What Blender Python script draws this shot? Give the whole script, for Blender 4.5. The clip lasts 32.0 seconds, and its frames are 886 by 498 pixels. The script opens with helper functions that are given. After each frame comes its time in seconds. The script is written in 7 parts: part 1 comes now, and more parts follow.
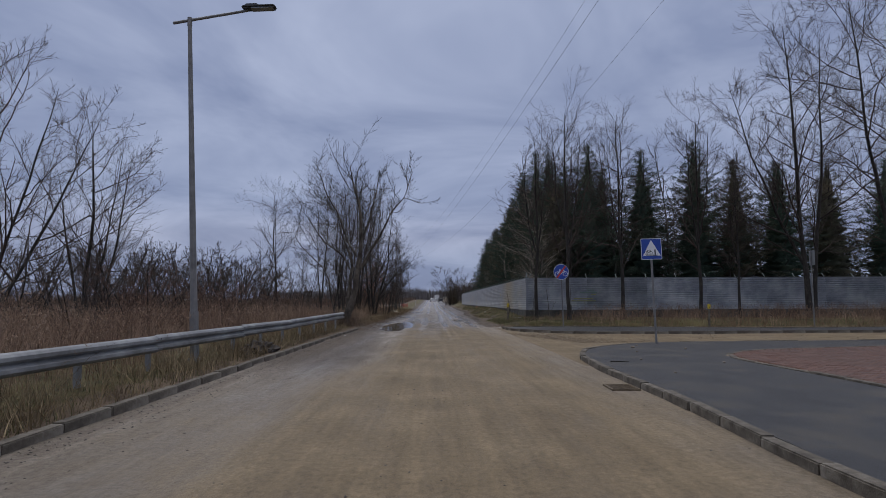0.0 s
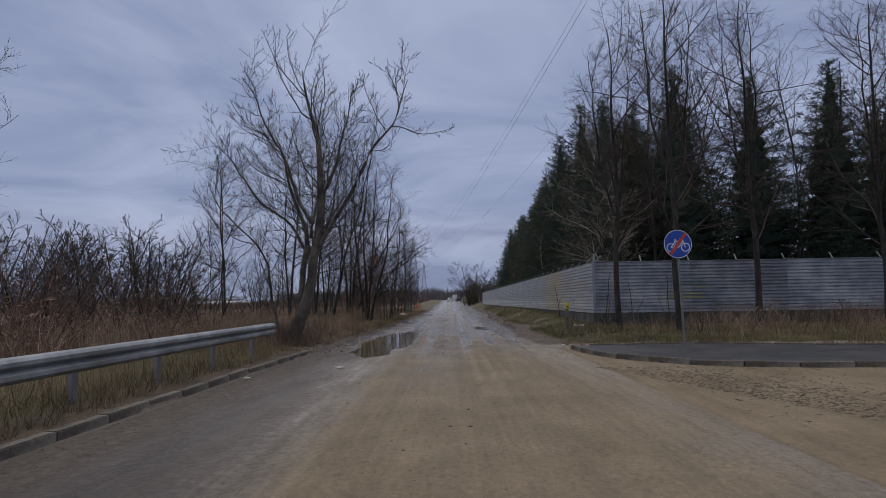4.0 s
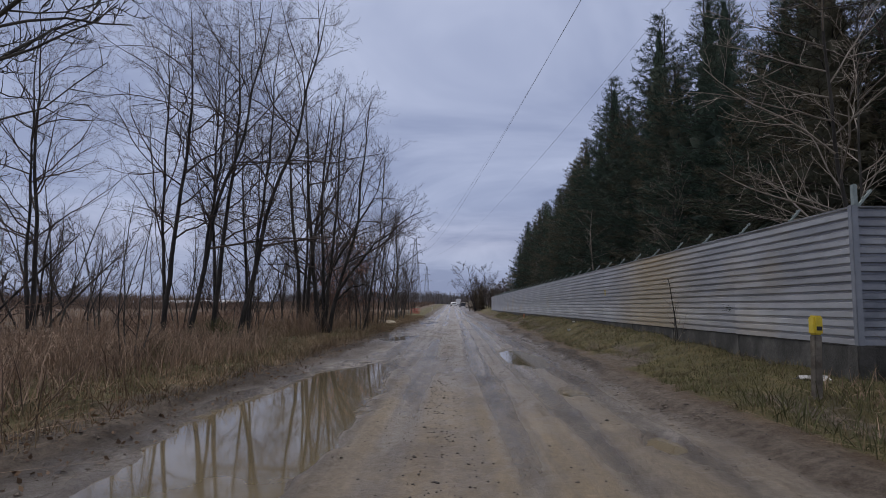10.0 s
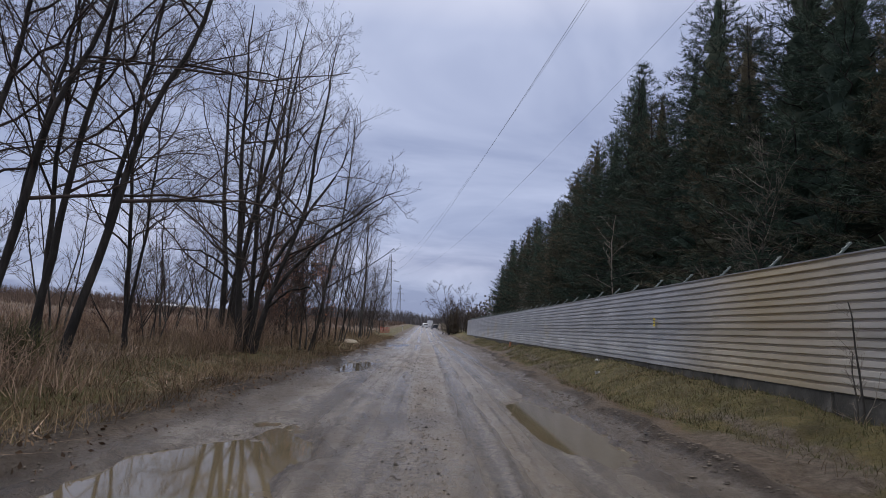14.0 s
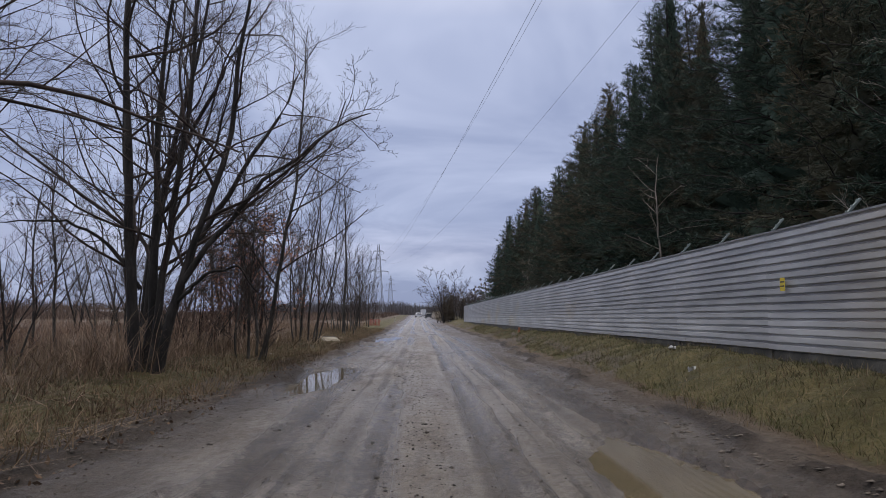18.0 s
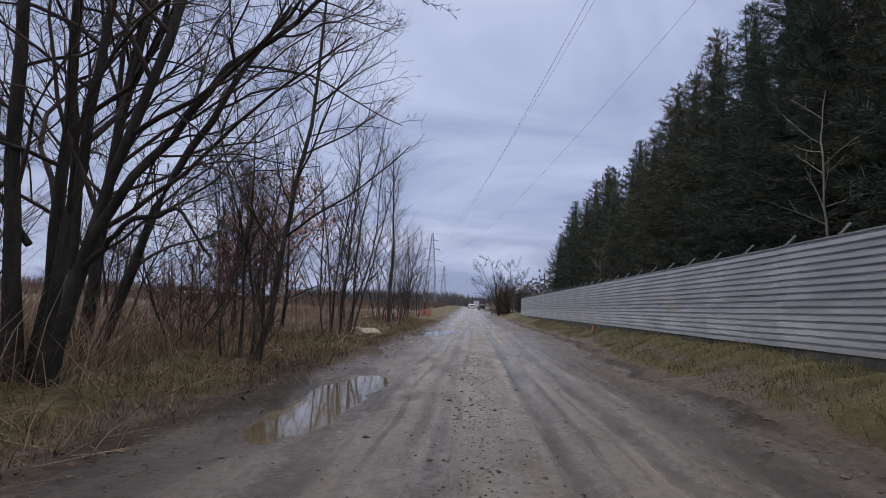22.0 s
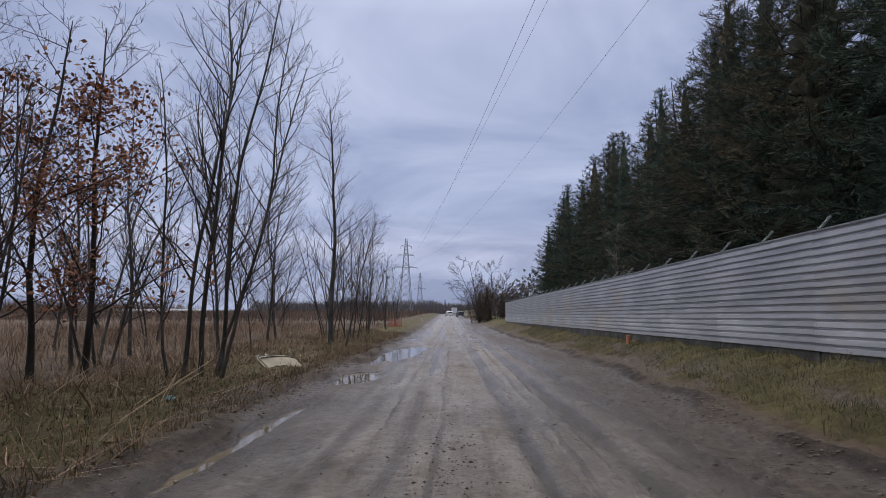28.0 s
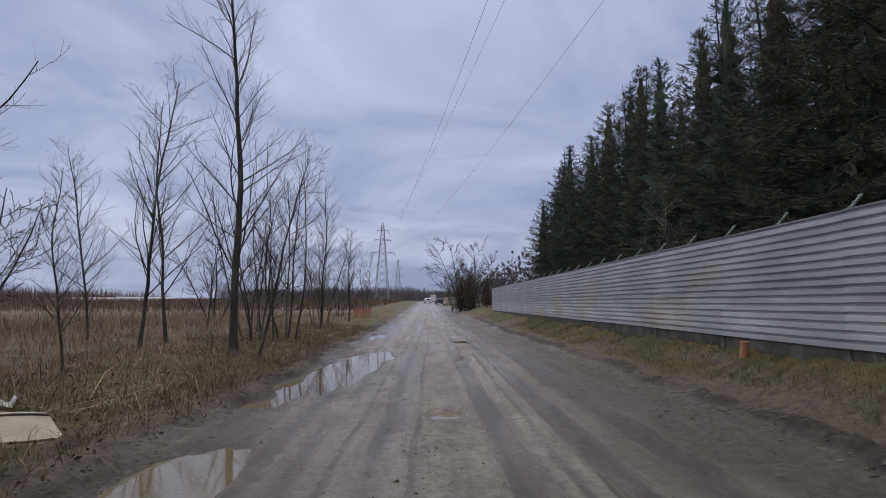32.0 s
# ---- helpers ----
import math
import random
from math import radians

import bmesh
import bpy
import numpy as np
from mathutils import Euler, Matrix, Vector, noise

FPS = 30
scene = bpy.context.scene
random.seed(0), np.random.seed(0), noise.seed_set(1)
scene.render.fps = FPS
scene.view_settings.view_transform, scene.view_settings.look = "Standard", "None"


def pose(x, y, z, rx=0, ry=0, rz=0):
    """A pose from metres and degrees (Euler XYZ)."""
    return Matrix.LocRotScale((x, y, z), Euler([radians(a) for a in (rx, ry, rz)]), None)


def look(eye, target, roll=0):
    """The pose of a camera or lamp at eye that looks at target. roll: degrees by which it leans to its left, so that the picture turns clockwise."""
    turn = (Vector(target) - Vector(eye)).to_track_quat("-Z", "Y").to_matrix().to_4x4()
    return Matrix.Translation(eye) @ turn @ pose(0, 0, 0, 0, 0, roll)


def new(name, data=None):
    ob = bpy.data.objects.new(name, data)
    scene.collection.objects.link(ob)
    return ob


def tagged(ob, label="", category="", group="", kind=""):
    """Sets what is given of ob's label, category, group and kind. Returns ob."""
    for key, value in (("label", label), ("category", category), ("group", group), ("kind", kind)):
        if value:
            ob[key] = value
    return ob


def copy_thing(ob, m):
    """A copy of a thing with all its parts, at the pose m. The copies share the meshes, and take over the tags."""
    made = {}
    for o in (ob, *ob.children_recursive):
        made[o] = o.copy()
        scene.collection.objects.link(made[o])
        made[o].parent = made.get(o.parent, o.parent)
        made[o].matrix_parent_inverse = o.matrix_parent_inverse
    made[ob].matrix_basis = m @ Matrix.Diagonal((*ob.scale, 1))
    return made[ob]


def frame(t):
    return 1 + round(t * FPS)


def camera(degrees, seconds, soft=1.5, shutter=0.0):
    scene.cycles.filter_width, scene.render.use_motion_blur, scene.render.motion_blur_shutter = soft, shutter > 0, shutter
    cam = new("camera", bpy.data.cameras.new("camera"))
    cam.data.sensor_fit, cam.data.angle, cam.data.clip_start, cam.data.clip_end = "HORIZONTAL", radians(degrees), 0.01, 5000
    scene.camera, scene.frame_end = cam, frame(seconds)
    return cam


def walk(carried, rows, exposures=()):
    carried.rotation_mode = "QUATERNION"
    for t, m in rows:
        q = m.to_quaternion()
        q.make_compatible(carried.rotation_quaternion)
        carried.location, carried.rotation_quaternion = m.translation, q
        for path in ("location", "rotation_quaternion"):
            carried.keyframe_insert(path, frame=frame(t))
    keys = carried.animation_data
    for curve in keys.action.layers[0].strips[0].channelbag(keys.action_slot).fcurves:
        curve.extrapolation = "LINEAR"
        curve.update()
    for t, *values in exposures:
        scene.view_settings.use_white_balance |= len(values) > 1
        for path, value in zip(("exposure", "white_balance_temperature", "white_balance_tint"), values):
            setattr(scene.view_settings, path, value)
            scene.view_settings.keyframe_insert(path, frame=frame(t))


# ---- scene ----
cam = camera(71.1, 32.0, soft=0.8)
# seconds, place in metres, yaw to the left, pitch up and roll in degrees
PATH = [
    (0, -0.126, -1.037, 1.425, -1.10, 4.84, -0.25),
    (0.5, -0.067, 0.965, 1.416, -0.80, 4.96, -0.31),
    (1, -0.035, 3.098, 1.420, -0.48, 4.97, -0.56),
    (1.5, -0.017, 5.041, 1.409, -0.41, 4.99, -0.27),
    (2, 0.017, 6.927, 1.403, -0.24, 4.87, -0.42),
    (2.5, 0.067, 8.739, 1.399, 0.13, 4.77, -0.83),
    (4.5, 0.126, 14.845, 1.400, 0.73, 4.89, -0.71),
    (5, 0.125, 16.336, 1.409, 0.86, 4.86, -0.14),
    (5.5, 0.093, 17.789, 1.410, 0.82, 4.75, 0.07),
    (6, 0.098, 19.098, 1.425, 0.92, 4.78, -0.23),
    (6.5, 0.063, 20.481, 1.412, 0.94, 5.10, 0.53),
    (7, 0.074, 21.792, 1.441, 0.87, 5.87, -0.55),
    (7.5, 0.068, 23.224, 1.421, 1.56, 6.07, 0.42),
    (8, 0.060, 24.471, 1.444, 0.59, 6.61, 0.31),
    (8.5, 0.059, 25.711, 1.437, 1.04, 7.05, 0.64),
    (9, 0.062, 26.936, 1.424, 0.96, 5.96, 0.22),
    (9.5, 0.035, 27.996, 1.391, 0.98, 5.55, -0.93),
    (10, 0.010, 29.093, 1.383, 0.89, 5.28, 0.39),
    (10.5, -0.013, 30.134, 1.369, 0.89, 4.48, 0.10),
    (11, -0.031, 31.248, 1.363, 1.64, 3.98, 0.45),
    (11.5, -0.042, 32.274, 1.294, 0.10, 2.53, 2.65),
    (12, -0.073, 33.130, 1.372, 2.02, 1.98, -3.03),
    (12.5, -0.144, 33.855, 1.307, -1.46, 4.99, 0.87),
    (13, -0.153, 34.924, 1.343, -1.19, 3.69, 1.86),
    (13.5, -0.222, 35.728, 1.339, -1.48, 7.20, 3.64),
    (14, -0.249, 36.647, 1.346, -1.29, 7.36, 4.30),
    (14.5, -0.263, 37.477, 1.365, -1.39, 7.04, 1.99),
    (16.5, -0.148, 40.600, 1.349, -1.21, 6.92, -0.43),
    (17, -0.164, 41.388, 1.350, -1.95, 6.90, -0.56),
    (17.5, -0.196, 42.197, 1.352, -2.08, 6.56, -0.96),
    (18, -0.230, 42.971, 1.337, -2.38, 6.32, 0.59),
    (18.5, -0.291, 43.630, 1.334, -2.76, 6.01, -1.11),
    (19, -0.322, 44.367, 1.329, -0.11, 4.91, -1.37),
    (19.5, -0.309, 45.080, 1.307, 0.01, 3.97, -3.14),
    (20, -0.326, 45.742, 1.295, 0.01, 3.30, -2.43),
    (20.5, -0.349, 46.480, 1.306, -0.30, 3.21, -1.20),
    (21, -0.400, 47.088, 1.332, 2.23, 3.67, -2.07),
    (21.5, -0.409, 47.661, 1.324, 2.62, 4.77, -1.22),
    (22, -0.384, 48.255, 1.326, 2.62, 5.39, 2.69),
    (22.5, -0.357, 48.982, 1.341, 2.15, 5.37, 2.63),
    (23, -0.384, 49.598, 1.334, 1.69, 5.86, 3.62),
    (23.5, -0.422, 50.409, 1.360, 1.45, 6.07, 1.83),
    (24, -0.450, 51.225, 1.365, 1.06, 6.89, 2.63),
    (24.5, -0.477, 52.053, 1.366, 0.75, 7.51, 2.08),
    (25, -0.453, 52.939, 1.364, -0.88, 7.76, 2.11),
    (25.5, -0.469, 53.826, 1.366, -1.41, 7.33, 1.51),
    (27.5, -0.300, 57.328, 1.394, -0.38, 6.45, 1.21),
    (28, -0.266, 58.392, 1.399, 0.40, 6.16, 0.44),
    (28.5, -0.220, 59.495, 1.419, 0.20, 5.73, -0.05),
    (29, -0.218, 60.596, 1.422, -0.50, 5.64, -0.44),
    (29.5, -0.190, 61.705, 1.443, -0.19, 5.83, -0.17),
    (30, -0.176, 62.736, 1.439, -0.25, 5.81, -0.50),
    (30.5, -0.144, 63.993, 1.455, -0.60, 5.60, 0.19),
    (31, -0.165, 65.188, 1.467, -1.10, 5.26, -0.03),
    (31.5, -0.155, 66.436, 1.480, -1.11, 5.17, -0.33),
    (32, -0.155, 67.723, 1.497, -1.58, 5.00, 0.23),
]
EXPOSURE = [(0, -0.15, 6380, 9), (6, -0.1, 6400, 9), (9, 0.0, 6500, 10), (13, 0.22, 6550, 10), (19, 0.28, 6550, 10), (25, 0.3, 6550, 10), (32, 0.22, 6600, 10)]
walk(cam, [(t, pose(x, y, z, 90 + pitch, 0, yaw) @ pose(0, 0, 0, 0, 0, roll)) for t, x, y, z, yaw, pitch, roll in PATH], EXPOSURE)

# ---- sky and light: an overcast winter afternoon ----
world = bpy.data.worlds.new("overcast_sky")
scene.world = world
world.use_nodes = True
wt = world.node_tree
wt.nodes.clear()


def wnode(kind, **kw):
    n = wt.nodes.new(kind)
    for k, v in kw.items():
        if k == "operation":
            n.operation = v
        elif k == "blend":
            n.data_type, n.blend_type = "RGBA", v
        else:
            n.inputs[int(k[1:])].default_value = v
    return n


def wmath(op, a, b=None):
    n = wnode("ShaderNodeMath", operation=op)
    for i, v in enumerate((a, b)):
        if v is None:
            continue
        if hasattr(v, "is_linked"):
            wt.links.new(v, n.inputs[i])
        else:
            n.inputs[i].default_value = v
    return n.outputs[0]


tc = wnode("ShaderNodeTexCoord")
sep = wnode("ShaderNodeSeparateXYZ")
wt.links.new(tc.outputs["Generated"], sep.inputs[0])
up = wmath("MAXIMUM", sep.outputs[2], 0.0)
den = wmath("ADD", up, 0.16)
flat = wnode("ShaderNodeCombineXYZ")
wt.links.new(wmath("DIVIDE", sep.outputs[0], den), flat.inputs[0])
wt.links.new(wmath("DIVIDE", sep.outputs[1], den), flat.inputs[1])
cl = wnode("ShaderNodeTexNoise")
cl.inputs["Scale"].default_value, cl.inputs["Detail"].default_value, cl.inputs["Roughness"].default_value = 1.1, 5.0, 0.55
cl.inputs["Distortion"].default_value = 0.6
wt.links.new(flat.outputs[0], cl.inputs["Vector"])
ramp = wnode("ShaderNodeValToRGB")
ramp.color_ramp.elements[0].position, ramp.color_ramp.elements[0].color = 0.36, (0.218, 0.261, 0.415, 1)
ramp.color_ramp.elements[1].position, ramp.color_ramp.elements[1].color = 0.66, (0.379, 0.429, 0.60, 1)
wt.links.new(cl.outputs["Fac"], ramp.inputs[0])
# the pale band low over the horizon, and the brighter zenith of an overcast sky
band = wnode("ShaderNodeValToRGB")
be = band.color_ramp.elements
be[0].position, be[0].color = 0.0, (0.88, 0.90, 0.92, 1)
be[1].position, be[1].color = 1.0, (3.9, 3.25, 2.3, 1)
for p, c in ((0.06, (1.0, 1.0, 1.0, 1)), (0.10, (1.16, 1.10, 1.05, 1)), (0.16, (1.0, 1.0, 1.0, 1)), (0.45, (1.25, 1.22, 1.15, 1)), (0.6, (2.35, 2.05, 1.6, 1))):
    e = be.new(p)
    e.color = c
wt.links.new(sep.outputs[2], band.inputs[0])
mul = wnode("ShaderNodeMix", blend="MULTIPLY")
mul.inputs[0].default_value = 1.0
wt.links.new(ramp.outputs[0], mul.inputs[6])
wt.links.new(band.outputs[0], mul.inputs[7])
sky = wnode("ShaderNodeTexSky")
sky.sky_type, sky.sun_disc = "NISHITA", False
sky.sun_elevation, sky.sun_rotation = radians(60), radians(-34)
bg_cloud, bg_sky, add = wnode("ShaderNodeBackground"), wnode("ShaderNodeBackground"), wnode("ShaderNodeAddShader")
bg_cloud.inputs[1].default_value = 1.0
bg_sky.inputs[1].default_value = 0.006
wt.links.new(mul.outputs[2], bg_cloud.inputs[0])
wt.links.new(sky.outputs[0], bg_sky.inputs[0])
wt.links.new(bg_cloud.outputs[0], add.inputs[0])
wt.links.new(bg_sky.outputs[0], add.inputs[1])
wo = wnode("ShaderNodeOutputWorld")
wt.links.new(add.outputs[0], wo.inputs[0])

sun = new("sun", bpy.data.lights.new("sun", "SUN"))
sun.data.energy, sun.data.angle, sun.data.color = 0.6, radians(50), (1.0, 0.96, 0.9)
sun.matrix_world = look((0, 0, 50), (16, -24, 0))
# ---- materials ----
def material(name, colours, scale=4.0, rough=0.8, bump=0.0, bump_scale=None, metal=0.0, spread=(0.35, 0.65), island=0.0, objvar=0.0, detail=6.0, spec=0.5, stretch=(1, 1, 1), rough2=None, translucent=0.0):
    """Noise between two or three colours in metres, a second finer noise for relief, and some change from piece to piece."""
    m = bpy.data.materials.new(name)
    m.use_nodes = True
    t = m.node_tree
    b = t.nodes["Principled BSDF"]
    tc_, mp = t.nodes.new("ShaderNodeTexCoord"), t.nodes.new("ShaderNodeMapping")
    mp.inputs["Scale"].default_value = stretch
    t.links.new(tc_.outputs["Object"], mp.inputs[0])
    n = t.nodes.new("ShaderNodeTexNoise")
    n.inputs["Scale"].default_value, n.inputs["Detail"].default_value, n.inputs["Roughness"].default_value = scale, detail, 0.65
    t.links.new(mp.outputs[0], n.inputs["Vector"])
    r = t.nodes.new("ShaderNodeValToRGB")
    el = r.color_ramp.elements
    el[0].position, el[1].position = spread
    el[0].color, el[1].color = (*colours[0], 1), (*colours[-1], 1)
    if len(colours) > 2:
        el.new(sum(spread) / 2).color = (*colours[1], 1)
    t.links.new(n.outputs["Fac"], r.inputs[0])
    col = r.outputs[0]
    for amount, node, out in ((island, "ShaderNodeNewGeometry", "Random Per Island"), (objvar, "ShaderNodeObjectInfo", "Random")):
        if amount:
            g = t.nodes.new(node)
            h = t.nodes.new("ShaderNodeHueSaturation")
            v = t.nodes.new("ShaderNodeMapRange")
            v.inputs[3].default_value, v.inputs[4].default_value = 1 - amount, 1 + amount
            t.links.new(g.outputs[out], v.inputs[0])
            t.links.new(v.outputs[0], h.inputs["Value"])
            t.links.new(col, h.inputs["Color"])
            col = h.outputs[0]
    t.links.new(col, b.inputs["Base Color"])
    b.inputs["Roughness"].default_value, b.inputs["Metallic"].default_value = rough, metal
    b.inputs["Specular IOR Level"].default_value = spec
    if rough2 is not None:
        v = t.nodes.new("ShaderNodeMapRange")
        v.inputs[1].default_value, v.inputs[2].default_value, v.inputs[3].default_value, v.inputs[4].default_value = 0.35, 0.65, rough, rough2
        t.links.new(n.outputs["Fac"], v.inputs[0])
        t.links.new(v.outputs[0], b.inputs["Roughness"])
    if bump:
        n2, bp = t.nodes.new("ShaderNodeTexNoise"), t.nodes.new("ShaderNodeBump")
        n2.inputs["Scale"].default_value, n2.inputs["Detail"].default_value = bump_scale or scale * 6, 8
        t.links.new(mp.outputs[0], n2.inputs["Vector"])
        t.links.new(n2.outputs["Fac"], bp.inputs["Height"])
        bp.inputs["Strength"].default_value, bp.inputs["Distance"].default_value = bump, 0.02
        t.links.new(bp.outputs[0], b.inputs["Normal"])
    return m


BARK = material("dark_bark", [(0.012, 0.0105, 0.0095), (0.026, 0.023, 0.02), (0.052, 0.046, 0.04)], 6, 0.9, 0.8, 30, island=0.25, stretch=(1, 1, 0.3))
BARK_GREY = material("grey_green_bark", [(0.02, 0.018, 0.016), (0.052, 0.048, 0.041), (0.1, 0.094, 0.08)], 3.2, 0.9, 0.8, 24, island=0.2, stretch=(1, 1, 0.35))
BARK_WILLOW = material("pale_willow_bark", [(0.026, 0.021, 0.017), (0.066, 0.055, 0.044), (0.13, 0.112, 0.09)], 2.4, 0.9, 1.0, 16, island=0.1, stretch=(1, 1, 0.8))
TWIG = material("twig_bark", [(0.026, 0.019, 0.016), (0.07, 0.05, 0.041)], 3, 0.85, island=0.4)
TWIG_RUSSET = material("russet_twig_bark", [(0.06, 0.034, 0.026), (0.13, 0.078, 0.056)], 2, 0.85, island=0.4)
TWIG_PALE = material("pale_twig_bark", [(0.18, 0.155, 0.125), (0.33, 0.29, 0.24)], 3, 0.85, island=0.4)
NEEDLE = material("spruce_needles", [(0.03, 0.054, 0.043), (0.056, 0.083, 0.06), (0.115, 0.108, 0.07)], 0.35, 0.85, spec=0.2, island=0.45, objvar=0.25, spread=(0.3, 0.75))
NEEDLE_BROWN = material("browned_spruce_needles", [(0.045, 0.056, 0.04), (0.082, 0.08, 0.054), (0.15, 0.118, 0.074)], 0.35, 0.85, spec=0.2, island=0.45, objvar=0.25, spread=(0.3, 0.72))
NEEDLE_TOP = material("brown_cone_tips", [(0.06, 0.045, 0.03), (0.11, 0.085, 0.05)], 2, 0.8, island=0.4)
DRYLEAF = material("dry_oak_leaves", [(0.17, 0.07, 0.038), (0.34, 0.155, 0.08)], 3, 0.8, island=0.5)
WEED = material("dry_weed_stalks", [(0.09, 0.053, 0.037), (0.19, 0.122, 0.081), (0.34, 0.245, 0.17)], 0.5, 0.9, island=0.5)
STRAW = material("straw_grass", [(0.1, 0.07, 0.04), (0.17, 0.126, 0.07), (0.27, 0.21, 0.122)], 0.6, 0.9, island=0.45)
GREEN = material("winter_grass", [(0.062, 0.055, 0.022), (0.074, 0.082, 0.027), (0.14, 0.114, 0.047)], 0.5, 0.85, island=0.4)
TANGRASS = material("tan_dead_grass", [(0.095, 0.064, 0.037), (0.175, 0.122, 0.07), (0.28, 0.205, 0.12)], 0.5, 0.9, island=0.45)
REED = material("grey_fallen_stems", [(0.15, 0.1, 0.068), (0.36, 0.26, 0.18)], 1.0, 0.9, island=0.5)
BRASH = material("dark_wet_brash", [(0.05, 0.034, 0.025), (0.13, 0.09, 0.065)], 1.0, 0.85, island=0.5)
LEAF = material("fallen_leaves", [(0.09, 0.05, 0.03), (0.2, 0.13, 0.07)], 1.5, 0.8, island=0.5)
MUDCLOD = material("mud_clods", [(0.035, 0.029, 0.024), (0.1, 0.083, 0.066)], 3, 0.6, 0.5, 40, island=0.4)
SANDCLOD = material("sandy_clods", [(0.085, 0.06, 0.036), (0.19, 0.142, 0.088)], 3, 0.8, 0.5, 40, island=0.35)
MUDBROWN = material("brown_mud_clods", [(0.085, 0.068, 0.052), (0.19, 0.156, 0.122)], 3, 0.7, 0.5, 40, island=0.35)
CONCRETE = material("weathered_concrete", [(0.055, 0.046, 0.034), (0.115, 0.1, 0.079), (0.2, 0.182, 0.15)], 3.5, 0.85, 0.5, 60, objvar=0.12)
BASEWALL = material("stained_concrete_base", [(0.035, 0.034, 0.03), (0.07, 0.068, 0.06), (0.13, 0.125, 0.11)], 1.4, 0.9, 0.6, 30, objvar=0.1)
ASPHALT = material("wet_dark_asphalt", [(0.014, 0.0145, 0.016), (0.025, 0.026, 0.028), (0.055, 0.05, 0.042)], 0.9, 0.5, 0.5, 160, rough2=0.62)
BRICK = material("red_paving_brick", [(0.10, 0.052, 0.037), (0.165, 0.082, 0.058)], 2.0, 0.6, 0.4, 60, objvar=0.25)
JOINT = material("sand_joint", [(0.16, 0.12, 0.085), (0.26, 0.2, 0.14)], 6, 0.9, 0.4)
GALV = material("galvanised_steel", [(0.24, 0.26, 0.28), (0.36, 0.38, 0.40)], 2.2, 0.45, 0.1, 60, metal=0.75, rough2=0.65)
GALV_DIRTY = material("dusty_galvanised_rail", [(0.15, 0.155, 0.16), (0.33, 0.345, 0.355)], 1.6, 0.5, 0.2, 30, metal=0.45, rough2=0.75)
POLE = material("grey_painted_pole", [(0.11, 0.112, 0.115), (0.2, 0.2, 0.2)], 3, 0.5, 0.1)
DARKMETAL = material("dark_lamp_housing", [(0.03, 0.032, 0.036), (0.05, 0.052, 0.056)], 5, 0.5)
BLUE = material("blue_reflective_sheet", [(0.008, 0.045, 0.28), (0.012, 0.06, 0.36)], 3, 0.35)
WHITE = material("white_reflective_sheet", [(0.62, 0.64, 0.66), (0.72, 0.74, 0.76)], 5, 0.35)
RED = material("red_reflective_sheet", [(0.42, 0.03, 0.025), (0.5, 0.045, 0.035)], 5, 0.35)
RUSTIRON = material("rusty_sandy_iron", [(0.075, 0.056, 0.036), (0.16, 0.122, 0.076)], 9, 0.85, 0.5)
PAINT_YELLOW = material("faded_yellow_spray", [(0.22, 0.21, 0.1), (0.34, 0.33, 0.1)], 3, 0.6)
PAINT_GREEN = material("faded_green_spray", [(0.12, 0.17, 0.15), (0.14, 0.24, 0.16)], 3, 0.6)
BLACK = material("black_print", [(0.012, 0.012, 0.014), (0.02, 0.02, 0.022)], 5, 0.5)
YELLOW = material("yellow_post_paint", [(0.55, 0.42, 0.03), (0.68, 0.52, 0.05)], 8, 0.6, 0.2)
ORANGE = material("orange_plastic", [(0.42, 0.17, 0.09), (0.52, 0.24, 0.13)], 6, 0.5)
WIRE = material("aluminium_cable", [(0.11, 0.12, 0.145), (0.15, 0.165, 0.19)], 2, 0.6)
LATTICE = material("weathered_lattice_steel", [(0.2, 0.215, 0.25), (0.26, 0.275, 0.31)], 2, 0.6)
GREENSTEEL = material("pale_green_steel", [(0.20, 0.25, 0.235), (0.33, 0.38, 0.36)], 6, 0.5, 0.2, metal=0.3)
LITTER = material("white_litter", [(0.4, 0.4, 0.39), (0.6, 0.6, 0.58)], 8, 0.6)
CARDBOARD = material("pale_board", [(0.34, 0.30, 0.22), (0.52, 0.47, 0.36)], 2.5, 0.85, 0.4)
CARWHITE = material("white_car_paint", [(0.55, 0.56, 0.58), (0.62, 0.63, 0.65)], 1, 0.25)
CARDARK = material("dark_car_paint", [(0.03, 0.03, 0.035), (0.045, 0.045, 0.05)], 1, 0.25)
CARTAN = material("beige_van_paint", [(0.36, 0.30, 0.22), (0.42, 0.36, 0.27)], 1, 0.35)
GLASS = material("dark_car_glass", [(0.02, 0.024, 0.028), (0.03, 0.034, 0.04)], 1, 0.08)
TYRE = material("tyre_rubber", [(0.012, 0.012, 0.012), (0.025, 0.025, 0.025)], 9, 0.8)
DARKSOIL = material("dark_dumped_soil", [(0.022, 0.018, 0.015), (0.05, 0.04, 0.032)], 5, 0.9, 0.8, 40)
REDTAPE = material("faded_red_net", [(0.35, 0.05, 0.035), (0.48, 0.09, 0.06)], 4, 0.7)
# Distance haze is mixed into this paled, greyed wood colour
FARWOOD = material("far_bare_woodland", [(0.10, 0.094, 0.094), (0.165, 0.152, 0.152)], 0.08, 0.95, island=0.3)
FIELDBRUSH = material("far_brown_brush", [(0.10, 0.07, 0.052), (0.17, 0.118, 0.085)], 0.08, 0.95, island=0.35)
ROOFWHITE = material("white_sheet_roof", [(0.55, 0.56, 0.57), (0.68, 0.69, 0.70)], 0.4, 0.5)


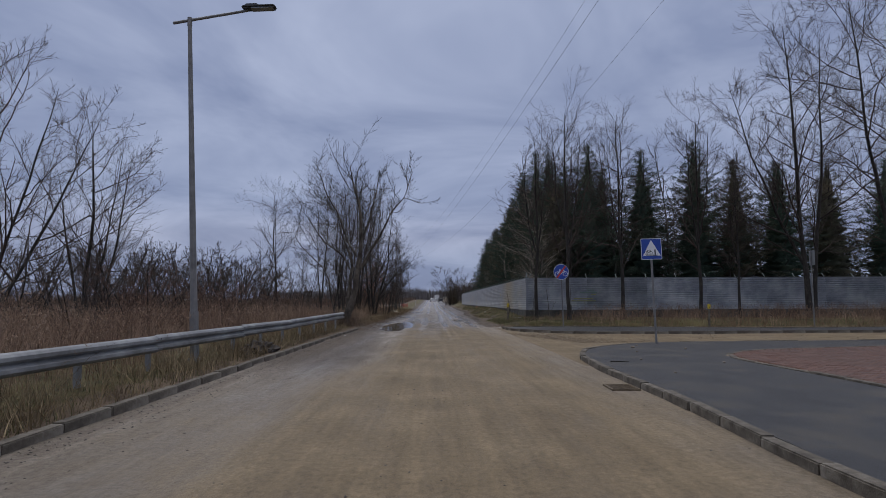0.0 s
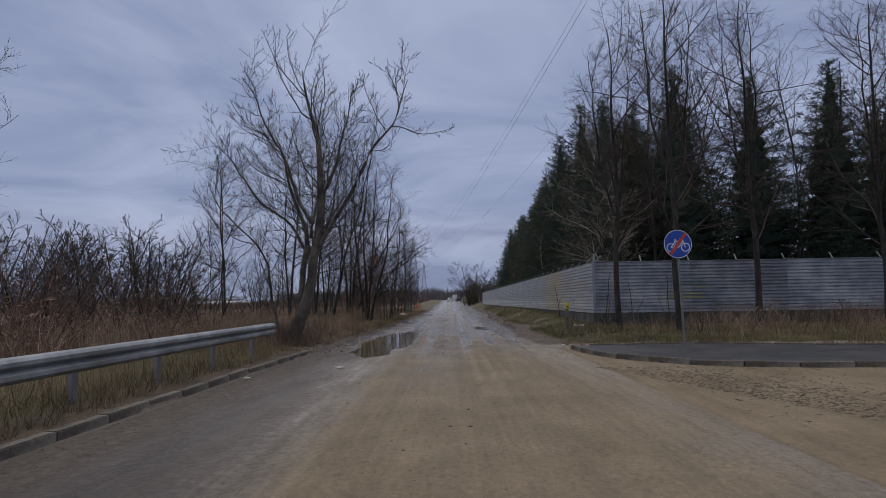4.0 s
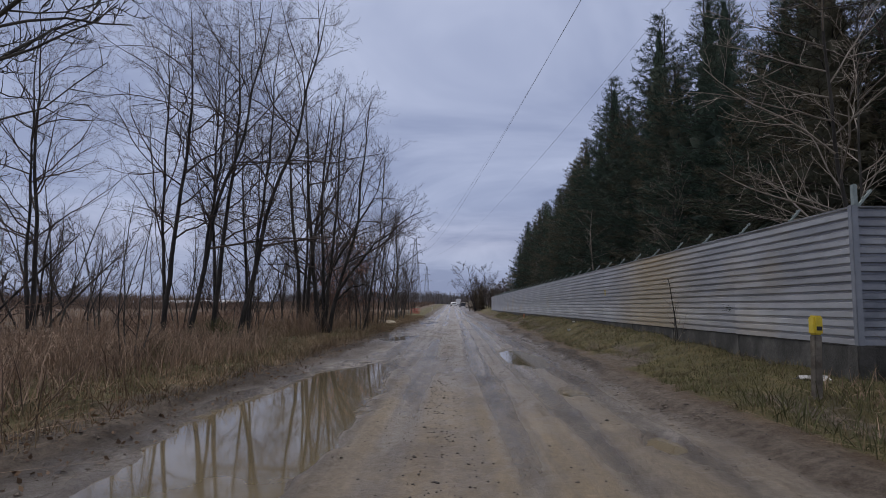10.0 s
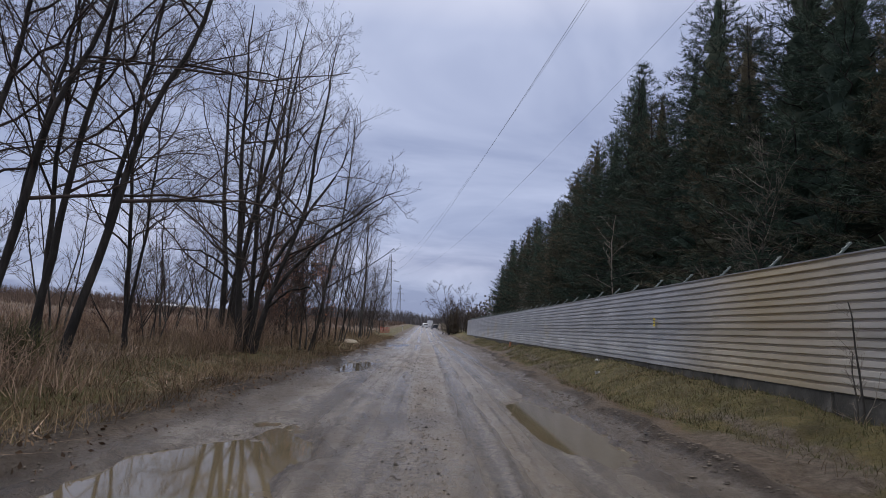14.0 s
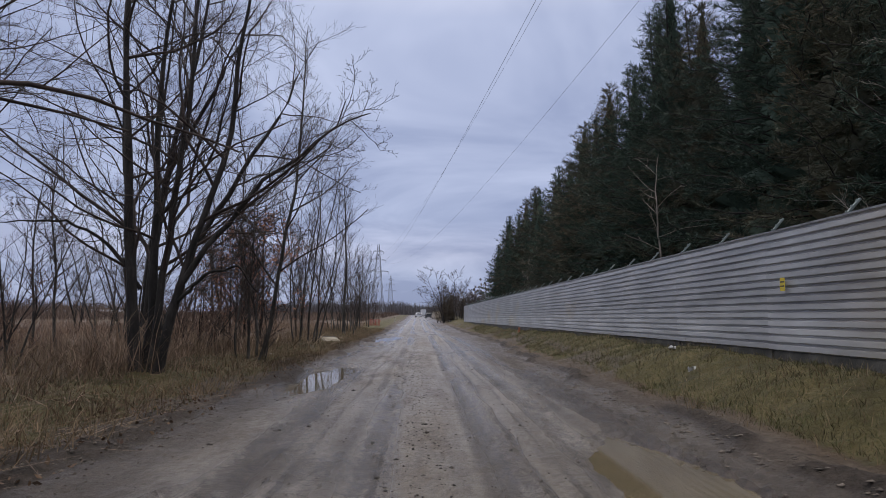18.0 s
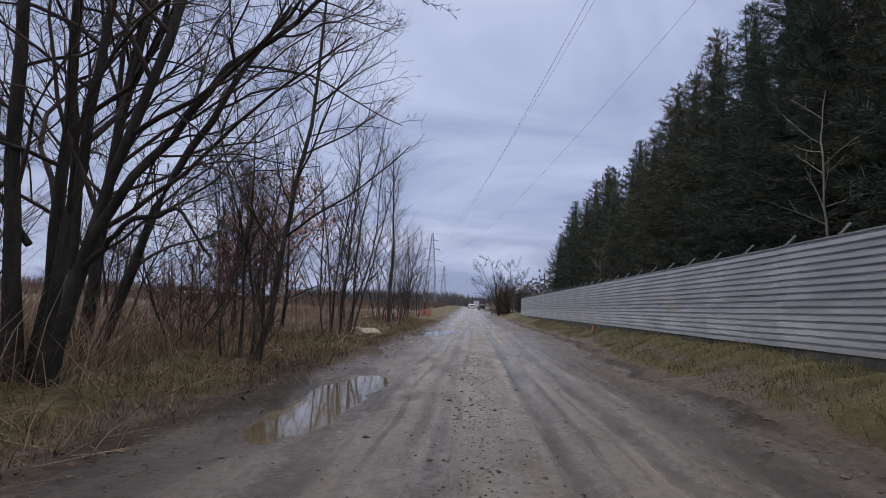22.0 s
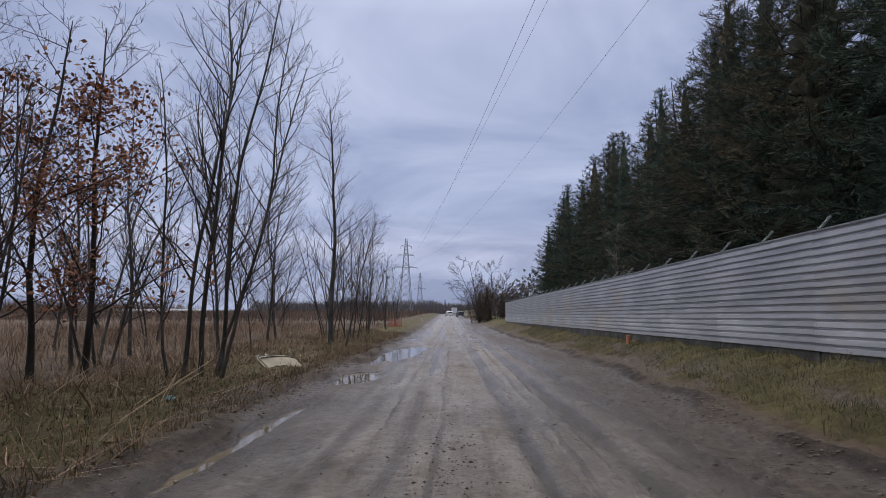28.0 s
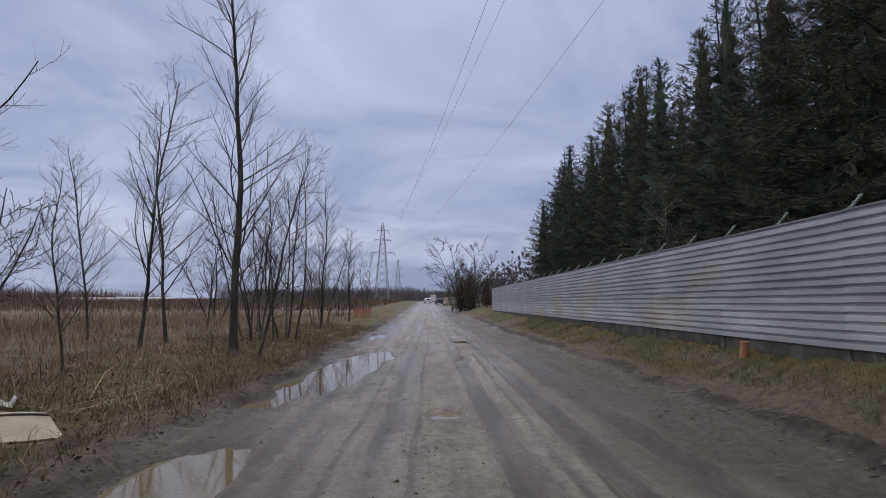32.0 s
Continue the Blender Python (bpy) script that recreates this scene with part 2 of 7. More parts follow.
def water_material():
    m = material("muddy_water", [(0.125, 0.1, 0.06), (0.175, 0.142, 0.088)], 0.7, 0.05, spec=0.5)
    return m


WATER = water_material()


def sheet_material():
    """Bare zinc sheet with dull patches, rusty-yellow stains and a little dirt at the foot of each sheet."""
    m = material("zinc_corrugated_sheet", [(0.30, 0.307, 0.315), (0.45, 0.457, 0.465), (0.58, 0.587, 0.59)], 0.9, 0.36, 0.05, 60, metal=0.3, rough2=0.55, objvar=0.04, stretch=(1, 0.3, 1.6))
    t = m.node_tree
    b = t.nodes["Principled BSDF"]
    link = b.inputs["Base Color"].links[0].from_socket
    g, n, r, mx = t.nodes.new("ShaderNodeNewGeometry"), t.nodes.new("ShaderNodeTexNoise"), t.nodes.new("ShaderNodeValToRGB"), t.nodes.new("ShaderNodeMix")
    mp = t.nodes.new("ShaderNodeMapping")
    mp.inputs["Scale"].default_value, mp.inputs["Location"].default_value = (1, 0.28, 0.55), (3.1, 0.4, 1.2)
    n.inputs["Scale"].default_value, n.inputs["Detail"].default_value = 0.8, 3
    t.links.new(g.outputs["Position"], mp.inputs[0])
    t.links.new(mp.outputs[0], n.inputs["Vector"])
    r.color_ramp.elements[0].position, r.color_ramp.elements[0].color = 0.60, (0, 0, 0, 1)
    r.color_ramp.elements[1].position, r.color_ramp.elements[1].color = 0.74, (0.4, 0.4, 0.4, 1)
    t.links.new(n.outputs["Fac"], r.inputs[0])
    mx.data_type = "RGBA"
    mx.inputs[7].default_value = (0.50, 0.38, 0.17, 1)
    # the one broad ochre run-off stain
    sp_, d1, d2, d3 = t.nodes.new("ShaderNodeSeparateXYZ"), t.nodes.new("ShaderNodeMath"), t.nodes.new("ShaderNodeMath"), t.nodes.new("ShaderNodeMapRange")
    t.links.new(g.outputs["Position"], sp_.inputs[0])
    d1.operation, d1.inputs[1].default_value = "SUBTRACT", 48.0
    t.links.new(sp_.outputs[1], d1.inputs[0])
    d2.operation = "ABSOLUTE"
    t.links.new(d1.outputs[0], d2.inputs[0])
    d3.interpolation_type = "SMOOTHSTEP"
    d3.inputs[1].default_value, d3.inputs[2].default_value, d3.inputs[3].default_value, d3.inputs[4].default_value = 5.0, 0.3, 0.0, 1.15
    t.links.new(d2.outputs[0], d3.inputs[0])
    d4, d5 = t.nodes.new("ShaderNodeMath"), t.nodes.new("ShaderNodeMath")
    d4.operation, d4.use_clamp = "MULTIPLY", True
    t.links.new(d3.outputs[0], d4.inputs[0])
    t.links.new(n.outputs["Fac"], d4.inputs[1])
    d5.operation = "MAXIMUM"
    t.links.new(d4.outputs[0], d5.inputs[0])
    t.links.new(r.outputs[0], d5.inputs[1])
    t.links.new(d5.outputs[0], mx.inputs[0])
    t.links.new(link, mx.inputs[6])
    t.links.new(mx.outputs[2], b.inputs["Base Color"])
    return m


SHEET = sheet_material()
# Zinc for the front run, with its shade mixed in as a darker tone
SHEET_BLUE = material("shaded_blue_grey_sheet", [(0.17, 0.185, 0.21), (0.28, 0.295, 0.32), (0.42, 0.43, 0.445)], 0.7, 0.42, 0.05, 60, metal=0.3, rough2=0.6, objvar=0.2, stretch=(0.3, 1, 1.6))


def ground_material():
    """Wet sandy mud, trodden verge, grass and brown field, blended by the sheet's own layers with fine ragged edges."""
    m = bpy.data.materials.new("wet_mud_and_turf")
    m.use_nodes = True
    t = m.node_tree
    L, b = t.links.new, t.nodes["Principled BSDF"]
    geo = t.nodes.new("ShaderNodeNewGeometry")

    def noise_(scale, detail=6.0, stretch=(1, 1, 1), rough=0.6):
        mp, n = t.nodes.new("ShaderNodeMapping"), t.nodes.new("ShaderNodeTexNoise")
        mp.inputs["Scale"].default_value = stretch
        n.inputs["Scale"].default_value, n.inputs["Detail"].default_value, n.inputs["Roughness"].default_value = scale, detail, rough
        L(geo.outputs["Position"], mp.inputs[0])
        L(mp.outputs[0], n.inputs["Vector"])
        return n.outputs["Fac"]

    def ramp_(fac, stops):
        r = t.nodes.new("ShaderNodeValToRGB")
        e = r.color_ramp.elements
        e[0].position, e[0].color = stops[0][0], (*stops[0][1], 1)
        e[1].position, e[1].color = stops[-1][0], (*stops[-1][1], 1)
        for p, c in stops[1:-1]:
            e.new(p).color = (*c, 1)
        L(fac, r.inputs[0])
        return r.outputs[0]

    def mix_(fac, a, c):
        x = t.nodes.new("ShaderNodeMix")
        x.data_type = "RGBA"
        L(fac, x.inputs[0])
        L(a, x.inputs[6])
        L(c, x.inputs[7])
        return x.outputs[2]

    def math_(op, a, c):
        x = t.nodes.new("ShaderNodeMath")
        x.operation, x.use_clamp = op, op not in ("SUBTRACT", "MULTIPLY_ADD")
        for i, v in enumerate((a, c)):
            if hasattr(v, "is_linked"):
                L(v, x.inputs[i])
            else:
                x.inputs[i].default_value = v
        return x.outputs[0]

    def layer(name, fray, amount, span=(0.35, 0.65)):
        a = t.nodes.new("ShaderNodeAttribute")
        a.attribute_name = name
        f = math_("SUBTRACT", fray, 0.5)
        f2 = t.nodes.new("ShaderNodeMath")
        f2.operation = "MULTIPLY_ADD"
        L(f, f2.inputs[0])
        f2.inputs[1].default_value = amount
        L(a.outputs["Fac"], f2.inputs[2])
        s = t.nodes.new("ShaderNodeMapRange")
        s.interpolation_type = "SMOOTHSTEP"
        s.inputs[1].default_value, s.inputs[2].default_value = span
        L(f2.outputs[0], s.inputs[0])
        return s.outputs[0]

    coarse, fine, streak = noise_(0.55), noise_(7.0, 8), noise_(1.2, 7, (1.7, 0.42, 1), 0.62)
    sand = ramp_(coarse, [(0.3, (0.145, 0.11, 0.066)), (0.5, (0.195, 0.15, 0.092)), (0.7, (0.25, 0.197, 0.125))])
    sand = mix_(ramp_(streak, [(0.42, (0, 0, 0)), (0.66, (0.5, 0.5, 0.5))]), sand, ramp_(fine, [(0.3, (0.115, 0.088, 0.054)), (0.7, (0.18, 0.142, 0.09))]))
    mud = ramp_(streak, [(0.3, (0.27, 0.232, 0.19)), (0.5, (0.36, 0.317, 0.266)), (0.7, (0.45, 0.405, 0.35))])
    mud = mix_(ramp_(fine, [(0.45, (0, 0, 0)), (0.75, (0.6, 0.6, 0.6))]), mud, ramp_(coarse, [(0.35, (0.165, 0.14, 0.112)), (0.65, (0.26, 0.226, 0.188))]))
    dark = ramp_(fine, [(0.3, (0.078, 0.062, 0.048)), (0.7, (0.2, 0.164, 0.13))])
    turf = ramp_(noise_(1.3, 8), [(0.3, (0.062, 0.052, 0.024)), (0.5, (0.115, 0.097, 0.04)), (0.7, (0.18, 0.145, 0.066))])
    turf = mix_(ramp_(fine, [(0.45, (0, 0, 0)), (0.8, (0.7, 0.7, 0.7))]), turf, ramp_(coarse, [(0.35, (0.042, 0.05, 0.017)), (0.65, (0.075, 0.08, 0.026))]))
    field = ramp_(noise_(0.9, 8), [(0.3, (0.075, 0.052, 0.034)), (0.5, (0.125, 0.089, 0.058)), (0.7, (0.19, 0.14, 0.09))])
    c = mix_(layer("turf", fine, 0.9), field, turf)
    c = mix_(layer("mud", fine, 0.6), c, mud)
    c = mix_(layer("sand", coarse, 0.5, (0.1, 0.9)), c, sand)
    c = mix_(layer("soil", fine, 0.8, (0.12, 0.88)), c, dark)
    c = mix_(layer("bank", fine, 0.9, (0.3, 0.75)), c, ramp_(fine, [(0.3, (0.036, 0.029, 0.023)), (0.7, (0.105, 0.085, 0.067))]))
    lines = noise_(1.0, 6, (4.5, 0.55, 1), 0.7)
    hue = t.nodes.new("ShaderNodeMix")
    hue.data_type, hue.blend_type = "RGBA", "MULTIPLY"
    ra = t.nodes.new("ShaderNodeAttribute")
    ra.attribute_name = "mud"
    L(ra.outputs["Fac"], hue.inputs[0])
    L(c, hue.inputs[6])
    L(ramp_(lines, [(0.34, (0.86, 0.85, 0.84)), (0.5, (1.0, 1.0, 1.0)), (0.68, (1.08, 1.075, 1.06))]), hue.inputs[7])
    c = hue.outputs[2]
    # long wheel lines and fine crumbs over road and verge
    for fac, lo, mid, hi in ((noise_(1.0, 3, (3.6, 0.05, 1), 0.75), 0.88, 1.0, 1.12), (noise_(17, 6, (1, 0.7, 1), 0.7), 0.76, 1.0, 1.2), (noise_(90, 4, (1, 0.8, 1), 0.7), 0.76, 1.0, 1.2)):
        over = t.nodes.new("ShaderNodeMix")
        over.data_type, over.blend_type = "RGBA", "MULTIPLY"
        if hi == 1.12:
            L(ra.outputs["Fac"], over.inputs[0])
        else:
            over.inputs[0].default_value = 1.0
        L(c, over.inputs[6])
        L(ramp_(fac, [(0.34, (lo, lo, lo)), (0.5, (mid, mid, mid)), (0.66, (hi, hi, hi))]), over.inputs[7])
        c = over.outputs[2]
    rut = layer("rut", fine, 0.7)
    c = mix_(math_("MULTIPLY", rut, 0.35), c, ramp_(fine, [(0.3, (0.055, 0.046, 0.038)), (0.7, (0.115, 0.098, 0.08))]))
    # narrow wheel ruts running on along the muddy stretch
    xyz, wob = t.nodes.new("ShaderNodeSeparateXYZ"), noise_(0.14, 2, (0, 1, 0))
    L(geo.outputs["Position"], xyz.inputs[0])

    def lin(op, a, c):
        x = t.nodes.new("ShaderNodeMath")
        x.operation = op
        for i, v in enumerate((a, c)):
            if hasattr(v, "is_linked"):
                L(v, x.inputs[i])
            else:
                x.inputs[i].default_value = v
        return x.outputs[0]

    along = lin("SUBTRACT", lin("SUBTRACT", xyz.outputs[0], lin("MULTIPLY", lin("SUBTRACT", xyz.outputs[1], 50.0), 0.012)), lin("MULTIPLY", lin("SUBTRACT", wob, 0.5), 0.3))
    along = lin("ADD", along, lin("MULTIPLY", lin("SUBTRACT", fine, 0.5), 0.09))
    grooves = None
    for place_, width_ in ((0.44, 0.13), (0.86, 0.06), (1.36, 0.12), (-0.95, 0.11), (-0.55, 0.05), (-1.62, 0.15), (1.12, 0.04), (1.85, 0.16), (-1.28, 0.05)):
        near = t.nodes.new("ShaderNodeMapRange")
        near.interpolation_type = "SMOOTHSTEP"
        near.inputs[1].default_value, near.inputs[2].default_value, near.inputs[3].default_value, near.inputs[4].default_value = width_, width_ * 0.25, 0.0, 1.0
        L(lin("ABSOLUTE", lin("SUBTRACT", along, place_), 0.0), near.inputs[0])
        grooves = near.outputs[0] if grooves is None else lin("MAXIMUM", grooves, near.outputs[0])
    starts = t.nodes.new("ShaderNodeMapRange")
    starts.inputs[1].default_value, starts.inputs[2].default_value, starts.inputs[3].default_value, starts.inputs[4].default_value = 26.0, 46.0, 0.15, 1.0
    L(xyz.outputs[1], starts.inputs[0])
    grooves = lin("MULTIPLY", lin("MULTIPLY", grooves, starts.outputs[0]), math_("MULTIPLY", ra.outputs["Fac"], ramp_(noise_(1.1, 6, (1, 0.3, 1), 0.65), [(0.38, (0.08, 0.08, 0.08)), (0.56, (1, 1, 1))])))
    c = mix_(math_("MULTIPLY", grooves, 0.62), c, ramp_(fine, [(0.3, (0.07, 0.06, 0.052)), (0.7, (0.15, 0.13, 0.112))]))
    wet = layer("wet", streak, 0.5, (0.1, 0.9))
    damp = t.nodes.new("ShaderNodeMix")
    damp.data_type, damp.blend_type = "RGBA", "MULTIPLY"
    L(math_("MULTIPLY", wet, 0.75), damp.inputs[0])
    L(c, damp.inputs[6])
    damp.inputs[7].default_value = (0.72, 0.72, 0.73, 1)
    L(damp.outputs[2], b.inputs["Base Color"])
    rr = t.nodes.new("ShaderNodeMapRange")
    rr.inputs[3].default_value, rr.inputs[4].default_value = 0.66, 0.2
    L(wet, rr.inputs[0])
    L(rr.outputs[0], b.inputs["Roughness"])
    rs = t.nodes.new("ShaderNodeMapRange")
    rs.inputs[3].default_value, rs.inputs[4].default_value = 0.15, 0.5
    L(wet, rs.inputs[0])
    L(rs.outputs[0], b.inputs["Specular IOR Level"])
    bp = t.nodes.new("ShaderNodeBump")
    bp.inputs["Strength"].default_value, bp.inputs["Distance"].default_value = 1.0, 0.07
    h = t.nodes.new("ShaderNodeMath")
    h.operation = "MULTIPLY_ADD"
    L(fine, h.inputs[0])
    h.inputs[1].default_value = 0.7
    L(noise_(26, 7, (1, 0.8, 1), 0.68), h.inputs[2])
    L(lin("SUBTRACT", h.outputs[0], lin("MULTIPLY", grooves, 0.5)), bp.inputs["Height"])
    calm = t.nodes.new("ShaderNodeMapRange")
    calm.inputs[3].default_value, calm.inputs[4].default_value = 1.0, 0.35
    L(layer("sand", coarse, 0.3, (0.3, 0.9)), calm.inputs[0])
    L(calm.outputs[0], bp.inputs["Strength"])
    L(bp.outputs[0], b.inputs["Normal"])
    return m


GROUND = ground_material()
# ---- building helpers ----
def part(name, data, mat, parent=None, label="", smooth=False):
    """Links a bmesh or a mesh as ONE mesh object, under a thing or under a part."""
    if isinstance(data, bmesh.types.BMesh):
        me = bpy.data.meshes.new(name)
        data.to_mesh(me)
        data.free()
    else:
        me = data
    if not me.materials:
        me.materials.append(mat)
    if smooth:
        me.polygons.foreach_set("use_smooth", [True] * len(me.polygons))
    ob = new(name, me)
    if parent is not None:
        ob.parent = parent
    if label:
        ob["label"] = label
    return ob


def thing(name, label, category, m=None, group="", kind=""):
    ob = tagged(new(name), label, category, group, kind)
    ob.empty_display_size = 0.2
    if m is not None:
        ob.matrix_basis = m
    return ob


def box(bm, cx, cy, cz, sx, sy, sz, m=None, bevel=0.0):
    r = bmesh.ops.create_cube(bm, size=1.0)
    vs = r["verts"]
    bmesh.ops.scale(bm, vec=(sx, sy, sz), verts=vs)
    if bevel:
        es = list({e for v in vs for e in v.link_edges})
        vs = list({v for f in bmesh.ops.bevel(bm, geom=es, offset=bevel, segments=2, affect="EDGES")["faces"] for v in f.verts} | {v for v in vs if v.is_valid})
    bmesh.ops.translate(bm, vec=(cx, cy, cz), verts=vs)
    if m is not None:
        bmesh.ops.transform(bm, matrix=m, verts=vs)
    return vs


def rod(bm, a, b, r0, r1=None, sides=10):
    a, b = Vector(a), Vector(b)
    d = b - a
    r = bmesh.ops.create_cone(bm, cap_ends=True, segments=sides, radius1=r0, radius2=r0 if r1 is None else r1, depth=d.length)
    bmesh.ops.transform(bm, matrix=Matrix.Translation((a + b) / 2) @ d.to_track_quat("Z", "Y").to_matrix().to_4x4(), verts=r["verts"])
    return r["verts"]


def raw_mesh(name, verts, faces, mat, attrs=None):
    """A mesh from numpy arrays of points and equal-sided faces."""
    verts, faces = np.asarray(verts, np.float32), np.asarray(faces, np.int32)
    me = bpy.data.meshes.new(name)
    k = faces.shape[1]
    me.vertices.add(len(verts))
    me.vertices.foreach_set("co", verts.ravel())
    me.loops.add(faces.size)
    me.loops.foreach_set("vertex_index", faces.ravel())
    me.polygons.add(len(faces))
    me.polygons.foreach_set("loop_start", np.arange(0, faces.size, k, dtype=np.int32))
    me.polygons.foreach_set("loop_total", np.full(len(faces), k, np.int32))
    me.materials.append(mat)
    for key, values in (attrs or {}).items():
        a = me.attributes.new(key, "FLOAT", "POINT")
        a.data.foreach_set("value", np.asarray(values, np.float32))
    me.update()
    me.validate()
    return me


def vnoise(x, y, seed=0):
    """Smooth value noise in 0..1 on numpy arrays."""
    xi, yi = np.floor(x).astype(np.int64), np.floor(y).astype(np.int64)
    fx, fy = x - xi, y - yi
    fx, fy = fx * fx * (3 - 2 * fx), fy * fy * (3 - 2 * fy)

    def cell(a, b):
        h = (a * 374761393 + b * 668265263 + seed * 974634777) & 0xFFFFFFFF
        h = ((h ^ (h >> 13)) * 1274126177) & 0xFFFFFFFF
        return ((h ^ (h >> 16)) & 0xFFFF) / 65535.0

    lo = cell(xi, yi) * (1 - fx) + cell(xi + 1, yi) * fx
    hi = cell(xi, yi + 1) * (1 - fx) + cell(xi + 1, yi + 1) * fx
    return lo * (1 - fy) + hi * fy


def fbm(x, y, octaves=4, seed=0):
    total, amp, s = 0.0, 0.5, 0.0
    for o in range(octaves):
        total, s = total + amp * vnoise(x * 2**o + 17.3 * o, y * 2**o - 9.1 * o, seed + o), s + amp
        amp *= 0.5
    return total / s


def smooth(v):
    v = np.clip(v, 0, 1)
    return v * v * (3 - 2 * v)


# ---- the lie of the land ----
LEFT_EDGE = ([-20, 5, 14, 25, 31, 33.5, 45, 60, 80, 140, 330], [-4.25, -4.22, -4.12, -3.95, -3.85, -3.45, -3.2, -2.9, -2.95, -3.0, -3.2])
RIGHT_EDGE = ([-20, 14, 31, 34, 38, 44, 50, 57, 64, 70, 76, 85, 107, 330], [3.3, 3.4, 3.6, 3.05, 2.85, 3.2, 3.05, 3.15, 3.3, 3.7, 4.05, 4.25, 4.2, 4.2])
FENCE_Y, FENCE_X, FENCE_END = 38.27, 5.94, 125.0
WATER_Z = -0.07
# puddles: middle, half width, half length, slant (m of x for each m of y), depth
PUDDLES = [(-2.2, 37.8, 0.92, 7.6, 0.02, 0.13), (2.05, 46.9, 0.54, 3.2, -0.01, 0.13), (-2.35, 57.6, 0.5, 3.3, 0.06, 0.12),
           (-2.6, 66.0, 0.15, 2.6, 0.03, 0.10), (-2.4, 73.0, 0.45, 1.6, 0.05, 0.115), (-2.2, 82.0, 0.8, 5.6, 0.12, 0.13),
           (0.12, 76.4, 0.25, 0.4, 0.0, 0.12), (2.05, 39.6, 0.24, 0.6, 0.1, 0.10), (2.25, 35.8, 0.2, 0.4, 0.1, 0.095),
           (0.9, 84.5, 0.2, 1.0, 0.1, 0.105), (1.3, 93.0, 0.4, 1.4, 0.0, 0.105), (-2.3, 97.0, 0.4, 3.0, 0.05, 0.11)]


def rise(y):
    return np.interp(y, [108, 200, 300, 600, 3000], [0, 0.9, 2.0, 3.4, 3.4])


def basin(x, y):
    """How far the puddles hollow the road out."""
    out = np.zeros_like(x)
    wob = (fbm(x * 1.9, y * 0.9, 4, 31) - 0.5) * 1.0
    for cx, cy, rx, ry, sl, dp in PUDDLES:
        u, v = (x - cx - sl * (y - cy)) / rx, (y - cy) / ry
        q = np.sqrt(u * u + v * v) + wob * (0.75 if rx > 0.3 else 0.4)
        out = np.maximum(out, dp * smooth((1.3 - q) / 0.55))
    return out


